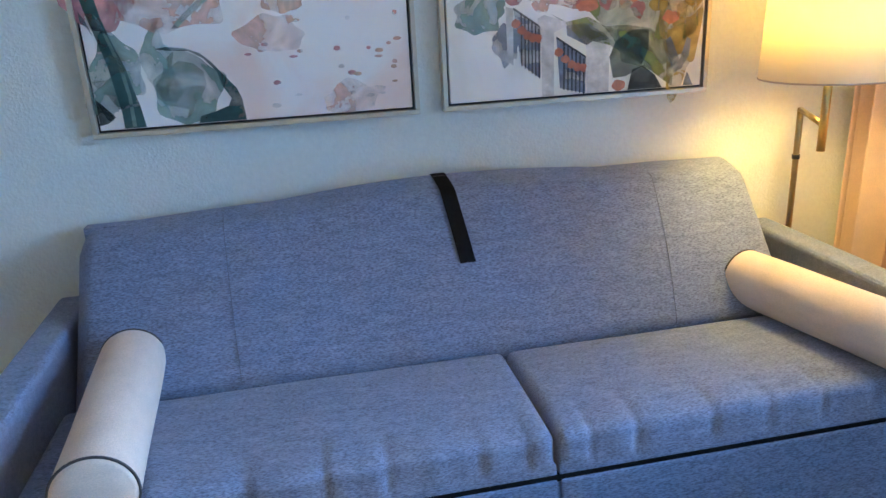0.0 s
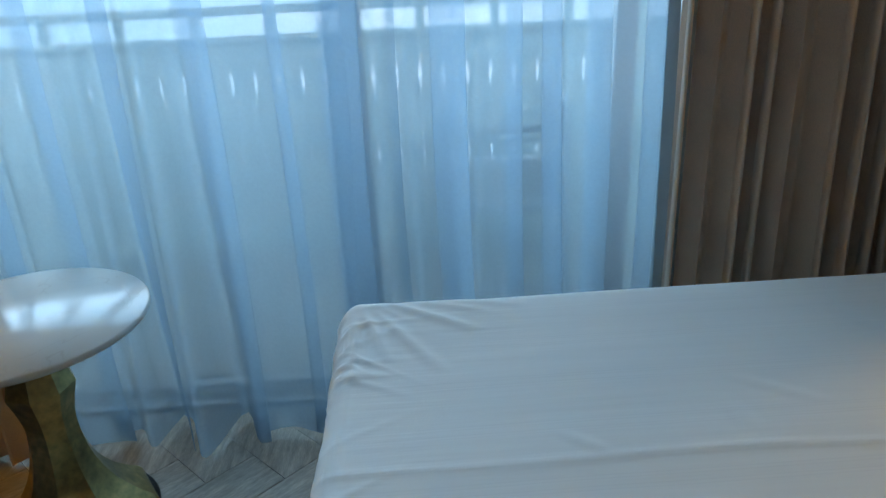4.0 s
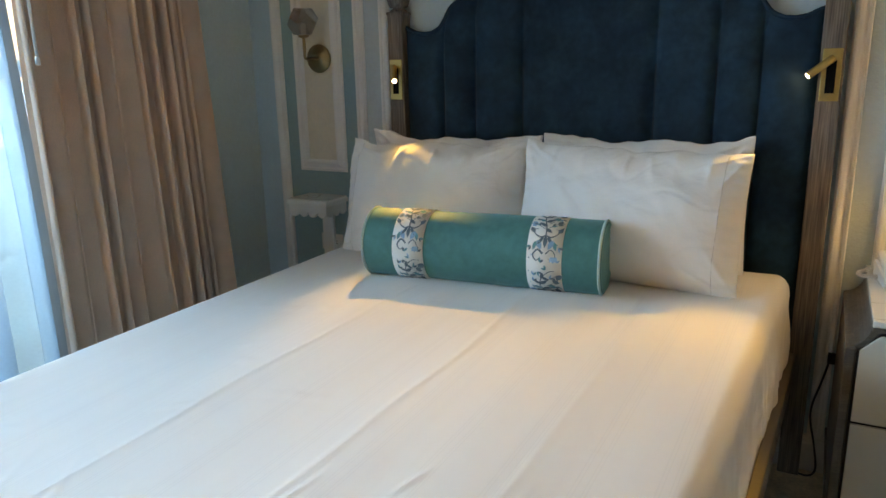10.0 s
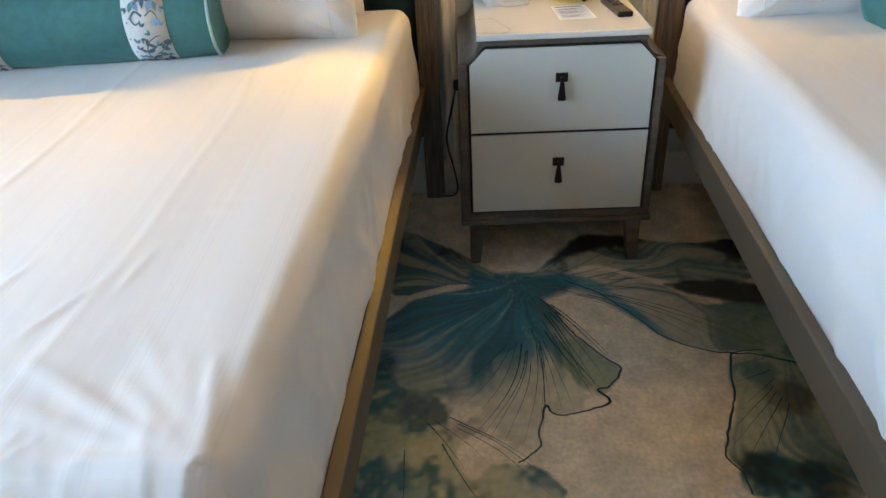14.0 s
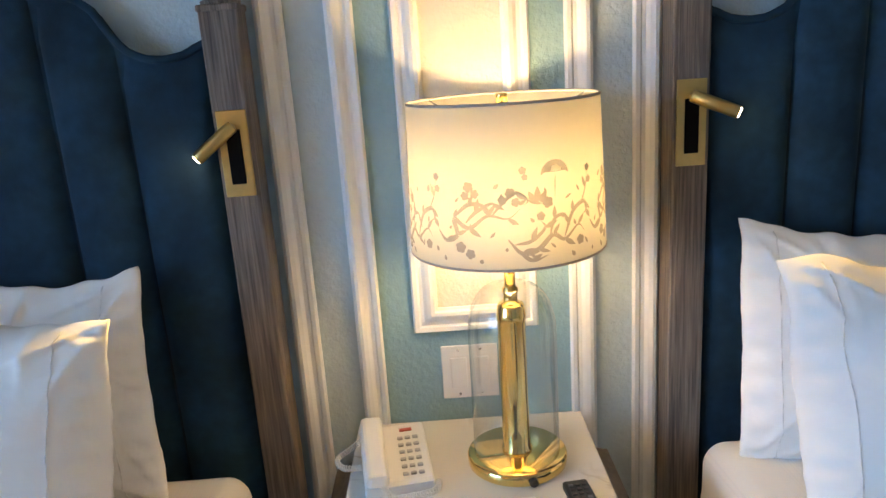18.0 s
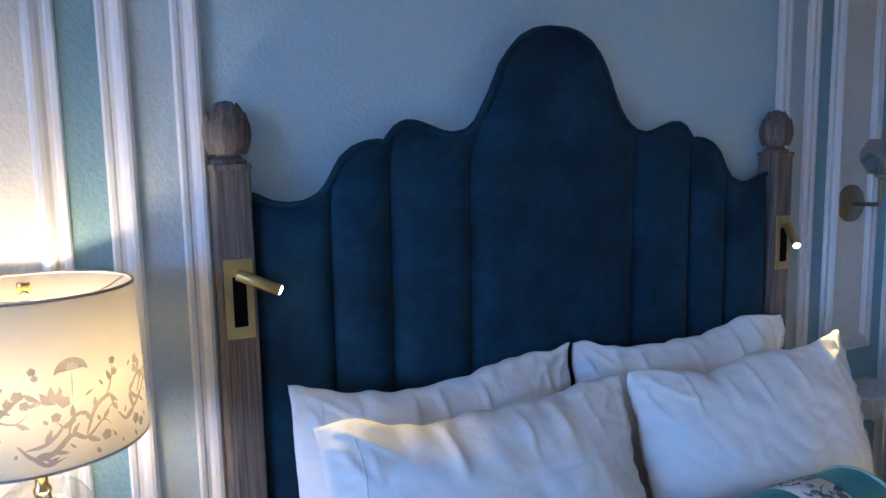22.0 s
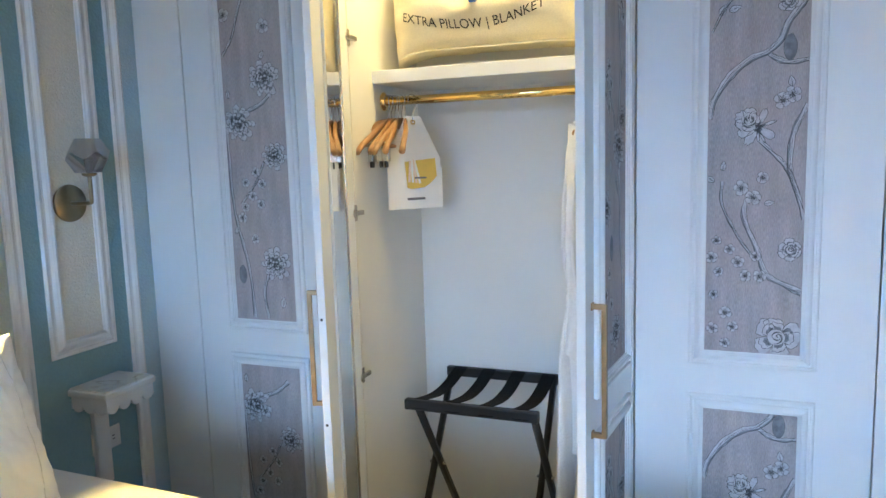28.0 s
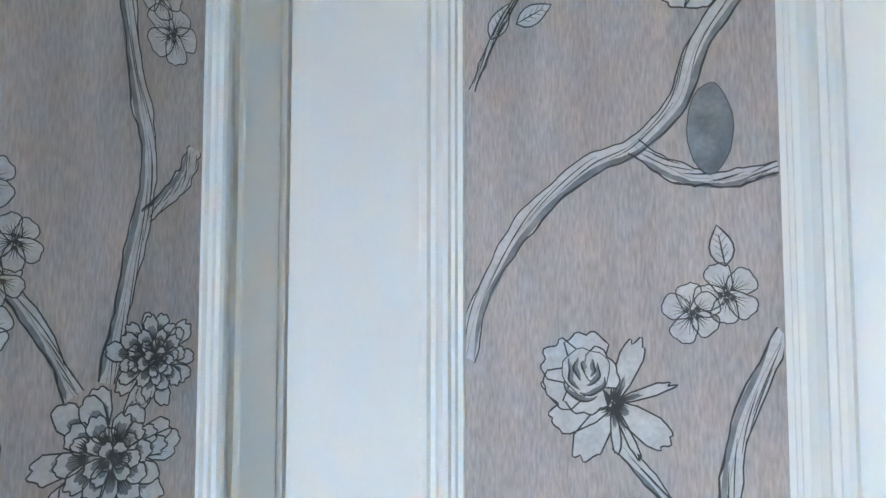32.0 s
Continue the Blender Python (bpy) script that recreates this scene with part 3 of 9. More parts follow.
def finial():
    """A closed tulip bud: turned neck, then two rows of overlapping ribbed leaves."""
    bm = lathe([(0.0, 0.0), (0.034, 0.0), (0.035, 0.006), (0.026, 0.010), (0.022, 0.016), (0.028, 0.022), (0.032, 0.036), (0.034, 0.055), (0.032, 0.080),
                (0.024, 0.104), (0.012, 0.116), (0.0, 0.119)], 20)

    def bud(v):
        return 0.026 + 0.014 * math.sin(math.pi * min(1.0, v * 0.95 + 0.05)) ** 0.8 - 0.014 * v ** 3
    for ring, n, h, lean, out in ((0, 5, 0.098, 0.0, 0.0), (1, 5, 0.078, 0.5, 0.003)):
        for i in range(n):
            a = 2 * math.pi * (i + lean) / n

            def leaf(u, v, a=a, h=h, out=out):
                w = (u - 0.5) * 2 * 0.80 * math.sin(math.pi * (0.25 + 0.72 * v)) ** 0.6
                mid = 1 - abs(2 * u - 1)
                r = bud(v * h / 0.098) + out + 0.0035 * mid + 0.0012 * math.cos(12 * math.pi * u) + (0.004 * v ** 6)
                return (r * math.cos(a + w), r * math.sin(a + w), 0.018 + h * v * (0.90 + 0.10 * mid))
            add_sheet(bm, 12, 10, leaf)
    return bm


def mattress(hx, y0, y1, z0, z1, seed, ends=(0.0, 0.0), crown=0.012):
    """The made-up mattress: white sheet drawn over, with rounded edges, soft creases and tucked folds at the foot. ends: how far the two foot corners are drawn along x."""
    bm = bmesh.new()
    nx, ny, nz, r = 250, 190, 30, 0.046
    rnd = random.Random(int(abs(seed) * 100))
    # short pinched creases in the sheet: place, direction, length
    pinch = [(rnd.uniform(-0.6, 0.6), rnd.uniform(y0 + 0.2, y1 - 0.8), rnd.uniform(-0.5, 0.5) + (1.2 if k % 2 else 0), rnd.uniform(0.03, 0.09)) for k in range(16)]
    puck = [(hx * rnd.uniform(-0.97, 0.97), rnd.uniform(0.005, 0.011), rnd.uniform(0.0008, 0.0024), rnd.uniform(-0.9, 0.9), rnd.uniform(0.03, 0.13)) for q in range(46)]
    # folds that fan out from the tucked corners: corner side, angle, length, height
    fan = [(s, 0.12 + 0.20 * k + rnd.uniform(-0.05, 0.05), rnd.uniform(0.16, 0.40), rnd.uniform(0.002, 0.006)) for s in (-1, 1) for k in range(7)]

    def ridge(a, b, c, sharp):
        return max(0.0, 1 - abs(wob(a, b, c)) * sharp)

    def relief(p, n):
        x, y, z = p
        d = 0.005 * wob(x + seed, y * 0.6, z, 2.2) + 0.0026 * wob(x * 7 + seed, y * 1.1, z * 2, 1.0)
        low = max(0.0, z1 - z)
        side = max(0.0, min(1.0, (low - 0.02) / 0.12))
        foot = y < y0 + 0.02
        if foot:
            # close upright pulls down the foot end
            d += min(1.0, low / 0.05) * (0.0020 * ridge((x + 0.35 * low) * 15 + seed, z * 1.6, 1.0, 3.5) + 0.0022 * ridge((x + 0.5 * low) * 29, z * 2.2 + seed, 3.0, 3.0))
        else:
            d += side * (0.010 * wob(y * 3.5 + seed, z * 5, x) + 0.005 * ridge(y * 5 + 3 * low, z * 6 + seed, x, 3.5) + 0.004 * ridge(y * 13 + seed, z * 9, x, 3.0))
        d += (0.3 + 0.7 * side) * 0.0026 * ridge(x * 3.1 + seed, y * 1.7, z * 2 + 5, 14) * max(0.0, 0.6 + wob(x * 2, y * 2, seed) * 1.5)
        edge = math.exp(-(((y - y0 - 0.03) / 0.11) ** 2)) if y > y0 + 0.03 else 1.0 - 0.5 * side
        if edge > 0.02:
            for px, w, h, slant, far in puck:
                q = (x - px - slant * (y - y0) - 0.25 * slant * low) / w
                if abs(q) < 2.5:
                    d += (math.exp(-((y - y0 - 0.03) / far) ** 2) if y > y0 + 0.03 else edge) * h * math.exp(-q * q)
        for s, a, ln, h in fan:
            u, v = s * (s * hx - 0.03 - x), y - y0 - 0.02 + 0.6 * low
            k = math.hypot(u, v)
            if 0.02 < k < ln and u > 0:
                q = (math.atan2(v, u) - a) * k / 0.013
                if abs(q) < 2.5:
                    d += h * math.exp(-q * q) * math.sin(math.pi * k / ln) ** 0.7
        if z > z1 - 0.03:
            for px, py, a, ln in pinch:
                u, v = (x - px) * math.cos(a) + (y - py) * math.sin(a), -(x - px) * math.sin(a) + (y - py) * math.cos(a)
                if abs(u) < ln and abs(v) < 0.03:
                    d += 0.0026 * math.exp(-(v / 0.006) ** 2) * (1 - (u / ln) ** 2)
            for at, h in ((0.14, 0.0018), (-0.22, 0.0014), (0.47, 0.0012)):
                v = x - at + 0.05 * wob(y * 2, seed, at)
                d += h * math.exp(-(v / 0.009) ** 2)
        return d

    def add_face(nu, nv, f):
        def g(u, v):
            p = Vector(f(u, v))
            c = Vector((max(-hx + r, min(hx - r, p.x)), max(y0 + r, min(y1 - r, p.y)), min(z1 - r, p.z)))
            n = p - c
            n = n.normalized() if n.length > 1e-9 else Vector((0, 0, 1))
            q = c + n * r if (p - c).length > 1e-9 else p
            q = q + n * relief(q, n)
            flare = max(0.0, (z1 - 0.1 - q.z)) * 0.06
            q.x += math.copysign(flare, q.x) if abs(q.x) > hx - r - 0.01 else 0
            q.y += -flare if q.y < y0 + r + 0.01 else 0
            t = max(0.0, min(1.0, (y1 - q.y) / (y1 - y0)))
            q.z += crown * max(0.0, 1 - (q.x / hx) ** 2 * 0.6) * math.sin(math.pi * t) ** 0.6 * max(0.0, (q.z - z0) / (z1 - z0))
            a = (q.x + hx) / (2 * hx)
            q.x += t * (ends[0] * (1 - a) + ends[1] * a)
            return q
        add_sheet(bm, nu, nv, g)

    def even(t):
        # more rows of points near the ends
        return t - 0.11 * math.sin(2 * math.pi * t)
    add_face(nx, ny, lambda u, v: (-hx + 2 * hx * u, y0 + (y1 - y0) * even(v), z1))
    for s in (-1, 1):
        add_face(ny, nz, lambda u, v, s=s: (s * hx, y0 + (y1 - y0) * even(u), z0 + (z1 - z0) * v))
    add_face(nx, nz, lambda u, v: (-hx + 2 * hx * u, y0, z0 + (z1 - z0) * v))
    add_face(nx, nz, lambda u, v: (-hx + 2 * hx * u, y1, z0 + (z1 - z0) * v))
    bmesh.ops.remove_doubles(bm, verts=bm.verts, dist=0.0012)
    return fix(bm)


def pillow(w, h, t, seed, sag=0.024, ear=-0.008):
    """A soft standing pillow in a cotton case; x across, z up, y its thickness, its foot at z = 0."""
    bm = bmesh.new()
    n, m = 104, 76

    def face(side):
        def f(u, v):
            a, b = 2 * u - 1, 2 * v - 1
            ca, cb = abs(a), abs(b)
            corner = ca ** 7 * cb ** 7
            x = a * w / 2 * (1 - 0.040 * (1 - cb ** 2.5) * ca ** 4) + (ear if a > 0 else -ear) * corner * (1.0 if b > 0 else 0.6)
            z = b * h / 2 * (1 - 0.050 * (1 - ca ** 2.5) * cb ** 4) + (ear if b > 0 else -ear) * corner
            top = max(b, 0.0) ** 1.5
            z -= top * (sag * (1 - ca ** 2.2) + 0.030 * wob(a * 1.7 + seed, 0.5, 4.0) + 0.010 * wob(a * 6 + seed, 2.0, 4.0))
            body = max(0.0, 1 - ca ** 2.7) ** 0.72 * max(0.0, 1 - cb ** 2.5) ** 0.72
            slump = 1.18 - 0.30 * b
            y = side * (t / 2) * body * slump
            # soft hollows, then creases that fan out of the corners and hang from the upper edge
            y += side * body * (0.016 * wob(a * 2.1 + seed, b * 2.4, side) + 0.006 * wob(a * 6 + seed, b * 4 + a * 3, 2.0 * side))
            for sa in (-1, 1):
                for sb in (-1, 1):
                    da, db = 1 - a * sa, 1 - b * sb
                    dist = math.hypot(da * 1.3, db)
                    ang = math.atan2(db, da * 1.3)
                    if dist < 1.1:
                        ridge = 1 - abs(math.sin(ang * 5.5 + 2.2 * wob(sa + seed, sb * 2.0, side) + 0.8 * wob(dist * 3, seed, sa)))
                        y += side * 0.012 * ridge ** 3.5 * math.exp(-((dist - 0.30) / 0.30) ** 2) * min(1.0, body * 4)
            hang = math.exp(-((b - 0.72) / 0.22) ** 2) * (1 - ca ** 4)
            ridge = 1 - abs(math.sin(a * 9 + b * 2.0 * wob(a * 2, seed, 3.0) + 2.5 * wob(a * 3 + seed, 1.0, side)))
            y += side * 0.014 * ridge ** 4.0 * hang * (0.4 + 0.8 * max(0, 0.5 + wob(a * 2.5 + seed, 7.0, side)))
            crumple = max(0.0, 1 - abs(wob(a * 2.6 + seed, b * 2.2 + a, 5.0 + side)) * 10) * max(0.0, 0.35 + wob(a * 1.9, b * 1.9 + seed, 8.0))
            crumple += 0.6 * max(0.0, 1 - abs(wob(a * 4.4 + seed, b * 3.6 - a, 15.0 + side)) * 9) * max(0.0, 0.25 + wob(a * 2.3, b * 2.0 + seed, 3.0))
            y -= side * 0.0050 * crumple * min(1.0, body * 3)
            # gathers along the stitched edge
            y += side * 0.0035 * math.sin(34 * (a if cb > ca else b) + 5 * wob(a * 2, b * 2, seed)) * math.exp(-((max(ca, cb) - 0.93) / 0.06) ** 2)
            y += 0.022 * wob(a * 1.5 + seed, b * 2, 9.0) * (ca ** 3 + cb ** 3)
            y += side * 0.0035
            return (x, y, z + h / 2)
        return f
    for s in (-1, 1):
        add_sheet(bm, n, m, face(s))
    fr, bk = face(-1), face(1)
    rim = [(k / n, 0.0) for k in range(n)] + [(1.0, k / m) for k in range(m)] + [(1 - k / n, 1.0) for k in range(n)] + [(0.0, 1 - k / m) for k in range(m)]
    ring = [(bm.verts.new(fr(*q)), bm.verts.new(bk(*q))) for q in rim]
    for k in range(len(ring)):
        a, b = ring[k], ring[(k + 1) % len(ring)]
        bm.faces.new((a[0], b[0], b[1], a[1])).smooth = True
    bmesh.ops.remove_doubles(bm, verts=bm.verts, dist=0.0008)
    low = min(v.co.z for v in bm.verts)
    bmesh.ops.translate(bm, vec=(0, 0, -low), verts=bm.verts)
    seam = [[Vector(fr(u, 0.03 + 0.94 * k / 40)) - Vector((0, 0.0016, low)) for k in range(41)] for u in (0.085, 0.905)]
    return fix(bm), seam


def add_blob(bm, points, place, m_index=0, lift=0.0012):
    """A flat leaf or petal shape laid on a curved surface; place(u, v, lift) gives the point."""
    vs = [bm.verts.new(place(u, v, lift)) for u, v in points]
    try:
        f = bm.faces.new(vs)
        f.material_index = m_index
    except ValueError:
        pass


def leaf_shape(x, y, ang, length, width, n=5):
    left, right = [], []
    for i in range(n + 1):
        t = i / n
        w = width / 2 * math.sin(math.pi * t ** 0.8)
        cx, cy = x + math.cos(ang) * length * t, y + math.sin(ang) * length * t
        left.append((cx - math.sin(ang) * w, cy + math.cos(ang) * w))
        right.append((cx + math.sin(ang) * w, cy - math.cos(ang) * w))
    return left + right[::-1][1:-1]


def round_shape(x, y, r, n=9):
    return [(x + r * math.cos(2 * math.pi * i / n), y + r * math.sin(2 * math.pi * i / n)) for i in range(n)]


def vine(bm, place, length, width, seed, count=6):
    """A printed border along u: a bending stem with leaf sprays and bell flowers, then a pair of scrolls that meet at a fan of leaves."""
    rnd = random.Random(seed)

    def leaf(u, v, ang, ln, wd, m):
        add_blob(bm, leaf_shape(u, v, ang, ln * 1.05, wd * 1.15, 6), place, m, 0.0014 + 0.0004 * rnd.random())

    def stroke(pts, w, m=0):
        pts = curve([(p, q, 0) for p, q in pts], 5)
        k = len(pts) - 1
        for i in range(k):
            a, b = pts[i], pts[i + 1]
            d = (b - a).normalized()
            wa, wb = (w * 1.1 * (1 - 0.6 * q / k) for q in (i, i + 1))
            add_blob(bm, [(a.x + d.y * wa, a.y - d.x * wa), (b.x + d.y * wb, b.y - d.x * wb), (b.x - d.y * wb, b.y + d.x * wb), (a.x - d.y * wa, a.y + d.x * wa)], place, m)

    def bell(u, v, ang, r, m):
        for q in (-0.55, 0.0, 0.55):
            leaf(u, v, ang + q, r, r * 0.62, m)
        leaf(u, v, ang, r * 0.6, r * 0.3, 0)
    rep = length / (count // 2)
    w = width * 0.42
    for k in range(count // 2):
        u = rep * k
        # main stem, from the scrolls up to a drooping bell
        stroke([(u + 0.085, 0.0), (u + 0.12, -0.10 * w), (u + 0.16, -0.35 * w), (u + 0.195, -0.15 * w), (u + 0.215, 0.35 * w), (u + 0.218, 0.70 * w)], 0.0020)
        for du, v, ang, ln in ((0.110, -0.08, 2.2, 0.024), (0.118, -0.10, -0.9, 0.026), (0.138, -0.22, 1.0, 0.030), (0.142, -0.28, -1.0, 0.022), (0.165, -0.34, 0.9, 0.028), (0.168, -0.36, -0.8, 0.020), (0.188, -0.20, 0.2, 0.024), (0.196, -0.12, 2.2, 0.022)):
            leaf(u + du, v * w, ang, ln, ln * 0.42, (0, 1, 0, 2, 0)[int(du * 997) % 5])
        for du, v, ang, m in ((0.150, 0.40, 0.6, 1), (0.176, 0.62, 0.9, 0), (0.205, 0.92, 2.6, 0), (0.132, 0.62, 1.4, 0), (0.128, -0.75, -1.6, 2)):
            stroke([(u + du - 0.018, v * w * 0.2), (u + du - 0.008, v * w * 0.7), (u + du, v * w)], 0.0013)
            bell(u + du, v * w, ang, 0.018, m)
        # two scrolls, a fan of leaves between them
        for s in (-1, 1):
            stroke([(u + 0.085, 0.0), (u + 0.080, s * 0.35 * w), (u + 0.090, s * 0.75 * w), (u + 0.105, s * 0.85 * w), (u + 0.108, s * 0.60 * w)], 0.0024)
            leaf(u + 0.094, s * 0.80 * w, s * 0.6, 0.024, 0.012, 0)
            leaf(u + 0.070, s * 0.55 * w, math.pi + s * 0.45, 0.030, 0.014, 2)
            leaf(u + 0.066, s * 0.62 * w, math.pi - s * 0.25, 0.026, 0.010, 1)
            leaf(u + 0.082, s * 0.12 * w, math.pi - s * 0.6, 0.030, 0.009, 0)
            stroke([(u + 0.030, s * 0.10 * w), (u + 0.042, s * 0.45 * w), (u + 0.026, s * 0.75 * w), (u + 0.010, s * 0.55 * w), (u + 0.016, s * 0.30 * w)], 0.0030 if s < 0 else 0.0016)
        leaf(u + 0.084, 0.0, math.pi, 0.036, 0.011, 0)
        # small side sprays that fill the border on both edges
        for du, v, ang in ((0.050, 0.95, 2.4), (0.052, -0.95, -2.4), (0.118, 0.30, 0.9), (0.122, -0.55, -0.6), (0.146, -0.80, 0.3), (0.160, 0.85, 2.9), (0.178, -0.75, 0.4), (0.190, 0.35, 0.9), (0.200, -0.70, 0.2), (0.214, -0.40, 2.6), (0.222, 0.15, -0.8), (0.004, -0.25, 0.4), (0.006, 0.85, 0.5)):
            for q in (-0.5, 0.45):
                leaf(u + du, v * w, ang + q, rnd.uniform(0.013, 0.019), 0.0058, rnd.choice((0, 0, 1, 2)))
        bell(u + 0.022, 0.62 * w, math.pi, 0.018, 2)
        for q in range(5):
            add_blob(bm, round_shape(u + rnd.uniform(0.01, 0.22), rnd.choice((-1, 1)) * w * rnd.uniform(0.8, 1.05), 0.0022, 7), place, q % 3, 0.0014)


def bolster(place, length, r, label, turn=0.0):
    """Round velvet bolster with two printed linen bands; its axis lies along x."""
    b = thing("bolster_pillow", place, label, "bolster", "bolsters on the beds")
    hl = length / 2
    prof = [(0.0, -hl + 0.004)] + [(r * k, -hl + 0.004 - 0.004 * (1 - k)) for k in (0.3, 0.6, 0.85)] + [(r * 0.96, -hl), (r, -hl + 0.012)]
    body = prof + [(r * (1 + 0.012 * math.sin(9 * z)), z) for z in np.linspace(-hl + 0.04, hl - 0.04, 24)] + [(a, -z) for a, z in prof[::-1]]
    lay = pose(0, 0, 0, 0, 90, 0)
    part("cover", lathe(body, 40, lay), M_TEAL, b, smooth=True)
    for s in (-1, 1):
        ring = [(s * (hl - 0.006), r * 1.0 * math.cos(a), r * 1.0 * math.sin(a)) for a in np.linspace(0, 2 * math.pi, 41)]
        part("piping", tube(ring, 0.0045, 6, False), M_TEALPIPE, b, "pale teal piping")
        xc, bw = s * length * 0.285, 0.105
        rb = r * 1.018
        band = part("band", lathe([(rb - 0.004, xc - bw / 2), (rb, xc - bw / 2), (rb, xc + bw / 2), (rb - 0.004, xc + bw / 2)], 48, lay), M_BAND, b, "cream linen band with printed vine", smooth=True)
        bm = bmesh.new()

        def on_band(u, v, lift, xc=xc, rb=rb):
            a = u / rb + turn
            return (xc + v, (rb + lift) * math.sin(a), (rb + lift) * math.cos(a))
        vine(bm, on_band, 2 * math.pi * rb, bw, 5 + s, 6)
        tagged(part("vine_print", bm, M_MOTIF, band, "slate, teal and blue vine print"), kind="stuff")
    return b


def reading_light(post_x, s, parent, turn, drop):
    """Brass plate let into the post with a swivelling LED barrel."""
    light = part("reading_light", box((post_x - 0.027, -0.0845, 1.277), (post_x + 0.027, -0.079, 1.432), 0.0015), M_BRASS, parent, "brass reading light plate")
    part("recess", box((post_x - 0.013, -0.0875, 1.300), (post_x + 0.013, -0.0840, 1.398), 0.0015), M_RECESS, light, "black recess")
    eye = Vector((post_x, -0.098, 1.402))
    d = Vector((math.sin(turn) * math.cos(drop), -math.cos(turn) * math.cos(drop), -math.sin(drop)))
    bm = tube([eye + Vector((0, 0.016, 0)), eye], 0.006, 10)
    add_tube(bm, [eye - d * 0.006, eye - d * 0.003, eye + d * 0.078, eye + d * 0.080], [0.010, 0.0115, 0.0115, 0.0105], 18)
    part("barrel", bm, M_BRASS, light, "brass barrel", smooth=False)
    part("lens", tube([eye + d * 0.0790, eye + d * 0.0815], 0.0085, 16), M_LED, light, "glowing lens")
    return eye + d * 0.086, d


def slanted(lo, hi, foot, bevel=0.004):
    """A bar along y whose foot end is drawn sideways by foot."""
    bm = box(lo, hi, bevel)
    for v in bm.verts:
        v.co.x += foot * (hi[1] - v.co.y) / (hi[1] - lo[1])
    return bm


def bed(xc, off, label, headlight, pools, half=MAT_HALF, shift=0.0, ends=(0.0, 0.0), crown=0.012):
    b = thing("bed", pose(xc, 0, 0), label, "bed", "two queen beds")
    part("headboard_back", box((-0.735, -0.046, 0.25), (0.735, -0.02, 1.40), 0.004), M_VELSEAM, b)
    top = [(0.735 * k / 60, headboard_edge(0.735 * abs(k) / 60)) for k in range(-60, 61)]
    part("headboard_welt", tube([(x, -0.046, z) for x, z in top], 0.0075, 8), M_VELVET, b, "velvet welt along the scalloped edge")
    part("headboard_core", prism([(-0.733, 1.39)] + top + [(0.733, 1.39)], 0.026, 0.003, pose(0, -0.046, 0)), M_VELVET, b)
    for u0, u1 in zip(SEAMS, SEAMS[1:]):
        part("headboard_channel", channel(u0 + 0.001, u1 - 0.001), M_VELVET, b, smooth=True)
    for s in (-1, 1):
        px = s * (HB_HALF - POST_W / 2)
        post = part("bed_post", box((px - POST_W / 2, -0.080, 0.0), (px + POST_W / 2, -0.014, POST_TOP), 0.004), M_POST, b, "grey cerused oak post")
        part("cap", box((px - 0.036, -0.083, POST_TOP - 0.012), (px + 0.036, -0.011, POST_TOP), 0.003), M_POST, post)
        f = part("finial", finial(), M_POST, post, "carved tulip finial")
        f.matrix_basis = pose(px, -0.047, POST_TOP)
        tip = reading_light(px, s, b, -s * headlight[0 if s < 0 else 1][0], headlight[0 if s < 0 else 1][1])
        tip = Vector((xc, 0, 0)) + tip[0]
        aim = pools[0 if s < 0 else 1]
        lamp("reading_light_beam", "SPOT", look(tip, Vector(aim[:3])), aim[3], (1.0, 0.66, 0.15), radius=0.006, spot=(radians(aim[4]), 0.85))
        e = ends[0 if s < 0 else 1]
        part("side_rail", slanted((off + s * 0.80 - 0.014, BED_FOOT - 0.02, 0.37), (off + s * 0.80 + 0.014, -0.083, 0.455), e), M_RAIL, b, "bronze painted side rail")
        part("leg", box((off + s * 0.76 + e - 0.03, BED_FOOT + 0.02, 0.0), (off + s * 0.76 + e + 0.03, BED_FOOT + 0.08, 0.371), 0.003), M_POST, b)
    part("foot_rail", box((off - 0.785 + ends[0], BED_FOOT - 0.02, 0.37), (off + 0.785 + ends[1], BED_FOOT + 0.008, 0.455), 0.004), M_RAIL, b, "bronze painted foot rail")
    part("slat_base", box((off - 0.70, BED_FOOT + 0.01, 0.375), (off + 0.68, -0.09, 0.435)), M_BLACK, b)
    mt = part("mattress", mattress(half, BED_FOOT + 0.02, -0.095, 0.43, BED_TOP, xc, ends, crown), M_SHEET, b, "mattress made up with a smooth white sheet", smooth=True)
    mt.matrix_basis = pose(off + shift, 0, 0)
    return b


bed(BED_X[0], -0.06, "queen bed with navy velvet scalloped headboard by the window", ((0.57, 0.69), (1.35, 0.66)), ((-1.29, -1.00, BED_TOP, 6.6, 42), (-0.62, -1.22, BED_TOP, 5.6, 56)), MAT_HALF + 0.025, -0.025, (0.03, -0.074))
bed(BED_X[1], 0.03, "queen bed with navy velvet scalloped headboard by the wardrobe", ((1.17, 0.39), (0.54, 0.63)), ((0.80, -0.70, 0.95, 1.0, 70), (2.0, -1.05, BED_TOP, 9, 62)), MAT_HALF + 0.030, 0.035, (-0.110, -0.06), 0.026)

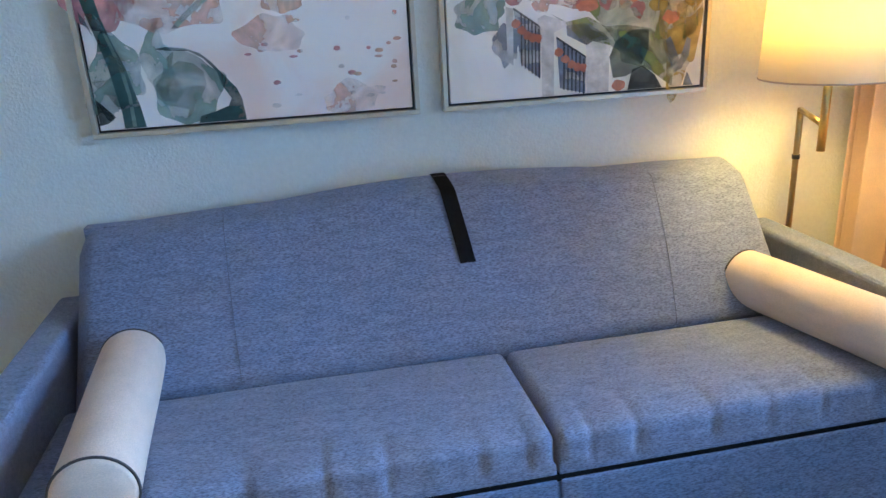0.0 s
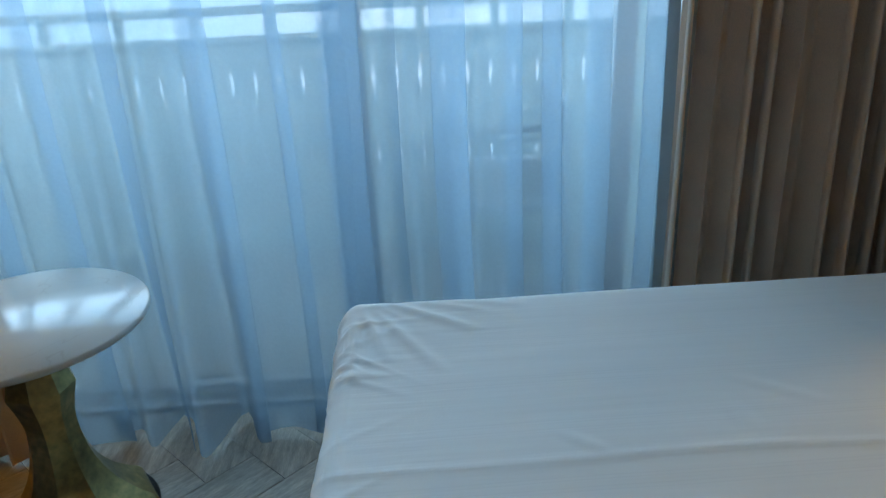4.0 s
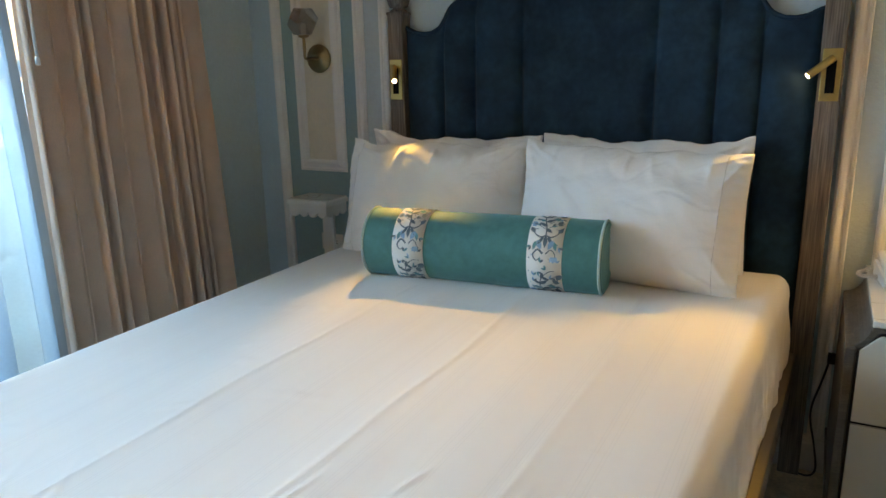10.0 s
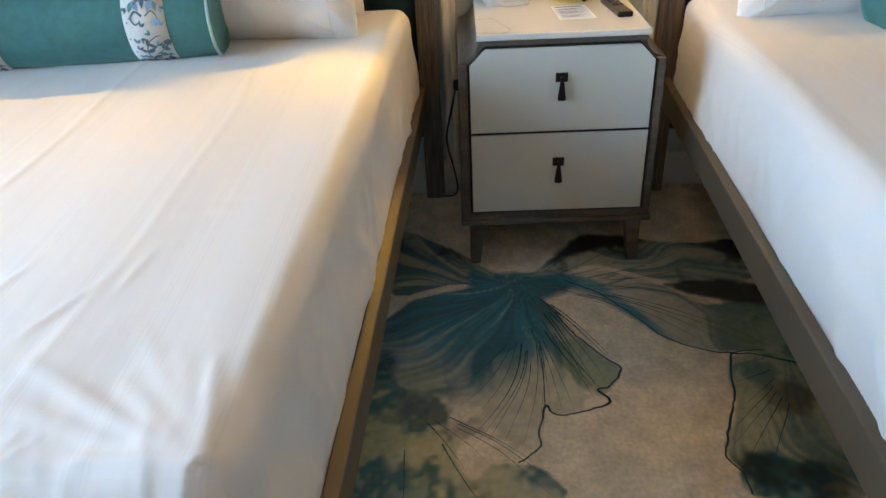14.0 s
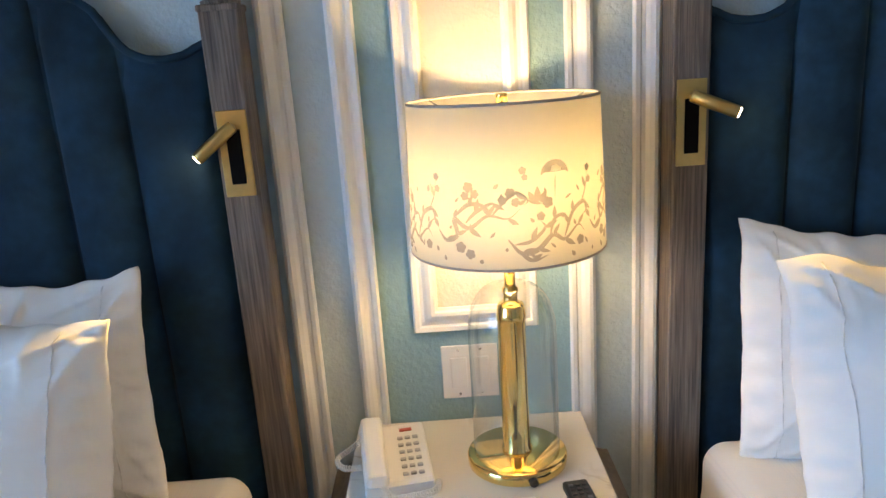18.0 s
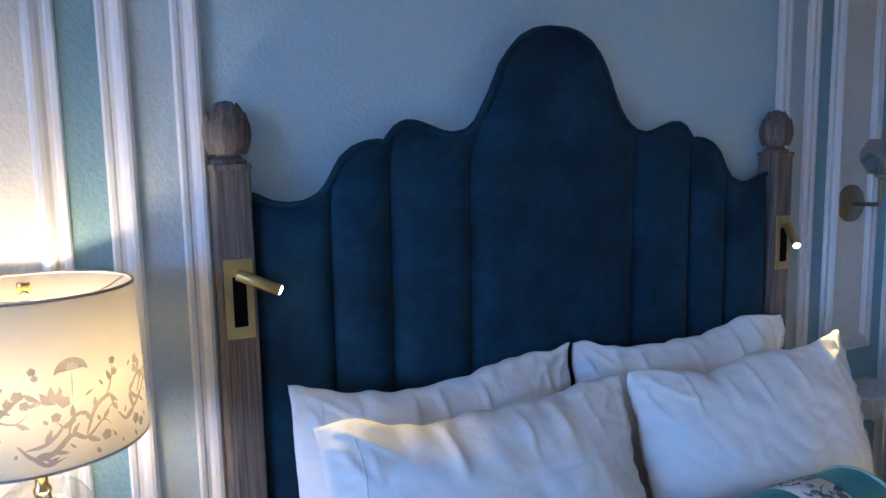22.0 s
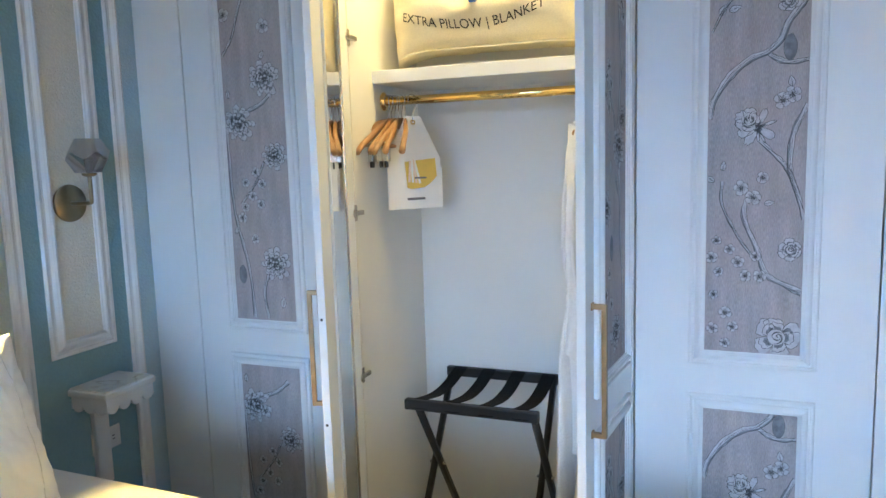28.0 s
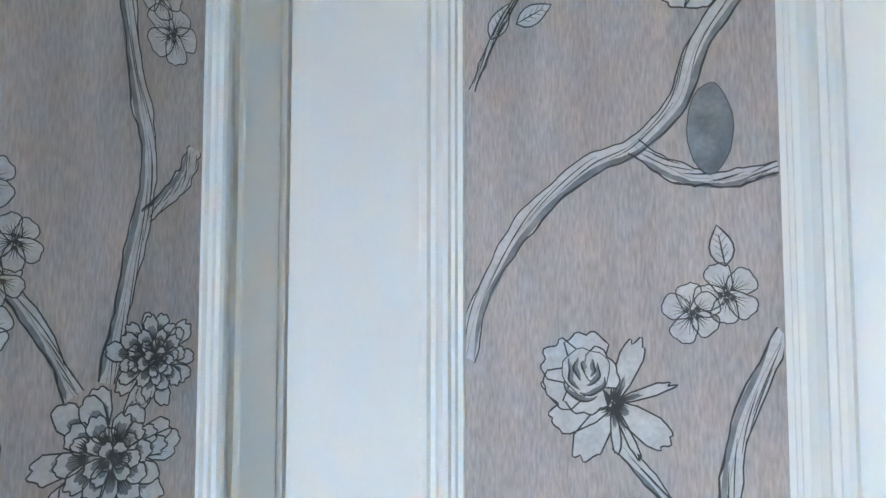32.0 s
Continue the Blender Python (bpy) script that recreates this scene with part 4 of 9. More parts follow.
# x, y, lean, width, height, thickness, turn
M_PILLOWSEAM = mat("pillow_stitching", (0.74, 0.74, 0.73), 0.9, noise=(60, 0.2))
PILLOWS = ((-1.57, -0.17, -6, 0.72, 0.46, 0.13, 2), (-0.86, -0.17, -6, 0.72, 0.47, 0.13, -2), (-1.56, -0.39, -17, 0.72, 0.46, 0.19, 4), (-0.86, -0.41, -17, 0.74, 0.47, 0.20, -4),
           (0.92, -0.17, -6, 0.70, 0.48, 0.13, 2), (1.62, -0.17, -6, 0.70, 0.47, 0.13, -2), (0.94, -0.40, -17, 0.72, 0.46, 0.20, 3), (1.63, -0.42, -17, 0.68, 0.46, 0.19, -4))
for k, (x, y, lean, w, h, t, turn) in enumerate(PILLOWS):
    bm, seams = pillow(w, h, t, 1.0 + 2.37 * k)
    p = part("pillow", bm, M_PILLOW, smooth=True)
    part("hem_seam", tube(seams[k % 2], 0.0011, 5), M_PILLOWSEAM, p, "stitched hem of the pillowcase")
    p.matrix_world = pose(x, y, BED_TOP - 0.012, lean, 0, turn)
    tagged(p, "plump creased white pillow leaning on another" if lean < -10 else "white pillow standing against the velvet headboard", "pillow", "bed pillows")
bolster(pose(-1.235, -0.585, BED_TOP + 0.110, 0, 0, 6), 0.77, 0.112, "teal velvet bolster with cream printed bands, window bed", 2.6)
bolster(pose(1.270, -0.590, BED_TOP + 0.112, 0, 0, 0), 0.77, 0.112, "teal velvet bolster with pale piping, wardrobe bed", 2.2)

# ==== nightstand and what stands on it ====
NS = (0.075, -0.02)                 # middle of its back
NS_TOP = 0.76
ns = thing("nightstand", pose(NS[0], NS[1], 0), "taupe wood nightstand with two cream drawers and a white quartz top", "nightstand")
HW, D = 0.287, 0.545


def shoulder(half, top):
    """Front outline of the case: straight sides with a hollow shoulder under the narrower top."""
    pts = [(-half, 0.18), (half, 0.18)]
    right = [(half, 0.672)] + [(half - 0.055 + 0.055 * (1 - math.sin(a)), 0.672 + 0.063 * (1 - math.cos(a))) for a in np.linspace(0.15, math.pi / 2, 7)]
    right += [(half - 0.055, top)]
    return pts + right + [(-x, z) for x, z in right[::-1]]


part("case", prism(shoulder(HW, 0.742), D - 0.02, 0.003, pose(0, -D + 0.02, 0)), M_FRAME, ns)
bm = bmesh.new()
add_box(bm, (-HW, -D, 0.18), (-HW + 0.024, -D + 0.022, 0.672), 0.003)
add_box(bm, (HW - 0.024, -D, 0.18), (HW, -D + 0.022, 0.672), 0.003)
add_box(bm, (-HW, -D, 0.18), (HW, -D + 0.022, 0.206), 0.003)
add_box(bm, (-HW + 0.055, -D, 0.722), (HW - 0.055, -D + 0.022, 0.742), 0.003)
part("face_frame", bm, M_FRAME, ns)
part("base_moulding", box((-HW - 0.006, -D - 0.006, 0.163), (HW + 0.006, 0.0, 0.182), 0.005), M_FRAME, ns)
part("quartz_top", box((-0.235, -D - 0.022, 0.742), (0.235, 0.012, NS_TOP), 0.004), M_MARBLE, ns, "white quartz slab with brown veins")
CH = 0.045
for z0, z1, cut in ((0.214, 0.464, False), (0.473, 0.716, True)):
    a = HW - 0.032
    for grow, y, m, nm in ((0.007, -D - 0.001, M_PULL, "drawer_edge"), (0.0, -D - 0.009, M_DRAWER, "drawer_front")):
        g = grow
        o = [(-a - g, z0 - g), (a + g, z0 - g)]
        if cut:
            o += [(a + g, z1 - CH), (a - 0.008, z1 - CH + 0.008), (a - CH + 0.008, z1 - 0.006 + g), (a - CH, z1 + g), (-a + CH, z1 + g), (-a + CH - 0.008, z1 - 0.006 + g), (-a + 0.008, z1 - CH + 0.008), (-a - g, z1 - CH)]
        else:
            o += [(a + g, z1 + g), (-a - g, z1 + g)]
        d = part(nm, prism(o, 0.012, 0.0015, pose(0, y, 0)), m, ns, "cream lacquered drawer front" if m is M_DRAWER else "dark drawer edge")
    zc = (z0 + z1) / 2 + 0.025
    part("pull", box((-0.017, -D - 0.016, zc), (0.017, -D - 0.009, zc + 0.026), 0.002), M_PULL, d, "dark bronze drop pull")
    bm = prism([(-0.0045, 0.062), (0.0045, 0.062), (0.0115, 0.006), (0.009, 0.0), (-0.009, 0.0), (-0.0115, 0.006)], 0.008, 0.002, pose(0, -D - 0.030, zc - 0.050))
    add_tube(bm, [(0, -D - 0.03, zc + 0.012), (0, -D - 0.012, zc + 0.012)], 0.0045, 8)
    part("drop", bm, M_PULL, d)
for sx in (-1, 1):
    for y0 in (-D + 0.03, -0.06):
        bm = bmesh.new()
        x0 = sx * (HW - 0.045)
        lo, hi = 0.016, 0.024
        vs = [bm.verts.new((x0 + sx * (0.010 if k < 4 else 0) + dx * (lo if k < 4 else hi), y0 + dy * (lo if k < 4 else hi), 0.009 if k < 4 else 0.164)) for k, (dx, dy) in enumerate([(-1, -1), (1, -1), (1, 1), (-1, 1)] * 2)]
        bm.faces.new(vs[3::-1])
        bm.faces.new(vs[4:])
        for i in range(4):
            j = (i + 1) % 4
            bm.faces.new((vs[i], vs[j], vs[4 + j], vs[4 + i]))
        part("leg", fix(bm), M_FRAME, ns, "tapered leg")

# table lamp
LX, LY = 0.155, -0.185
tl = thing("table_lamp", pose(LX, LY, NS_TOP), "lit gold table lamp with printed drum shade and glass dome", "lamp")
part("base", lathe([(0.0, 0.0), (0.088, 0.0), (0.092, 0.004), (0.092, 0.020), (0.088, 0.024), (0.0, 0.024)], 48), M_GOLD, tl, "polished gold disc base")
part("switch_knob", lathe([(0.0, 0.0), (0.008, 0.0), (0.008, 0.006), (0.0, 0.007)], 14, pose(0.018, -0.092, 0.012, 90, 0, 0)), M_BLACK, tl, "black touch knob")
part("column", lathe([(0.0, 0.024), (0.028, 0.024), (0.028, 0.03), (0.025, 0.034), (0.025, 0.280), (0.0264, 0.282), (0.0264, 0.294), (0.025, 0.297), (0.0245, 0.308), (0.021, 0.314), (0.013, 0.317), (0.0125, 0.330), (0.0145, 0.334), (0.0145, 0.340), (0.010, 0.345), (0.010, 0.40), (0.0, 0.40)], 28), M_GOLD, tl, "polished gold column", smooth=True)
part("socket", lathe([(0.0, 0.372), (0.017, 0.374), (0.021, 0.392), (0.021, 0.402), (0.0, 0.402)], 20), M_GOLD, tl, smooth=True)
dome = [(0.079, 0.024), (0.079, 0.26), (0.077, 0.285), (0.070, 0.312), (0.058, 0.332), (0.042, 0.345), (0.026, 0.350), (0.0135, 0.351)]
part("glass_dome", lathe(dome, 44), M_DOME, tl, "clear glass dome", smooth=True)
SZ0, SZ1, SR0, SR1 = 0.422, 0.668, 0.166, 0.158
shade = part("shade", lathe([(SR0, SZ0), (SR1, SZ1), (SR1 - 0.003, SZ1), (SR0 - 0.003, SZ0), (SR0, SZ0)], 64), M_SHADE, tl, "white linen drum shade", smooth=True)
for r, z in ((SR0, SZ0), (SR1, SZ1)):
    part("shade_trim", tube([((r - 0.0015) * math.cos(a), (r - 0.0015) * math.sin(a), z) for a in np.linspace(0, 2 * math.pi, 65)], 0.0026, 6, False), M_UMBRELLA, shade, "grey bound rim")
bm = bmesh.new()
add_tube(bm, [(0, 0, SZ1 - 0.028), (0, 0, SZ1 - 0.022)], 0.008, 10)
for k in range(3):
    a = 2 * math.pi * k / 3 + 0.35
    add_tube(bm, curve([(0, 0, SZ1 - 0.025), (0.08 * math.cos(a), 0.08 * math.sin(a), SZ1 - 0.026), (0.12 * math.cos(a), 0.12 * math.sin(a), SZ1 - 0.020), ((SR1 - 0.002) * math.cos(a), (SR1 - 0.002) * math.sin(a), SZ1 - 0.002)], 5), 0.0016, 5)
part("spider", bm, M_STEEL, shade, "wire spider")
part("finial_knob", lathe([(0.0, 0.0), (0.010, 0.0), (0.010, 0.016), (0.009, 0.018), (0.0, 0.018)], 16, pose(0, 0, SZ1 - 0.010)), M_GOLD, tl, "gold finial knob")
part("harp", tube(curve([(0.0, 0.0, 0.40), (0.038, 0, 0.43), (0.045, 0, 0.53), (0.02, 0, 0.625), (0, 0, SZ1 - 0.026)], 6), 0.0016, 6), M_STEEL, tl)
part("bulb", lathe([(0.0, 0.40), (0.012, 0.402), (0.014, 0.43), (0.028, 0.465), (0.030, 0.49), (0.022, 0.515), (0.0, 0.525)], 20), M_BULB, tl, "glowing bulb", smooth=True)
lamp("table_lamp_bulb", "POINT", pose(LX, LY, NS_TOP + 0.545), 1.02, (1.0, 0.745, 0.39), radius=0.03)


def shade_print():
    """Curling vine, flowers and an open parasol printed on the lower half of the shade."""
    bm = bmesh.new()
    rnd = random.Random(4)
    turn = 2 * math.pi * SR0

    def on(u, v, lift):
        z = SZ0 + v
        r = SR0 + (SR1 - SR0) * v / (SZ1 - SZ0) + 0.0008
        a = u / SR0 - math.pi / 2
        return (r * math.cos(a), r * math.sin(a), z)

    def stroke(pts, w):
        pts = curve([(x, y, 0) for x, y in pts], 7)
        n = len(pts) - 1
        for i in range(n):
            a, b = pts[i], pts[i + 1]
            d = (b - a).normalized()
            wa, wb = (0.80 * w * math.sin(math.pi * (0.04 + 0.92 * k / n) ** 0.7) ** 1.2 for k in (i, i + 1))
            add_blob(bm, [(a.x - d.y * wa, a.y + d.x * wa), (a.x + d.y * wa, a.y - d.x * wa), (b.x + d.y * wb, b.y - d.x * wb), (b.x - d.y * wb, b.y + d.x * wb)], on)
    def sprig(pts, w):
        """A stroke with small leaves beside it."""
        stroke(pts, w)
        for k in range(1, len(pts) - 1):
            (ax, ay), (bx, by) = pts[k - 1], pts[k + 1]
            ang = math.atan2(by - ay, bx - ax)
            add_blob(bm, leaf_shape(pts[k][0], pts[k][1], ang + (0.7 if k % 2 else -0.7), rnd.uniform(0.016, 0.024), rnd.uniform(0.006, 0.009)), on)

    def bloom(fx, fy, r, tilt=0.3):
        for j in range(5):
            a = 2 * math.pi * j / 5 + tilt
            add_blob(bm, round_shape(fx + 0.55 * r * math.cos(a), fy + 0.55 * r * math.sin(a), 0.48 * r, 9), on)
        add_blob(bm, round_shape(fx, fy, 0.35 * r, 7), on)
    rep = turn / 4
    for k in range(4):
        u = k * rep - 0.13
        # a long rolling wave along the middle, with curls above and below
        sprig([(u, 0.060), (u + 0.015, 0.045), (u + 0.035, 0.055), (u + 0.030, 0.080), (u + 0.055, 0.066), (u + 0.085, 0.085), (u + 0.115, 0.080), (u + 0.135, 0.094)], 0.0048)
        sprig([(u + 0.030, 0.082), (u + 0.055, 0.102), (u + 0.080, 0.100), (u + 0.083, 0.090)], 0.0042)
        sprig([(u + 0.050, 0.074), (u + 0.066, 0.090), (u + 0.092, 0.104), (u + 0.098, 0.096)], 0.0036)
        sprig([(u + 0.090, 0.083), (u + 0.105, 0.100), (u + 0.128, 0.118), (u + 0.146, 0.106), (u + 0.140, 0.098)], 0.0032)
        sprig([(u + 0.115, 0.048), (u + 0.135, 0.026), (u + 0.160, 0.030), (u + 0.185, 0.050), (u + 0.205, 0.040), (u + 0.232, 0.058), (u + 0.246, 0.046)], 0.0050)
        sprig([(u + 0.125, 0.040), (u + 0.150, 0.044), (u + 0.172, 0.062), (u + 0.165, 0.074)], 0.0038)
        sprig([(u + 0.180, 0.050), (u + 0.188, 0.074), (u + 0.206, 0.078), (u + 0.208, 0.066)], 0.0036)
        sprig([(u + 0.205, 0.044), (u + 0.222, 0.080), (u + 0.246, 0.092), (u + 0.252, 0.078), (u + 0.243, 0.072)], 0.0044)
        sprig([(u + 0.130, 0.030), (u + 0.150, 0.014), (u + 0.176, 0.020)], 0.0040)
        sprig([(u + 0.240, 0.090), (u + 0.252, 0.112), (u + 0.258, 0.140)], 0.0016)
        for fx, fy, r in ((u + 0.056, 0.128, 0.0085), (u + 0.066, 0.118, 0.007), (u + 0.050, 0.115, 0.007), (u + 0.120, 0.118, 0.008), (u + 0.108, 0.108, 0.007), (u + 0.128, 0.104, 0.007), (u + 0.040, 0.036, 0.009), (u + 0.056, 0.026, 0.008),
                          (u + 0.178, 0.100, 0.009), (u + 0.166, 0.080, 0.007), (u + 0.236, 0.034, 0.008), (u + 0.140, 0.150, 0.006), (u + 0.143, 0.140, 0.005), (u + 0.258, 0.142, 0.006), (u + 0.260, 0.124, 0.006)):
            bloom(fx, fy, r, fx * 40)
        for j in range(22):
            lx = u + rep * (j + rnd.random()) / 22
            ly = (rnd.uniform(0.008, 0.030), rnd.uniform(0.050, 0.075), rnd.uniform(0.095, 0.125))[j % 3]
            add_blob(bm, leaf_shape(lx, ly, rnd.uniform(0.5, 2.4), rnd.uniform(0.007, 0.015), rnd.uniform(0.004, 0.007)), on)
    for pu in (0.062, 0.58):
        top = [(pu + 0.024 * math.cos(a), 0.140 + 0.022 * math.sin(a)) for a in np.linspace(0, math.pi, 13)]
        low = [(pu - 0.024 + 0.012 * (k + 0.5), 0.144) for k in range(4)]
        add_blob(bm, top + low, on)
        stroke([(pu, 0.14), (pu - 0.001, 0.12), (pu - 0.002, 0.098)], 0.0012)
        for d in (-1, 1):
            add_blob(bm, leaf_shape(pu - 0.03 - 0.004 * d, 0.10, math.pi / 2 + 0.5 * d, 0.022, 0.010), on)
        add_blob(bm, leaf_shape(pu - 0.03, 0.10, math.pi / 2, 0.026, 0.011), on)
    return bm


part("shade_print", shade_print(), M_SHADEPRINT, shade, "taupe print of vines, flowers and a parasol")


def on_stand(x, y, z=0.0, rz=0.0):
    return pose(x, y, NS_TOP + z, 0, 0, rz)


ph = thing("telephone", on_stand(-0.072, -0.190, 0, 8) @ Matrix.Scale(0.80, 4), "white corded hotel telephone on the nightstand", "telephone")
part("body", prism([(-0.10, 0.0), (0.10, 0.0), (0.10, 0.060), (0.085, 0.062), (-0.09, 0.028), (-0.10, 0.022)], 0.155, 0.005, pose(0.0775, 0, 0, 0, 0, 90)), M_PLASTIC, ph)
part("handset", box((-0.074, -0.108, 0.046), (-0.022, 0.108, 0.080), 0.013, pose(0, 0, 0.002, 10.8, 0, 0), 3), M_PLASTIC, ph, "white handset in its cradle")
M_KEY = mat("grey_key", (0.42, 0.42, 0.42), 0.5, noise=(40, 0.1))
for r in range(6):
    for c in range(3):
        k = part("key", box((0.010 + 0.018 * c, -0.078 + 0.0235 * r, 0.0275 + 0.0046 * r), (0.023 + 0.018 * c, -0.067 + 0.0235 * r, 0.0345 + 0.0046 * r), 0.002), M_KEY, ph)
part("label_strip", box((0.018, 0.068, 0.0535), (0.048, 0.080, 0.0615), 0.001), mat("red_label", (0.45, 0.08, 0.05), 0.5, noise=(20, 0.1)), ph, "red label strip")
coil = curve([(-0.045, -0.10, 0.05), (-0.02, -0.125, 0.012), (0.03, -0.128, 0.011), (0.075, -0.12, 0.011), (0.088, -0.085, 0.012)], 30)
part("cord", tube([p + Vector((0.006 * math.cos(i * 1.25), 0.003 * math.sin(i * 1.25), 0.006 * math.sin(i * 1.25))) for i, p in enumerate(coil)], 0.0022, 5), M_PLASTIC, ph, "coiled white cord")
coil = curve([(-0.05, 0.10, 0.05), (-0.10, 0.09, 0.02), (-0.135, 0.06, 0.012), (-0.12, 0.02, 0.012), (-0.08, 0.0, 0.02)], 30)
part("cord", tube([p + Vector((0.005 * math.cos(i * 1.25), 0.003 * math.sin(i * 1.25), 0.006 * math.sin(i * 1.25))) for i, p in enumerate(coil)], 0.0022, 5), M_PLASTIC, ph, "coiled white cord")

card = thing("information_card", on_stand(0.125, -0.385, 0, 4), "white printed information card on the nightstand", "card")
part("paper", box((-0.052, -0.078, 0.0), (0.052, 0.078, 0.0012)), M_CARD, card)
part("blue_panel", box((-0.046, -0.072, 0.0011), (0.046, 0.048, 0.0014)), mat("pale_blue_print", (0.52, 0.64, 0.80), 0.7, noise=(20, 0.04)), card, "pale blue printed field")
rnd = random.Random(9)
part("heading", box((-0.04, 0.058, 0.0012), (0.04, 0.066, 0.0018)), M_PRINT, card)
for i in range(11):
    if i not in (2, 7):
        part("text_line", box((-0.038, 0.036 - 0.009 * i, 0.0012), (rnd.uniform(0.01, 0.038), 0.0385 - 0.009 * i, 0.0017)), M_PRINT, card)
rc = thing("remote_control", on_stand(0.252, -0.375, 0, 6), "slim black television remote on the nightstand", "remote")
part("shell", box((-0.022, -0.092, 0.0), (0.022, 0.092, 0.016), 0.005, None, 3), M_BLACK, rc)
for r in range(8):
    for c in range(3):
        if not (r == 5 and c != 1):
            part("button", box((-0.0155 + 0.0115 * c, 0.070 - 0.0125 * r, 0.0155), (-0.0075 + 0.0115 * c, 0.0765 - 0.0125 * r, 0.0185), 0.001), M_PIPING if (r + c) % 5 else M_PRINT, rc)


def plate(name, place, w, h, inserts, label):
    sp = thing(name, place, label, "switch" if "switch" in name else "outlet")
    part("cover", box((-w / 2, -0.006, -h / 2), (w / 2, 0, h / 2), 0.002), M_PLASTIC, sp)
    for x in inserts:
        part("insert", box((x - 0.0165, -0.010, -0.033), (x + 0.0165, -0.0055, 0.033), 0.0015), M_PLASTIC, sp)
    for x in inserts:
        for s in (-1, 1):
            part("screw", lathe([(0.0, 0.0), (0.003, 0.0), (0.0025, 0.0012), (0.0, 0.0014)], 10, pose(x, -0.006, s * 0.049, 90, 0, 0)), M_STEEL, sp)
    return sp


plate("light_switch", pose(0.082, -0.004, 0.866), 0.116, 0.117, (-0.023, 0.023), "white double rocker switch plate on the teal wall")
for x in (-2.265, 2.50):
    o = plate("wall_outlet", pose(x, -0.004, 0.634), 0.118, 0.075, (), "white double wall outlet under the small shelf")
    for s in (-1, 1):
        part("socket", box((s * 0.028 - 0.017, -0.0075, -0.014), (s * 0.028 + 0.017, -0.0055, 0.014), 0.004), M_PLASTIC, o)
        for d in (-1, 1):
            part("slot", box((s * 0.028 - 0.006, -0.0085, d * 0.006 - 0.001), (s * 0.028 + 0.004, -0.0072, d * 0.006 + 0.001)), M_BLACK, o)

# small wall shelves and sconces in the outer bays


def wall_shelf(x, w):
    sh = thing("wall_shelf", pose(x, -0.004, 0.85), "small white wall shelf with a scalloped apron beside the bed", "shelf", "bedside wall shelves")
    part("board", box((-w / 2, -0.165, -0.022), (w / 2, 0, 0), 0.006, None, 3), M_TRIM, sh)
    part("stone_inlay", box((-w / 2 + 0.006, -0.160, 0.0), (w / 2 - 0.006, -0.004, 0.005), 0.002), M_MARBLE, sh, "veined stone top")

    def scallop(half, n):
        top = [(-half, -0.022), (half, -0.022)]
        low = [(half - 2 * half * k / 48, -0.052 - 0.022 * abs(math.sin(math.pi * n * k / 48)) ** 0.6 - (0.012 if k in (0, 48) else 0)) for k in range(49)]
        return top + low
    part("apron", prism(scallop(w / 2 - 0.008, 4), 0.012, 0.002, pose(0, -0.157, 0)), M_TRIM, sh, "scalloped apron")
    for s in (-1, 1):
        part("side_apron", prism(scallop(0.072, 3), 0.012, 0.002, pose(s * (w / 2 - 0.014) + 0.006, -0.078, 0, 0, 0, 90)), M_TRIM, sh)
    part("bracket", box((-0.03, -0.02, -0.36), (0.03, 0, -0.022), 0.004), M_TRIM, sh, "flat wall bracket")
    return sh


wall_shelf(-2.275, 0.215)
wall_shelf(2.475, 0.215)


def sconce(x):
    sc = thing("wall_sconce", pose(x, -0.009, 1.445), "brass wall sconce with a faceted smoked glass globe, unlit", "sconce", "wall sconces")
    part("back_plate", lathe([(0.0, 0.0), (0.058, 0.0), (0.060, 0.004), (0.058, 0.014), (0.0, 0.016)], 36, pose(0, 0, 0, 90, 0, 0)), M_ANTIQUE, sc, "round brass back plate")
    bm = tube(curve([(0, -0.014, 0), (0, -0.05, 0), (0, -0.093, 0.001), (0, -0.100, 0.008), (0, -0.101, 0.04), (0, -0.101, 0.085)], 6), 0.0065, 10)
    part("arm", bm, M_ANTIQUE, sc, "bent brass arm")
    part("cup", lathe([(0.0, 0.083), (0.013, 0.083), (0.022, 0.088), (0.022, 0.094), (0.0, 0.094)], 20, pose(0, -0.101, 0)), M_ANTIQUE, sc)
    tmp = bmesh.new()
    bmesh.ops.create_icosphere(tmp, subdivisions=1, radius=0.06)
    # a twelve-sided globe, open on top
    dual = bmesh.new()
    for v in list(tmp.verts):
        if len(v.link_faces) >= 3:
            fs = list(v.link_faces)
            n = v.co.normalized()
            t = n.orthogonal().normalized()
            b2 = n.cross(t)
            cs = sorted((f.calc_center_median() for f in fs), key=lambda c: math.atan2(c.dot(b2), c.dot(t)))
            if n.z < 0.8:
                vs = [dual.verts.new(c.normalized() * 0.066 + Vector((0, 0, 0))) for c in cs]
                dual.faces.new(vs)
    tmp.free()
    bmesh.ops.remove_doubles(dual, verts=dual.verts, dist=0.001)
    bmesh.ops.translate(dual, vec=(0, -0.101, 0.148), verts=dual.verts)
    part("globe", fix(dual), M_SMOKE, sc, "faceted smoked glass globe")
    part("bulb_holder", lathe([(0.0, 0.094), (0.011, 0.094), (0.011, 0.13), (0.006, 0.14), (0.0, 0.142)], 14, pose(0, -0.101, 0)), M_PLASTIC, sc)
    return sc


sconce(-2.275)
sconce(2.437)

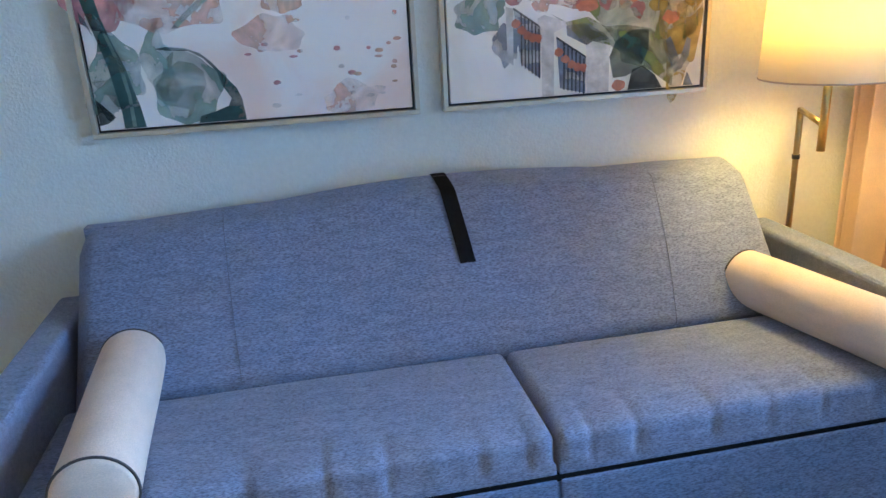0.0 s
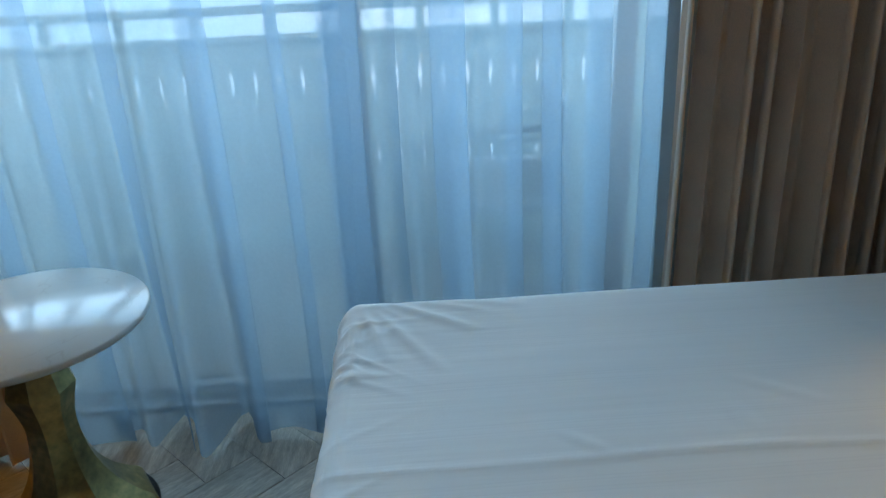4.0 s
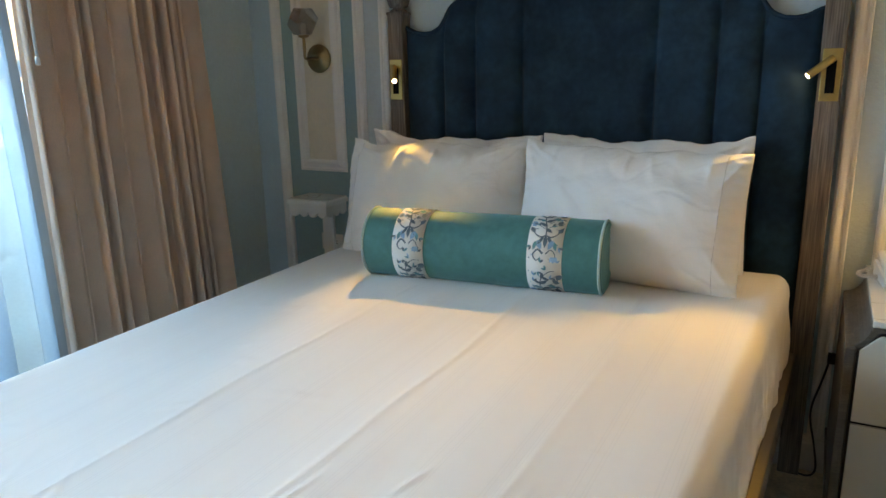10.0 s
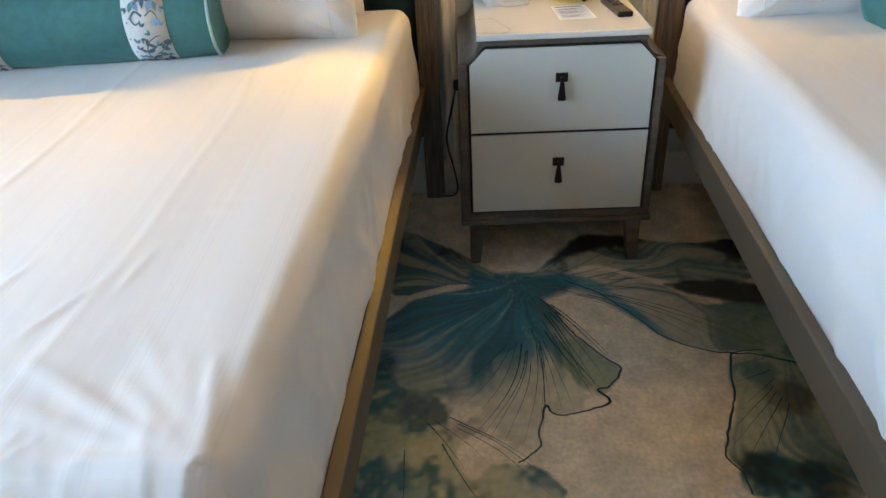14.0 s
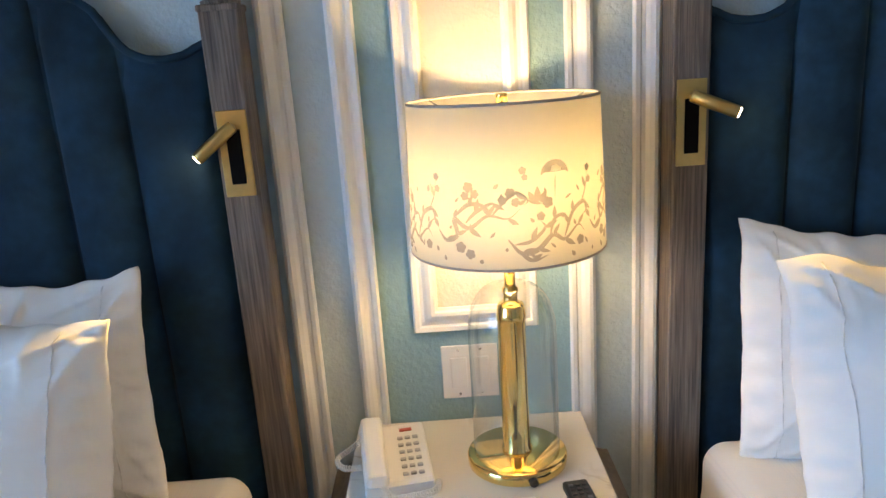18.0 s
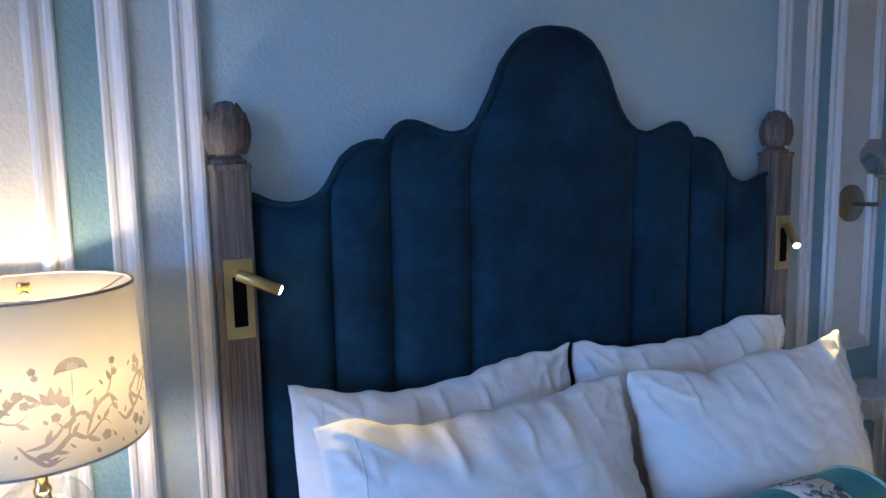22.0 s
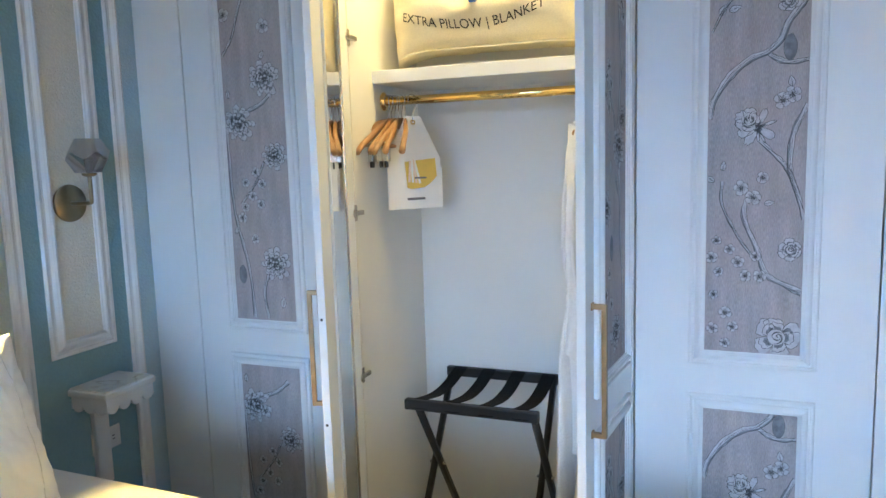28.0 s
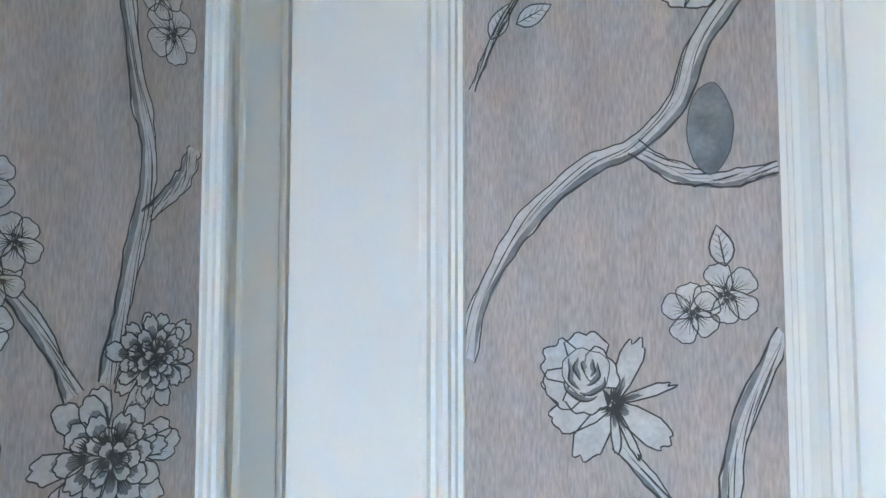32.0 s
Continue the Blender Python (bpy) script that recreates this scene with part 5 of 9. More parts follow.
# cable behind the bed post
cb = thing("power_cable", pose(-0.255, -0.045, 0.009), "thin black power cable hanging behind the bed post", "cable")
part("cord", tube(curve([(0.03, 0.035, 0.42), (0.012, 0.022, 0.34), (-0.012, 0.015, 0.22), (0.010, 0.012, 0.10), (0.022, 0.0, 0.02), (0.0, -0.03, 0.0045), (-0.05, -0.02, 0.0045)], 6), 0.0035, 6), M_BLACK, cb)
part("plug", box((0.020, 0.010, 0.405), (0.044, 0.036, 0.44), 0.004), M_BLACK, cb)

# ==== balcony door, curtains, balcony ====
door = thing("door_1", pose(0, 0, 0), "grey framed sliding glass balcony door behind sheer curtains", "door", kind="structure")
part("frame", box((XL - 0.12, WIN_A, 0.0), (XL - 0.02, WIN_A + 0.06, WIN_TOP), 0.004), M_MULLION, door)
part("frame", box((XL - 0.12, WIN_B - 0.06, 0.0), (XL - 0.02, WIN_B, WIN_TOP), 0.004), M_MULLION, door)
part("frame", box((XL - 0.12, WIN_A, WIN_TOP - 0.06), (XL - 0.02, WIN_B, WIN_TOP), 0.004), M_MULLION, door)
part("sill", box((XL - 0.14, WIN_A, -0.01), (XL + 0.01, WIN_B, 0.014), 0.004), M_MULLION, door)
for y in (-2.06, -1.28):
    part("stile", box((XL - 0.10, y - 0.03, 0.035), (XL - 0.05, y + 0.03, WIN_TOP - 0.06), 0.004), M_MULLION, door, "grey door stile")
for y0, y1 in ((WIN_A + 0.06, -2.09), (-2.03, WIN_B - 0.06)):
    g = part("pane", box((XL - 0.078, y0, 0.035), (XL - 0.072, y1, WIN_TOP - 0.06)), M_GLASS, door, "clear glass pane")
    g.visible_shadow = False
part("rail", box((XL - 0.10, WIN_A + 0.06, 0.035), (XL - 0.05, WIN_B - 0.06, 0.052), 0.004), M_MULLION, door, "bottom rail")


def drape(name, y0, y1, x, z0, z1, folds, depth, seed, material, label, nu=280, nv=22, spread=0.04, lean=0.0):
    """A heavy curtain that hangs from z1 to z0 in uneven round flutes with narrow creases between them."""
    def f(u, v):
        d = 1 - v
        ph = folds * math.pi * (u + 0.95 / folds * wob(u * folds * 0.45 + seed, 3.3, 0.25 * v) + 0.10 / folds * wob(u * 3 + seed, 1.0, v * 1.5))
        amp = depth * (0.9 + 0.9 * wob(u * folds * 0.5, seed, 1.1)) * (0.60 + 0.40 * d ** 0.6)
        yy = y0 + (y1 - y0) * u + spread * (u - 0.5) * d + 0.020 * math.sin(2 * ph) + lean * d
        return (x + amp * (2.3 * abs(math.sin(ph)) ** 0.95 - 1) + 0.008 * wob(u * 14 + seed, v * 2, 0.0) + 0.012 * wob(u * 3, v * 1.5, seed), yy, z0 + (z1 - z0) * v)
    return tagged(part(name, sheet(nu, nv, f), material, smooth=True), label, "curtain")


cl = drape("drape", -4.10, -3.06, -2.42, 0.012, 2.60, 10, 0.060, 3.0, M_DRAPE, "heavy taupe floor-length drape pulled aside next to the sofa", spread=0.0)
cr = drape("drape", -1.22, -0.56, -2.50, 0.012, 2.60, 10, 0.060, 8.0, M_DRAPE, "heavy taupe floor-length drape pulled aside beside the bed", spread=0.12, lean=0.06)
for d, y, x in ((cl, -3.052, -2.435), (cr, -1.235, -2.515)):
    bm = sheet(4, 16, lambda u, v: (x + 0.035 * (u - 0.5) + 0.01 * math.sin(5 * v), y + 0.022 * u + 0.012 * math.sin(4 * v + 1), 0.015 + 2.58 * v))
    part("lining_edge", bm, M_DRAPEEDGE, d, "pale grey lining turned at the edge", smooth=True)


def sheer(y0, y1, x, z0, z1, folds, seed, label, swing):
    """A thin curtain: nearly flat stretches between folds, each fold laid over itself three times. folds: (middle, width); swing: (y, x) knots of the line that the hem draws on the floor."""
    nv = 22

    def hem(y):
        for (a, p), (b, q) in zip(swing, swing[1:]):
            if a <= y <= b:
                t = (y - a) / (b - a)
                t = t * t * (3 - 2 * t)
                return p + (q - p) * t
        return swing[0][1] if y < swing[0][0] else swing[-1][1]

    def path(v):
        d = 1 - v
        pts = [(0.0, y0)]
        side = 1
        for c, w in folds:
            c = c + 0.022 * wob(c * 3, seed, v * 1.6) * (0.4 + d)
            w = w * (1.0 + 0.35 * d + 0.3 * wob(c * 7, v * 2.0, seed))
            a = 0.010 + 0.018 * d
            pts.append((-0.024 * side * (0.4 + 0.6 * d), (pts[-1][1] + c - w) / 2))
            pts += [(a, c + w * 0.5), (0.3 * a, c - w * 0.5), (-a, c + w * 0.35)]
            side = -side
        pts.append((0.020 * side * d, (pts[-1][1] + y1) / 2))
        pts.append((0.0, y1))
        return [Vector((p.x + hem(p.y) * d ** 2.2, p.y, 0)) for p in curve([(p, q, 0) for p, q in pts], 12)]
    rows = [path(j / nv) for j in range(nv + 1)]
    n = len(rows[0])
    bm = bmesh.new()
    vs = [[bm.verts.new((x + p.x, p.y, z0 + (z1 - z0) * j / nv + (0.010 * (1 + wob(p.y * 14, seed, 0)) if j == 0 else 0))) for p in rows[j]] for j in range(nv + 1)]
    for j in range(nv):
        for i in range(n - 1):
            bm.faces.new((vs[j][i], vs[j][i + 1], vs[j + 1][i + 1], vs[j + 1][i]))
    # a stitched hem, turned once
    for i in range(n - 1):
        a, b, c, e = vs[0][i].co, vs[0][i + 1].co, vs[1][i + 1].co, vs[1][i].co
        bm.faces.new([bm.verts.new(q + Vector((-0.003, 0, 0))) for q in (a, b, b + (c - b) * 0.9, a + (e - a) * 0.9)])
    return tagged(part("sheer_curtain", bm, M_SHEER, smooth=True), label, "curtain")


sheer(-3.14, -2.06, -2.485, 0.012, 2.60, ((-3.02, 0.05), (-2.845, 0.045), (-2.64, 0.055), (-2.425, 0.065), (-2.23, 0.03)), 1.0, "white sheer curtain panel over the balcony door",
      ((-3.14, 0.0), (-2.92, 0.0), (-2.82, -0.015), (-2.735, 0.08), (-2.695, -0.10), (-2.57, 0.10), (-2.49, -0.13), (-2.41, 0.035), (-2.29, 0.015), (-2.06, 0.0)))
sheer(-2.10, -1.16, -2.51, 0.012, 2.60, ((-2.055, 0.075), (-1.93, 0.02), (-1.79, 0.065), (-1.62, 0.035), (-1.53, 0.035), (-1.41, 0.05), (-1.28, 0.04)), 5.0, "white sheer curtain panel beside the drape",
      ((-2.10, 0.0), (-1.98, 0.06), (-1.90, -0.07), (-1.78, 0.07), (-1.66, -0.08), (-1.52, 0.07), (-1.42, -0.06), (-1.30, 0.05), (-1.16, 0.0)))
track = thing("curtain_rail", pose(0, 0, 2.60), "white ceiling curtain rail above the balcony door", "rail")
part("rail_bar", box((-2.53, -4.04, 0.0), (-2.38, -0.42, 0.025), 0.004), M_TRIM, track)
part("rail_bracket", box((-2.50, -2.3, 0.024), (-2.42, -2.2, 0.151), 0.004), M_TRIM, track)
wand = thing("curtain_wand", pose(-2.43, -1.19, 1.45), "slim white wand hanging on the drape", "curtain wand")
part("rod", tube([(0, 0, 0), (0, 0, 1.13)], 0.005, 8), M_PLASTIC, wand)
part("tip", lathe([(0.0, -0.02), (0.007, -0.018), (0.008, 0.0), (0.005, 0.008), (0.0, 0.008)], 10), M_PLASTIC, wand)

# balcony
BX = -4.05
structure("balcony_floor", box((BX - 0.15, -4.6, -0.15), (XL - 0.15, 0.4, -0.012)), M_BALCFLOOR, "pale tiled balcony floor")
rail = thing("balcony_railing", pose(BX, 0, 0), "pale balcony railing of slotted panels with square openings on top", "railing")
part("top_rail", box((-0.05, -4.6, 1.135), (0.05, 0.4, 1.175), 0.008), M_BALC, rail)
part("mid_rail", box((-0.03, -4.6, 1.015), (0.03, 0.4, 1.045), 0.005), M_BALC, rail)
part("low_rail", box((-0.04, -4.6, -0.012), (0.04, 0.4, 0.06), 0.005), M_BALC, rail)
part("band_rail", box((-0.035, -4.6, 0.50), (0.035, 0.4, 0.535), 0.005), M_BALC, rail)
slat = None
for i in range(45):
    y = -4.58 + 0.1105 * i
    if slat is None:
        o = [(-0.054, 0.06), (0.054, 0.06), (0.054, 0.40), (0.050, 0.44), (0.050, 0.47), (0.054, 0.50), (0.054, 0.76), (0.046, 0.80), (0.046, 0.85), (0.054, 0.89), (0.054, 1.015),
             (-0.054, 1.015), (-0.054, 0.89), (-0.046, 0.85), (-0.046, 0.80), (-0.054, 0.76), (-0.054, 0.50), (-0.050, 0.47), (-0.050, 0.44), (-0.054, 0.40)]
        slat = part("panel_slat", prism(o, 0.02, 0.0, pose(-0.01, 0, 0, 0, 0, 90)), M_BALC, rail)
    else:
        q = new("panel_slat", slat.data)
        q.parent = rail
        slat2 = q
    (slat if i == 0 else slat2).matrix_basis = pose(0, y, 0)
for i in range(15):
    part("picket", box((-0.02, -4.6 + 0.34 * i, 1.045), (0.02, -4.56 + 0.34 * i, 1.135), 0.003), M_BALC, rail)
chair = thing("balcony_chair", pose(-3.55, -1.55, -0.012), "pale woven balcony chair seen through the sheers", "chair")
part("seat", box((-0.26, -0.26, 0.40), (0.26, 0.26, 0.45), 0.02), M_DARKMETAL, chair)
part("backrest", box((-0.26, 0.20, 0.45), (0.26, 0.25, 0.85), 0.02), M_DARKMETAL, chair)
for sx in (-1, 1):
    part("armrest", box((sx * 0.25 - 0.025, -0.26, 0.60), (sx * 0.25 + 0.025, 0.22, 0.635), 0.01), M_DARKMETAL, chair)
    for sy in (-1, 1):
        part("leg", box((sx * 0.24 - 0.02, sy * 0.23 - 0.02, 0.0), (sx * 0.24 + 0.02, sy * 0.23 + 0.02, 0.61 if sy < 0 else 0.42), 0.006), M_DARKMETAL, chair)

# lake, far shore and trees
M_LAKE = mat("lake_water", (0.12, 0.20, 0.22), 0.55, noise=(0.3, 0.2), bump=(0.8, 0.3), dist=0.1)
M_LEAFFAR = mat("far_tree_foliage", (0.07, 0.11, 0.04), 0.9, noise=(0.5, 0.4), fine=(3, 0.3))
structure("water", box((-900, -700, -9.2), (-12, 700, -9.0)), M_LAKE, "wide pale lake beyond the balcony")
structure("ground", box((-12.5, -700, -9.4), (400, 700, -8.9)), mat("lawn", (0.07, 0.11, 0.035), 0.95, noise=(1, 0.3), fine=(20, 0.3)), "grass below the building")
structure("backdrop", box((-960, -700, -9.3), (-895, 700, -8.0)), M_LEAFFAR, "far wooded shore of the lake")
rnd = random.Random(12)
bm = bmesh.new()
for i in range(240):
    y, x = rnd.uniform(-650, 650), -900 - rnd.uniform(0, 40)
    h = rnd.uniform(14, 34)
    for k in range(3):
        tmp = bmesh.new()
        bmesh.ops.create_icosphere(tmp, subdivisions=1, radius=1)
        merge(bm, tmp, pose(x + rnd.uniform(-4, 4), y + rnd.uniform(-6, 6), -8 + h * (0.35 + 0.2 * k)) @ Matrix.Diagonal((rnd.uniform(6, 10), rnd.uniform(6, 11), h * 0.28, 1)))
tagged(part("far_woods", bm, M_LEAFFAR), "far line of trees across the lake", "woods", kind="stuff")

# ==== sofa corner ====
SX, SF, SB = -0.80, -3.16, -4.085      # middle, front, back
sofa = thing("sofa", pose(0, 0, 0), "blue-grey heather sleeper sofa against the pale wall", "sofa")


def cushion(x0, x1, y0, y1, z0, z1, r, seed, front=1.0):
    """A boxed cushion with soft edges and creases along its front."""
    bm = bmesh.new()

    def add_face(nu, nv, f):
        def g(u, v):
            p = Vector(f(u, v))
            c = Vector((max(x0 + r, min(x1 - r, p.x)), max(y0 + r, min(y1 - r, p.y)), max(z0 + 0.02, min(z1 - r, p.z))))
            n = p - c
            q = p if n.length < 1e-9 else c + n.normalized() * r if p.z > z0 + 0.03 else p
            nn = n.normalized() if n.length > 1e-9 else Vector((0, 0, 1))
            k = max(0.0, 1 - (y1 - p.y) / 0.16) * front
            d = 0.005 * wob(p.x * 2 + seed, p.y * 2, p.z * 2) + k * (0.008 * wob(p.x * 18 + seed, p.y * 3, p.z * 2) - 0.008 * max(0, math.sin(p.x * 38 + 3 * wob(p.x * 5, seed, 0))) ** 8)
            d *= min(1.0, max(0.0, (p.z - z0 - 0.012) / 0.035))
            if p.z >= z1 - 1e-6:
                d += 0.012 * (1 - ((2 * (p.x - x0) / (x1 - x0)) - 1) ** 4) * (1 - ((2 * (p.y - y0) / (y1 - y0)) - 1) ** 4)
            return q + nn * d
        add_sheet(bm, nu, nv, g)
    add_face(130, 30, lambda u, v: (x0 + (x1 - x0) * u, y0 + (y1 - y0) * v, z1))
    add_face(130, 12, lambda u, v: (x0 + (x1 - x0) * u, y1, z0 + (z1 - z0) * v))
    for x in (x0, x1):
        add_face(26, 8, lambda u, v, x=x: (x, y0 + (y1 - y0) * u, z0 + (z1 - z0) * v))
    bmesh.ops.remove_doubles(bm, verts=bm.verts, dist=0.002)
    return fix(bm)


part("platform", box((SX - 1.165, SF + 0.012, 0.012), (SX + 1.165, SF - 0.60, 0.345), 0.012), M_SOFA, sofa, "upholstered front platform")
part("front_panel", box((SX - 1.163, SF, 0.012), (-0.884, SF + 0.02, 0.340), 0.007), M_SOFA, sofa)
part("front_panel", box((-0.876, SF, 0.012), (SX + 1.163, SF + 0.02, 0.340), 0.007), M_SOFA, sofa)
# Black board paints in the shade of the gap between cushions and platform.
part("gap_shadow_board", box((SX - 1.155, SF + 0.0135, 0.334), (SX + 1.155, SF - 0.55, 0.3525)), M_STRAP, sofa, "black board put in as the shade under the cushions")
# the seat runs from the front edge back under the backrest
for x0, x1, sd in ((SX - 1.163, -0.882, 2.0), (-0.874, SX + 1.163, 6.5)):
    part("seat_cushion", cushion(x0, x1, SF - 0.462, SF + 0.012, 0.353, 0.464, 0.026, sd), M_SOFA, sofa, smooth=True)


def back_top(x):
    return 0.920 - 0.028 * max(0.0, (x - SX) / 1.1) ** 1.5 - 0.026 * min(1.0, abs(x - SX) / 0.55) ** 2 - 0.008 * max(0.0, (abs(x - SX) - 0.75) / 0.35)


BACK_A, BACK_B = -1.875, 0.345


def back_face(u, v):
    """Front and top of the backrest, from the seat up and over."""
    x = BACK_A + (BACK_B - BACK_A) * u
    e = min(u, 1 - u) * (BACK_B - BACK_A)
    rnd_edge = 0.035 * (1 - min(1.0, e / 0.05)) ** 2
    zt = back_top(x) - rnd_edge
    if v < 0.8:
        t = v / 0.8
        z = 0.43 + (zt - 0.03 - 0.43) * t
        y = -3.622 - 0.323 * t - rnd_edge + (0.024 * math.sin(math.pi * t) - 0.022 * max(0.0, 1 - t / 0.10)) * (1 - rnd_edge / 0.035)
    else:
        a = (v - 0.8) / 0.2 * math.pi * 0.5
        y = -3.945 - rnd_edge - 0.05 * math.sin(a) * 1.0 - 0.07 * (v - 0.8) / 0.2
        z = zt - 0.03 + 0.03 * math.sin(a)
    d = 0.004 * wob(x * 2.5, z * 3, 7.0) + 0.003 * wob(x * 9, z * 4, 1.0)
    return (x, y + d, z + d * 0.3)


bm = sheet(110, 26, back_face)
part("backrest", bm, M_SOFA, sofa, smooth=True)
bm = bmesh.new()
for x in (BACK_A, BACK_B):
    vs = [bm.verts.new(p) for p in [back_face((x - BACK_A) / (BACK_B - BACK_A), k / 20) for k in range(21)] + [(x, SB, back_top(x) - 0.04), (x, SB, 0.40)]]
    bm.faces.new(vs)
add_box(bm, (BACK_A + 0.01, SB, 0.06), (BACK_B - 0.01, SB + 0.05, 0.86))
part("backrest_side", fix(bm), M_SOFA, sofa)
for x, lean in ((-1.452, -0.062), (-0.112, 0.026)):
    part("seam", tube([Vector(back_face((x + lean * k / 36 - BACK_A) / (BACK_B - BACK_A), k / 40)) + Vector((0, 0.0030, 0.001)) for k in range(2, 36)], 0.0011, 5), M_SOFASEAM, sofa, "stitched seam")
for s in (-1, 1):
    o = [(SF, 0.012), (SF, 0.60), (SF - 0.012, 0.615), (SF - 0.04, 0.622), (SF - 0.45, 0.627), (SF - 0.80, 0.628), (SB, 0.628), (SB, 0.012)]
    xa = SX + s * 1.218
    bm = prism([(y, z) for y, z in o], 0.105, 0.018, pose(xa + 0.0525, 0, 0, 0, 0, 90), 3)
    part("arm", bm, M_SOFA, sofa, "slim straight arm", smooth=False)
    part("arm_seam", tube([(xa - s * 0.048, SF + 0.001, 0.03), (xa - s * 0.048, SF + 0.001, 0.60)], 0.002, 5), M_SOFASEAM, sofa)
    for y in (SF - 0.08, SB + 0.08):
        part("foot", lathe([(0.0, 0.0), (0.022, 0.0), (0.025, 0.013), (0.0, 0.013)], 12, pose(xa, y, 0)), M_BLACK, sofa)

# black pull strap over the backrest


def strap_face(u, v):
    p = Vector(back_face((-0.757 - 0.050 * u - 0.035 * (1 - v) - BACK_A) / (BACK_B - BACK_A), 0.46 + 0.52 * v))
    return p + Vector((0, 0.006, 0.004 + 0.004 * v))


part("pull_strap", sheet(4, 30, strap_face), M_STRAP, sofa, "black webbing pull strap", smooth=True)
part("strap_stitch", tube([Vector(strap_face(k / 6, 0.90)) + Vector((0, 0.002, 0.001)) for k in range(7)], 0.0012, 5), M_PIPING, sofa)


def cloth_bolster(place, length, r, label):
    b = thing("sofa_bolster", place, label, "bolster", "bolsters on the sofa")
    h = length / 2
    prof = [(0.0, -h - 0.008), (r * 0.5, -h - 0.007), (r * 0.85, -h - 0.003), (r * 0.97, -h + 0.002), (r, -h + 0.012)] + [(r * (1 + 0.01 * math.sin(11 * z)), z) for z in np.linspace(-h + 0.03, h - 0.03, 18)]
    prof += [(a, -z) for a, z in prof[4::-1]]
    part("cover", lathe(prof, 36, pose(0, 0, 0, 90, 0, 0)), M_CREAMCLOTH, b, smooth=True)
    for s in (-1, 1):
        part("piping", tube([(r * 0.985 * math.cos(a), s * (h - 0.004), r * 0.985 * math.sin(a)) for a in np.linspace(0, 2 * math.pi, 37)], 0.0035, 6, False), M_PIPING, b, "charcoal piping")


cloth_bolster(pose(-1.806, -3.448, 0.553, 0, 0, 12), 0.60, 0.090, "cream woven bolster with dark piping by the sofa arm")
cloth_bolster(pose(0.160, -3.40, 0.552, 0, 0, 4), 0.65, 0.088, "cream woven bolster with dark piping on the sofa seat")

# two framed prints above the sofa
def thin_paint(name, color, cover):
    """Watercolour: the pigment covers the canvas unevenly."""
    m = mat("paint_" + name, color, 0.85, noise=(14, 0.25), fine=(60, 0.10))
    nt = m.node_tree
    out, b = nt.nodes["Material Output"], nt.nodes["Principled BSDF"]
    tc, n, r = nt.nodes.new("ShaderNodeTexCoord"), nt.nodes.new("ShaderNodeTexNoise"), nt.nodes.new("ShaderNodeMapRange")
    n.inputs["Scale"].default_value, n.inputs["Detail"].default_value, n.inputs["Distortion"].default_value = 9, 5, 1.0
    r.inputs["From Min"].default_value, r.inputs["From Max"].default_value = 0.3, 0.7
    r.inputs["To Min"].default_value, r.inputs["To Max"].default_value = max(0, cover - 0.4), min(1, cover + 0.25)
    tr, mx = nt.nodes.new("ShaderNodeBsdfTransparent"), nt.nodes.new("ShaderNodeMixShader")
    nt.links.new(tc.outputs["Object"], n.inputs["Vector"])
    nt.links.new(n.outputs[0], r.inputs["Value"])
    nt.links.new(r.outputs[0], mx.inputs[0])
    nt.links.new(tr.outputs[0], mx.inputs[1])
    nt.links.new(b.outputs[0], mx.inputs[2])
    nt.links.new(mx.outputs[0], out.inputs[0])
    return m


M_PAINT = {n: thin_paint(n, c, k) for n, c, k in (
    ("white", (0.80, 0.78, 0.75), 1.0), ("blush", (0.92, 0.52, 0.40), 0.40), ("pink", (0.68, 0.27, 0.28), 0.6), ("coral", (0.70, 0.24, 0.14), 0.8), ("forest", (0.03, 0.09, 0.085), 0.95), ("ink", (0.02, 0.035, 0.035), 1.0), ("moss", (0.28, 0.31, 0.10), 0.6),
    ("sage", (0.25, 0.37, 0.32), 0.55), ("slate", (0.24, 0.28, 0.36), 0.7), ("peach", (0.86, 0.50, 0.33), 0.45), ("ochre", (0.62, 0.45, 0.14), 0.6))}


def wash_material(name, a, b):
    m = mat(name, a, 0.9, noise=(5, 0.03), bump=(300, 0.2))
    nt = m.node_tree
    bs = nt.nodes["Principled BSDF"]
    tc, n, r = nt.nodes.new("ShaderNodeTexCoord"), nt.nodes.new("ShaderNodeTexNoise"), nt.nodes.new("ShaderNodeValToRGB")
    n.inputs["Scale"].default_value, n.inputs["Detail"].default_value, n.inputs["Distortion"].default_value = 3.2, 5, 0.8
    e = r.color_ramp.elements
    e[0].position, e[0].color, e[1].position, e[1].color = 0.45, (*a, 1), 0.68, (*b, 1)
    nt.links.new(tc.outputs["Object"], n.inputs["Vector"])
    nt.links.new(n.outputs[0], r.inputs[0])
    nt.links.new(r.outputs[0], bs.inputs["Base Color"])
    return m


M_CANVAS = (wash_material("painted_canvas_blush", (0.90, 0.86, 0.82), (0.88, 0.69, 0.61)), wash_material("painted_canvas_pale", (0.90, 0.88, 0.84), (0.80, 0.78, 0.68)))


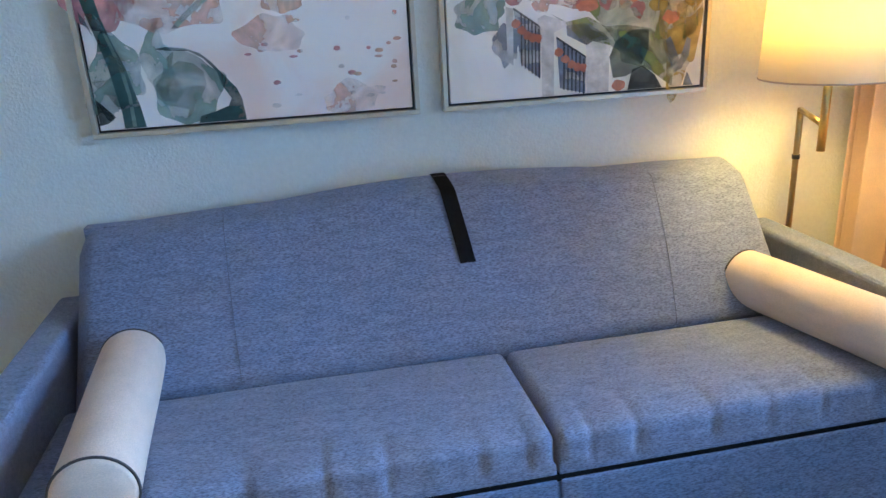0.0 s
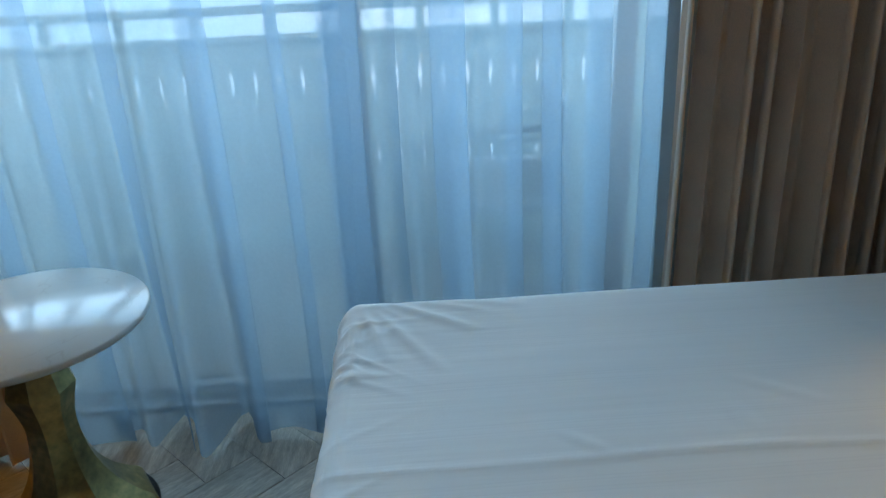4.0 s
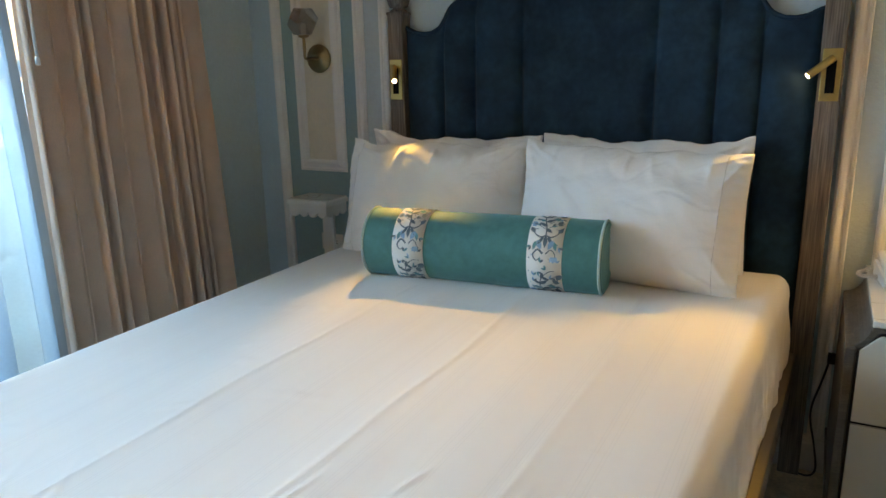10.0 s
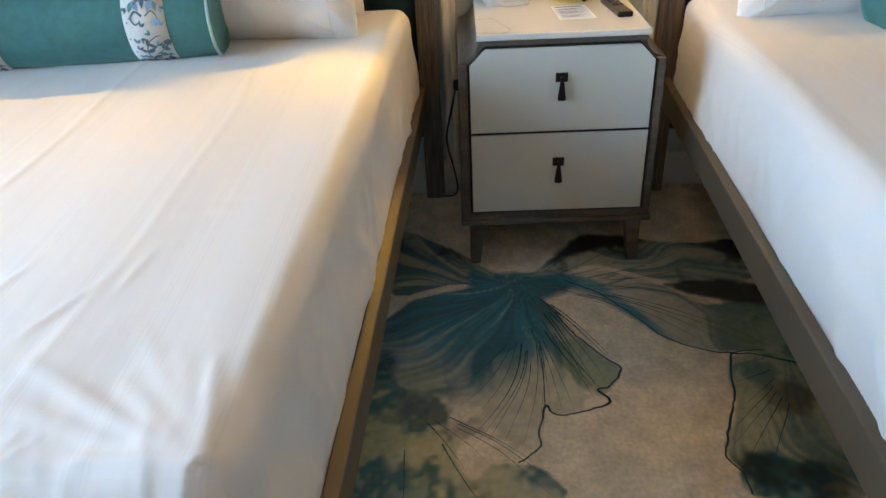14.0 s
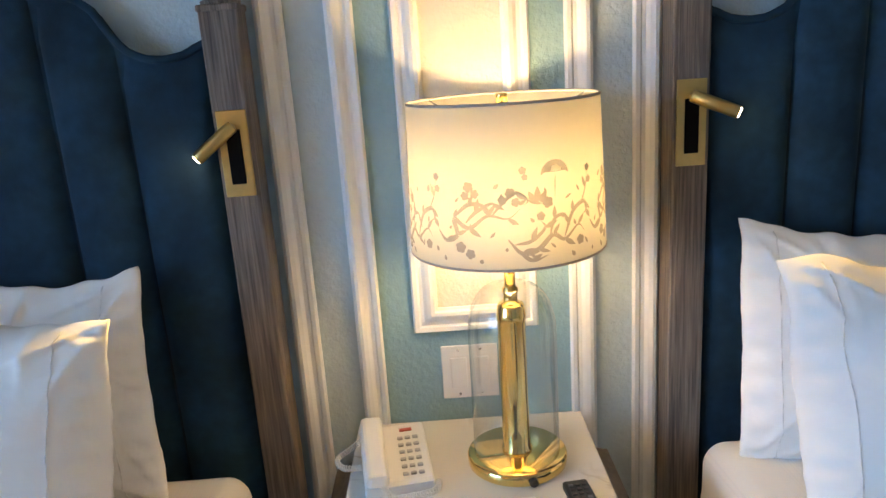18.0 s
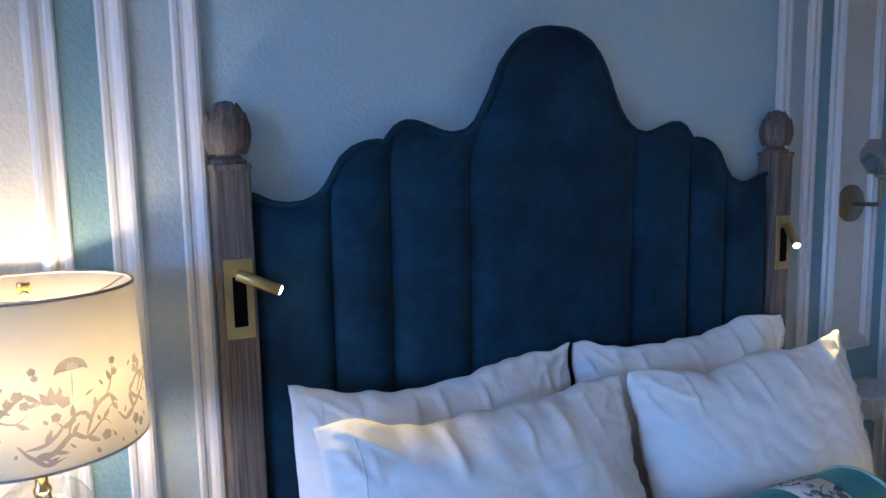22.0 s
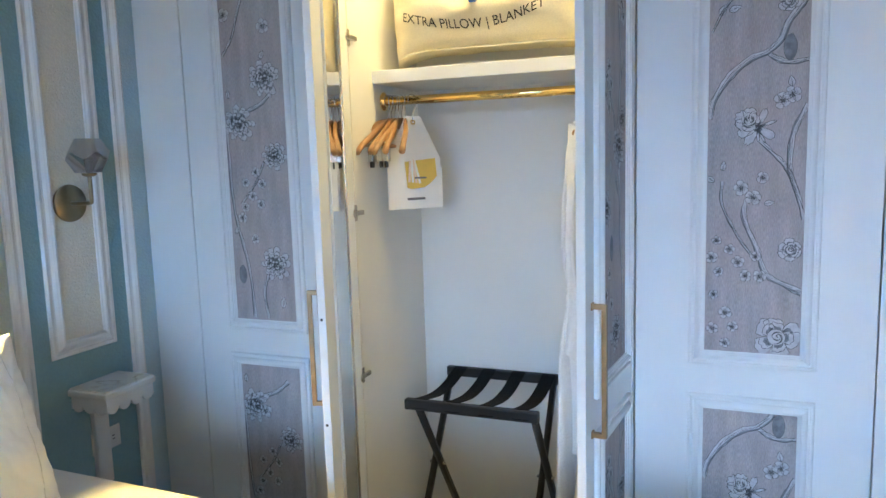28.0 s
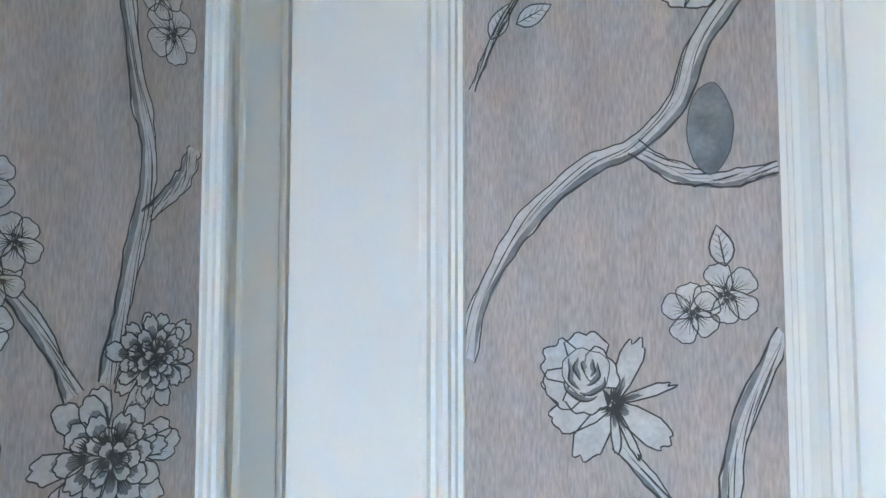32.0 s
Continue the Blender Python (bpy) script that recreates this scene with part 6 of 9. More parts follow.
def picture(x_right, x_left, z0, z1, canvas, label):
    """A framed print on the sofa wall; in its own frame a runs to the viewer's right, from 0 to w."""
    w = x_right - x_left
    p = thing("framed_picture", pose(x_right, YS + 0.004, z0, 0, 0, 180), label, "picture", "pictures over the sofa")
    for lo, hi in (((0, -0.040, 0), (w, 0, 0.016)), ((0, -0.040, z1 - z0 - 0.016), (w, 0, z1 - z0)), ((0, -0.040, 0.016), (0.016, 0, z1 - z0 - 0.016)), ((w - 0.016, -0.040, 0.016), (w, 0, z1 - z0 - 0.016))):
        part("frame_rail", box(lo, hi, 0.002), M_FRAMESILVER, p, "champagne metal frame rail")
    # A black sheet behind the canvas puts the gap's shade into colour.
    part("inner_gap", box((0.016, -0.018, 0.016), (w - 0.016, -0.002, z1 - z0 - 0.016)), M_BLACK, p, "black sheet that paints the shadow gap round the canvas")
    part("canvas", box((0.024, -0.032, 0.024), (w - 0.024, -0.018, z1 - z0 - 0.024), 0.002), canvas, p, "painted canvas")
    return p


def dab(p, colour, pts, layer=1):
    bm = bmesh.new()
    add_blob(bm, pts, lambda u, v, l: (u, -0.0325 - 0.0004 * layer, v))
    return part("brush_shape", bm, M_PAINT[colour], p)


def blot(x, y, rx, ry, seed, n=26, rough=0.22):
    return [(x + rx * math.cos(a) * (1 + rough * wob(math.cos(a) * 1.7 + seed, math.sin(a) * 1.7, seed)), y + ry * math.sin(a) * (1 + rough * wob(math.cos(a) * 1.7 + seed, math.sin(a) * 1.7, seed + 3))) for a in np.linspace(0, 2 * math.pi, n, endpoint=False)]


p1 = picture(0.264, -0.745, 1.123, 2.03, M_CANVAS[0], "framed watercolour of a tree and fallen blossom")
for x, y, rx, ry, c in ((0.08, 0.42, 0.10, 0.10, "pink"), (0.10, 0.20, 0.07, 0.10, "sage"), (0.05, 0.12, 0.045, 0.06, "sage"), (0.30, 0.42, 0.20, 0.12, "blush"), (0.22, 0.22, 0.05, 0.09, "sage"), (0.56, 0.27, 0.09, 0.06, "blush"),
                        (0.62, 0.40, 0.07, 0.06, "peach"), (0.80, 0.07, 0.09, 0.05, "blush"), (0.25, 0.62, 0.18, 0.12, "pink"), (0.62, 0.66, 0.20, 0.12, "blush"), (0.85, 0.60, 0.10, 0.16, "peach"), (0.40, 0.78, 0.22, 0.08, "peach")):
    dab(p1, c, blot(x, y, rx, ry, 7 * x + 3 * y, 40, 0.5), 1)
dab(p1, "forest", [(0.032, 0.655), (0.034, 0.417), (0.040, 0.377), (0.059, 0.296), (0.079, 0.208), (0.087, 0.136), (0.095, 0.072), (0.095, 0.026), (0.158, 0.026), (0.150, 0.092), (0.137, 0.148), (0.127, 0.204), (0.103, 0.277), (0.083, 0.350), (0.074, 0.414), (0.067, 0.652)], 3)
dab(p1, "sage", [(0.118, 0.03), (0.120, 0.12), (0.108, 0.21), (0.086, 0.29), (0.066, 0.36), (0.075, 0.35), (0.098, 0.28), (0.120, 0.205), (0.130, 0.12), (0.130, 0.03)], 4)
dab(p1, "forest", [(0.026, 0.37), (0.040, 0.345), (0.055, 0.297), (0.040, 0.326), (0.026, 0.34)], 3)
dab(p1, "sage", [(0.273, 0.308), (0.313, 0.349), (0.360, 0.385), (0.416, 0.404), (0.388, 0.383), (0.329, 0.340), (0.293, 0.309)], 2)
dab(p1, "sage", blot(0.30, 0.13, 0.10, 0.10, 5.5, 40, 0.3), 2)
dab(p1, "forest", [(0.214, 0.253), (0.249, 0.258), (0.305, 0.250), (0.344, 0.235), (0.376, 0.205), (0.408, 0.163), (0.439, 0.125), (0.451, 0.093), (0.457, 0.026), (0.314, 0.026), (0.321, 0.047), (0.360, 0.056), (0.408, 0.072), (0.420, 0.095), (0.396, 0.137), (0.388, 0.177), (0.352, 0.219), (0.313, 0.242), (0.249, 0.247)], 3)
dab(p1, "sage", [(0.198, 0.163), (0.218, 0.178), (0.249, 0.195), (0.281, 0.216), (0.321, 0.206), (0.348, 0.180), (0.352, 0.140), (0.329, 0.102), (0.305, 0.072), (0.297, 0.033), (0.277, 0.027), (0.289, 0.069), (0.257, 0.080), (0.226, 0.086), (0.202, 0.112)], 4)
dab(p1, "sage", [(0.206, 0.159), (0.234, 0.173), (0.273, 0.162), (0.281, 0.121), (0.257, 0.092), (0.218, 0.102)], 5)
dab(p1, "ink", [(0.026, 0.118), (0.044, 0.100), (0.075, 0.062), (0.051, 0.044), (0.026, 0.040)], 4)
rnd = random.Random(3)
for i in range(38):
    dab(p1, rnd.choice(("peach", "blush", "pink", "peach")), blot(rnd.uniform(0.48, 0.95), rnd.uniform(0.06, 0.45), rnd.uniform(0.006, 0.015), rnd.uniform(0.004, 0.008), i, 10), 2)
for i in range(10):
    dab(p1, rnd.choice(("blush", "peach", "pink")), blot(rnd.uniform(0.25, 0.9), rnd.uniform(0.5, 0.86), rnd.uniform(0.03, 0.08), rnd.uniform(0.02, 0.06), i + 40, 30, 0.4), 2)

p2 = picture(-0.824, -1.771, 1.123, 2.03, M_CANVAS[1], "framed watercolour of a garden gate among flowering shrubs")
for x, y, rx, ry, c in ((0.72, 0.30, 0.18, 0.20, "moss"), (0.84, 0.30, 0.08, 0.26, "ochre"), (0.80, 0.55, 0.12, 0.20, "ochre"), (0.14, 0.30, 0.09, 0.06, "sage"), (0.22, 0.20, 0.05, 0.06, "slate"), (0.12, 0.44, 0.08, 0.10, "peach"), (0.45, 0.45, 0.20, 0.14, "blush"),
                        (0.50, 0.65, 0.22, 0.12, "pink"), (0.30, 0.55, 0.12, 0.10, "blush"), (0.60, 0.78, 0.20, 0.06, "sage")):
    dab(p2, c, blot(x, y, rx, ry, 5 * x + 9 * y, 40, 0.5), 1)
dab(p2, "moss", [(0.372, 0.290), (0.426, 0.262), (0.502, 0.274), (0.564, 0.241), (0.640, 0.242), (0.725, 0.226), (0.809, 0.165), (0.817, 0.026), (0.717, 0.097), (0.579, 0.179), (0.495, 0.186), (0.426, 0.254)], 2)
dab(p2, "slate", [(0.426, 0.250), (0.502, 0.255), (0.579, 0.202), (0.502, 0.182), (0.429, 0.219)], 2)
rnd = random.Random(5)
for i, (x, y) in enumerate(((0.25, 0.35), (0.28, 0.40), (0.34, 0.33), (0.36, 0.39), (0.45, 0.34), (0.50, 0.31), (0.52, 0.37), (0.57, 0.32), (0.60, 0.40), (0.66, 0.35), (0.70, 0.41), (0.75, 0.30), (0.80, 0.26), (0.84, 0.28), (0.40, 0.46), (0.48, 0.48), (0.56, 0.46), (0.63, 0.52), (0.31, 0.37), (0.42, 0.38), (0.47, 0.40), (0.55, 0.40), (0.63, 0.31), (0.68, 0.29), (0.78, 0.36), (0.82, 0.20), (0.86, 0.40), (0.38, 0.35), (0.52, 0.43))):
    dab(p2, ("pink", "coral", "blush", "pink")[i % 4] if x < 0.72 else ("coral", "ochre")[i % 2], blot(x, y, rnd.uniform(0.02, 0.04), rnd.uniform(0.018, 0.035), i + 11, 24, 0.4), 3)
dab(p2, "white", [(0.219, 0.319), (0.245, 0.313), (0.242, 0.133), (0.222, 0.150)], 3)
for o in ([(0.245, 0.313), (0.337, 0.251), (0.335, 0.086), (0.268, 0.138)], [(0.391, 0.215), (0.496, 0.146), (0.495, 0.026), (0.404, 0.049)]):
    dab(p2, "slate", o, 3)
    (xa, za), (xb, zb), (_, zd), (_, zc) = o
    for k in range(6):
        t = (k + 0.5) / 6
        x, z1, z0 = xa + 0.02 + (xb - xa - 0.02) * t, za + (zb - za) * t - 0.01, zc + (zd - zc) * t - 0.004
        dab(p2, "ink", [(x - 0.0024, z0), (x + 0.0024, z0), (x + 0.0024, z1), (x - 0.0024, z1)], 4)
    dab(p2, "ink", [(xa, za - 0.004), (xb, zb - 0.004), (xb, zb + 0.003), (xa, za + 0.003)], 4)
    for k in range(5):
        t = (k + 0.5) / 5
        dab(p2, "coral", blot(xa + (xb - xa) * t, za + (zb - za) * t - 0.035 - 0.02 * math.sin(math.pi * t), 0.015, 0.014, k + 30, 14, 0.4), 5)
for o in ([(0.326, 0.278), (0.349, 0.288), (0.424, 0.263), (0.424, 0.248), (0.383, 0.231), (0.382, 0.026), (0.341, 0.026), (0.337, 0.247), (0.327, 0.263)], [(0.495, 0.182), (0.518, 0.196), (0.585, 0.178), (0.579, 0.155), (0.579, 0.026), (0.498, 0.026), (0.497, 0.163)]):
    dab(p2, "white", o, 5)
dab(p2, "forest", [(0.579, 0.140), (0.602, 0.192), (0.656, 0.225), (0.721, 0.223), (0.721, 0.158), (0.694, 0.099), (0.640, 0.073), (0.594, 0.070)], 6)
dab(p2, "ink", [(0.648, 0.026), (0.663, 0.094), (0.702, 0.106), (0.748, 0.071), (0.776, 0.026)], 7)
dab(p2, "coral", blot(0.615, 0.045, 0.025, 0.018, 23), 5)
dab(p2, "slate", [(0.785, 0.183), (0.801, 0.196), (0.817, 0.164), (0.840, 0.116), (0.863, 0.191), (0.878, 0.182), (0.874, 0.128), (0.847, 0.085), (0.817, 0.072), (0.801, 0.120)], 4)
dab(p2, "slate", [(0.855, 0.027), (0.870, 0.075), (0.893, 0.027)], 4)

# floor lamp behind the sofa arm
fl = thing("floor_lamp", pose(-2.12, -4.03, 0), "lit brass floor lamp with a cream drum shade behind the sofa", "lamp")
part("base", lathe([(0.0, 0.0), (0.13, 0.0), (0.132, 0.008), (0.12, 0.016), (0.0, 0.018)], 36, pose(0.0, 0.06, 0)), M_LAMPSTEM, fl, "round brass base")
part("stem", tube([(0, 0.0, 0.012), (0, 0, 0.99), (0.0, 0.0, 1.045)], 0.011, 12), M_LAMPSTEM, fl, "antique brass stem")
part("collar", tube([(0, 0, 0.86), (0, 0, 0.875)], 0.014, 12), M_BLACK, fl)
part("swing_arm", tube([(0.0, 0.0, 1.038), (0.145, 0.30, 1.038)], 0.010, 10), M_LAMPSTEM, fl, "swinging arm")
part("socket_rod", tube([(0.147, 0.305, 0.955), (0.147, 0.305, 1.30)], 0.013, 12), M_BRASS, fl, "upright brass rod")
fs = part("shade", lathe([(0.205, 1.185), (0.192, 1.50), (0.189, 1.50), (0.202, 1.185), (0.205, 1.185)], 56, pose(0.147, 0.305, 0)), M_SHADEFLOOR, fl, "cream linen drum shade", smooth=True)
part("shade_trim", tube([(0.147 + 0.2035 * math.cos(a), 0.305 + 0.2035 * math.sin(a), 1.186) for a in np.linspace(0, 2 * math.pi, 57)], 0.003, 6, False), M_UMBRELLA, fs, "grey bound rim")
part("bulb", lathe([(0.0, 1.30), (0.013, 1.30), (0.03, 1.36), (0.028, 1.38), (0.0, 1.40)], 16, pose(0.147, 0.305, 0)), M_BULB, fl, "glowing bulb", smooth=True)
lamp("floor_lamp_bulb", "POINT", pose(-2.12 + 0.147, -4.03 + 0.305, 1.425), 5.6, (1.0, 0.71, 0.20), radius=0.11)

# round side table
st = thing("side_table", pose(-2.163, -2.854, 0), "round white stone side table on a faceted bronze pedestal", "table")
low = curve([(0.206, 0.0, 0), (0.206, 0.014, 0), (0.194, 0.032, 0), (0.163, 0.060, 0), (0.131, 0.094, 0), (0.103, 0.135, 0), (0.083, 0.18, 0), (0.070, 0.23, 0), (0.063, 0.285, 0), (0.063, 0.33, 0), (0.071, 0.375, 0), (0.085, 0.425, 0)], 5)
high = curve([(0.085, 0.425, 0), (0.071, 0.480, 0), (0.064, 0.540, 0), (0.067, 0.590, 0)], 5)
prof = [(0.0, 0.0)] + [(p.x, p.y) for p in low + high[1:]] + [(0.0, 0.590)]
part("pedestal", lathe(prof, 8, pose(0, 0, 0.006, 0, 0, 12), True), M_BRONZETABLE, st, "eight-sided bronze pedestal")
part("foot_ring", lathe([(0.0, 0.0), (0.203, 0.0), (0.207, 0.006), (0.202, 0.012), (0.0, 0.012)], 40), M_PULL, st)
part("table_top", lathe([(0.0, 0.593), (0.26, 0.593), (0.290, 0.599), (0.294, 0.605), (0.294, 0.612), (0.290, 0.617), (0.0, 0.617)], 64), M_QUARTZ, st, "glossy white quartz top")

# ==== wardrobe wall ====
DT, DZ0, DZ1 = 0.022, 0.10, 2.55
# patterns on the wallpaper panels, in centimetres: branches (width, then points), blossoms and roses (place, radius), leaves (place, length, angle)
PAPER_A = dict(
    bloom="rose", nodding=(11.0, 161.8),
    branches=[(1.1, -0.1, 162.9, 1.0, 167.3, 3.6, 172.0, 6.4, 175.3, 10.3, 178.2, 13.6, 179.4, 16.7, 182.2, 18.3, 186.3, 21.3, 190.4, 23.0, 193.5), (0.8, 13.6, 179.4, 16.3, 177.4, 19.5, 176.5, 23.2, 177.1),
              (0.7, 12.2, 157.9, 15.5, 154.3, 18.8, 150.5, 21.5, 143.8, 23.2, 137.3), (0.8, 23.3, 166.2, 20.2, 158.9, 19.6, 150.5, 21.5, 143.8), (0.5, 3.7, 147.2, 3.8, 141.1, 7.9, 132.6, 11.3, 127.8),
              (0.9, 9.5, 142.4, 9.2, 137.5, 12.4, 129.7, 14.7, 123.1, 19.2, 120.4, 23.3, 118.3), (0.4, 0.7, 185.2, 2.9, 189.7, 6.3, 194.5)],
    blossoms=[(17.5, 167.3, 1.7), (19.8, 168.6, 1.7), (8.3, 145.4, 1.6), (11.3, 143.0, 1.7), (13.4, 148.0, 1.3), (2.6, 131.7, 1.0), (1.5, 127.2, 1.4), (3.3, 123.4, 1.1), (5.8, 129.4, 1.1), (7.9, 126.1, 1.4), (9.8, 122.5, 1.3),
              (12.2, 127.6, 1.1), (13.3, 122.4, 1.4), (2.1, 117.2, 1.0), (5.1, 112.4, 1.4), (1.9, 107.9, 1.3), (6.9, 108.7, 1.2), (5.1, 104.1, 1.2)],
    roses=[(11.0, 161.8, 4.0), (20.4, 129.5, 2.6), (17.6, 106.4, 5.2), (18.4, 191.3, 2.4)],
    leaves=[(2.4, 189.2, 3.1, 60), (4.6, 190.1, 3.1, 20), (1.8, 147.0, 2.6, 140), (3.7, 149.9, 2.6, 80), (13.8, 141.3, 2.6, 10), (19.7, 170.5, 2.9, 100), (6.3, 193.1, 3.1, 20)], perch=(18.9, 180.2))
PAPER_B = dict(
    bloom="peony",
    branches=[(0.9, 0.2, 169.0, 5.0, 171.3, 14.2, 174.4, 19.3, 178.4), (0.8, 0.6, 167.1, 0.8, 154.4, 2.0, 137.9, 6.2, 119.5, 7.5, 102.5), (0.8, 13.0, 102.5, 12.0, 112.3, 15.5, 119.9), (0.6, 0.2, 190.4, 4.9, 196.8, 7.9, 205.1, 10.7, 211.6),
              (0.5, 4.7, 141.6, 11.0, 148.8, 14.9, 155.9)],
    blossoms=[(2.0, 204.2, 2.0), (17.3, 199.4, 2.0), (11.7, 210.6, 2.0), (11.3, 152.4, 1.4), (7.0, 148.9, 1.4), (13.5, 148.5, 1.4), (9.5, 144.3, 1.5), (6.3, 140.7, 1.4), (12.7, 141.6, 1.4), (4.8, 137.0, 1.5), (9.5, 129.8, 1.4)],
    roses=[(16.6, 182.9, 5.4), (5.6, 168.7, 5.4), (19.0, 157.5, 4.2), (16.9, 121.4, 5.1)],
    leaves=[(1.6, 131.4, 2.7, 70), (19.0, 106.3, 4.0, 80), (1.9, 177.0, 3.1, 90), (15.4, 189.0, 3.1, 60)], perch=(3.5, 117.5))
PAPER_C = dict(
    bloom="peony",
    branches=[(1.0, 16.3, 196.0, 17.8, 185.8, 19.2, 178.4, 17.7, 169.8, 16.2, 162.2), (0.9, 23.4, 180.5, 22.1, 177.6, 19.0, 174.5), (0.8, 0.6, 178.5, 5.5, 173.3, 11.0, 166.6, 13.8, 161.5), (1.0, 17.2, 151.4, 18.3, 142.6, 18.5, 133.9, 20.6, 123.6, 21.5, 104.0),
              (0.5, 16.4, 144.9, 13.6, 148.8)],
    blossoms=[(7.5, 175.8, 1.6), (6.4, 173.5, 1.2), (3.6, 171.5, 1.6), (9.5, 172.0, 1.5), (4.7, 169.2, 1.3), (8.5, 169.5, 1.4), (7.7, 166.3, 1.5), (21.0, 189.3, 2.0), (19.7, 192.2, 1.6), (8.0, 126.0, 1.5), (5.0, 121.0, 1.5), (10.0, 118.0, 1.5)],
    roses=[(16.6, 157.0, 4.8), (20.0, 163.8, 3.3), (5.0, 141.9, 4.0), (14.0, 110.0, 4.6)],
    leaves=[(8.6, 157.4, 3.6, 110), (9.7, 153.8, 3.6, 250), (14.6, 147.5, 3.6, 100), (20.0, 146.6, 2.4, 60), (3.1, 138.1, 3.0, 270)], perch=(10.0, 132.0))


def draw_paper(parent, spec, x0, x1, z0, z1, shift, y, top=None):
    """Lays the drawn branches, blossoms and leaves of a wallpaper design on a panel. shift moves the design upwards."""
    layers = {k: bmesh.new() for k in ("wash", "pale", "line")}
    rnd = random.Random(len(spec["blossoms"]))

    def inside(pts):
        out = []
        for a, b in pts:
            out.append((min(max(a, x0 + 0.001), x1 - 0.001), min(max(b, z0 + 0.001), z1 - 0.001)))
        u, v = [p[0] for p in out], [p[1] for p in out]
        return out if max(u) - min(u) > 1e-4 and max(v) - min(v) > 1e-4 else None

    def lay(kind, pts, lift):
        pts = inside(pts)
        if pts:
            add_blob(layers[kind], pts, lambda u, v, l: (u, y - lift, v))

    def ribbon(pts, widths, kind, lift):
        for i in range(len(pts) - 1):
            a, b = pts[i], pts[i + 1]
            if min(a.y, b.y) < z0 or max(a.y, b.y) > z1 or min(a.x, b.x) < x0 or max(a.x, b.x) > x1:
                continue
            da = (pts[i + 1] - pts[max(i - 1, 0)]).normalized()
            db = (pts[min(i + 2, len(pts) - 1)] - a).normalized()
            wa, wb = widths(i / (len(pts) - 1)), widths((i + 1) / (len(pts) - 1))
            lay(kind, [(a.x - da.y * wa[0], a.y + da.x * wa[0]), (a.x - da.y * wa[1], a.y + da.x * wa[1]), (b.x - db.y * wb[1], b.y + db.x * wb[1]), (b.x - db.y * wb[0], b.y + db.x * wb[0])], lift)

    def outline(pts, w, lift):
        p = [Vector((a, b, 0)) for a, b in pts]
        p.append(p[0])
        ribbon(p, lambda t: (-w, w), "line", lift)

    def petal(x, z, ang, ln, wd, kind="pale", lift=0.0008, w=0.0003):
        s = leaf_shape(x, z, ang, ln, wd, 6)
        lay(kind, s, lift)
        outline(s, w, lift + 0.0003)

    def wide(x, z, ang, ln, wd, seed, lift, w=0.00042, shade=0.5):
        """A broad petal with a wavy outer edge; shade: how far the grey wash reaches from its foot."""
        side = []
        for k in range(9):
            t = k / 8
            side.append((ln * (1 - (1 - t) ** 1.6) if k < 8 else ln, wd / 2 * math.sin(math.pi * min(1.0, 0.08 + 0.80 * t)) ** 0.7))
        pts = [(u, v * (1 + 0.22 * wob(u / ln * 3, seed, 0.0))) for u, v in side] + [(ln * (1.02 + 0.08 * wob(0.0, seed, q)), wd * 0.30 * q) for q in (0.5, 0.0, -0.5)]
        pts += [(u, -v * (1 + 0.22 * wob(u / ln * 3, seed, 5.0))) for u, v in side[::-1]]
        ca, sa = math.cos(ang), math.sin(ang)
        pts = [(x + ca * u - sa * v, z + sa * u + ca * v) for u, v in pts]
        lay("pale", pts, lift)
        if shade:
            cx, cz = x, z
            lay("wash", [(cx + (p - cx) * shade, cz + (q - cz) * shade) for p, q in pts], lift + 0.0001)
        outline(pts, w, lift + 0.0003)
        for q in (-0.42, -0.2, 0.0, 0.22, 0.4):
            ribbon([Vector((x + t * ln * math.cos(ang + q * (0.5 + t)), z + t * ln * math.sin(ang + q * (0.5 + t)), 0)) for t in (0.15, 0.45, 0.66 + 0.3 * abs(wob(q * 9, seed, 2.0)))], lambda t: (-0.00038 * (1.2 - t), 0.00038 * (1.2 - t)), "line", lift + 0.0002)

    def blossom(x, z, r):
        a0 = rnd.uniform(0, 2)
        for k in range(5):
            wide(x, z, a0 + 2 * math.pi * k / 5 + rnd.uniform(-0.15, 0.15), r * rnd.uniform(0.85, 1.05), r * 0.85, k + x * 90, 0.0008 + 0.00012 * k, 0.00046, 0.28)
        lay("line", round_shape(x, z, r * 0.11, 7), 0.0020)
        for k in range(5):
            a = a0 + 1.26 * k + 0.6
            ribbon([Vector((x + q * r * math.cos(a), z + q * r * math.sin(a), 0)) for q in (0.08, 0.2, 0.32)], lambda t: (-0.00022, 0.00022), "line", 0.0020)

    def ruffle(x, z, ang, ln, wd, seed, lift, dark):
        """A ragged petal: lobed outer edge, strokes of ink running up from its foot."""
        tip = []
        for k in range(13):
            q = k / 12 * 2 - 1
            lob = 1 + 0.10 * abs(math.sin(q * 4.2 + seed)) + 0.10 * wob(q * 2, seed, 1.0) - 0.30 * abs(q) ** 2.4
            tip.append((ln * lob, wd / 2 * q * (1.05 - 0.12 * abs(q))))
        pts = [(0.0, -0.10 * wd), (ln * 0.35, -wd * 0.36)] + tip + [(ln * 0.35, wd * 0.36), (0.0, 0.10 * wd)]
        bend = 0.5 * wob(seed, 3.0, 1.0)
        out = []
        for u, v in pts:
            v += bend * wd * (u / ln) ** 2 * 0.5
            out.append((x + math.cos(ang) * u - math.sin(ang) * v, z + math.sin(ang) * u + math.cos(ang) * v))
        lay("pale", out, lift)
        lay("wash", [(x + (p - x) * dark * 0.8, z + (q - z) * dark * 0.8) for p, q in out], lift + 0.00003)
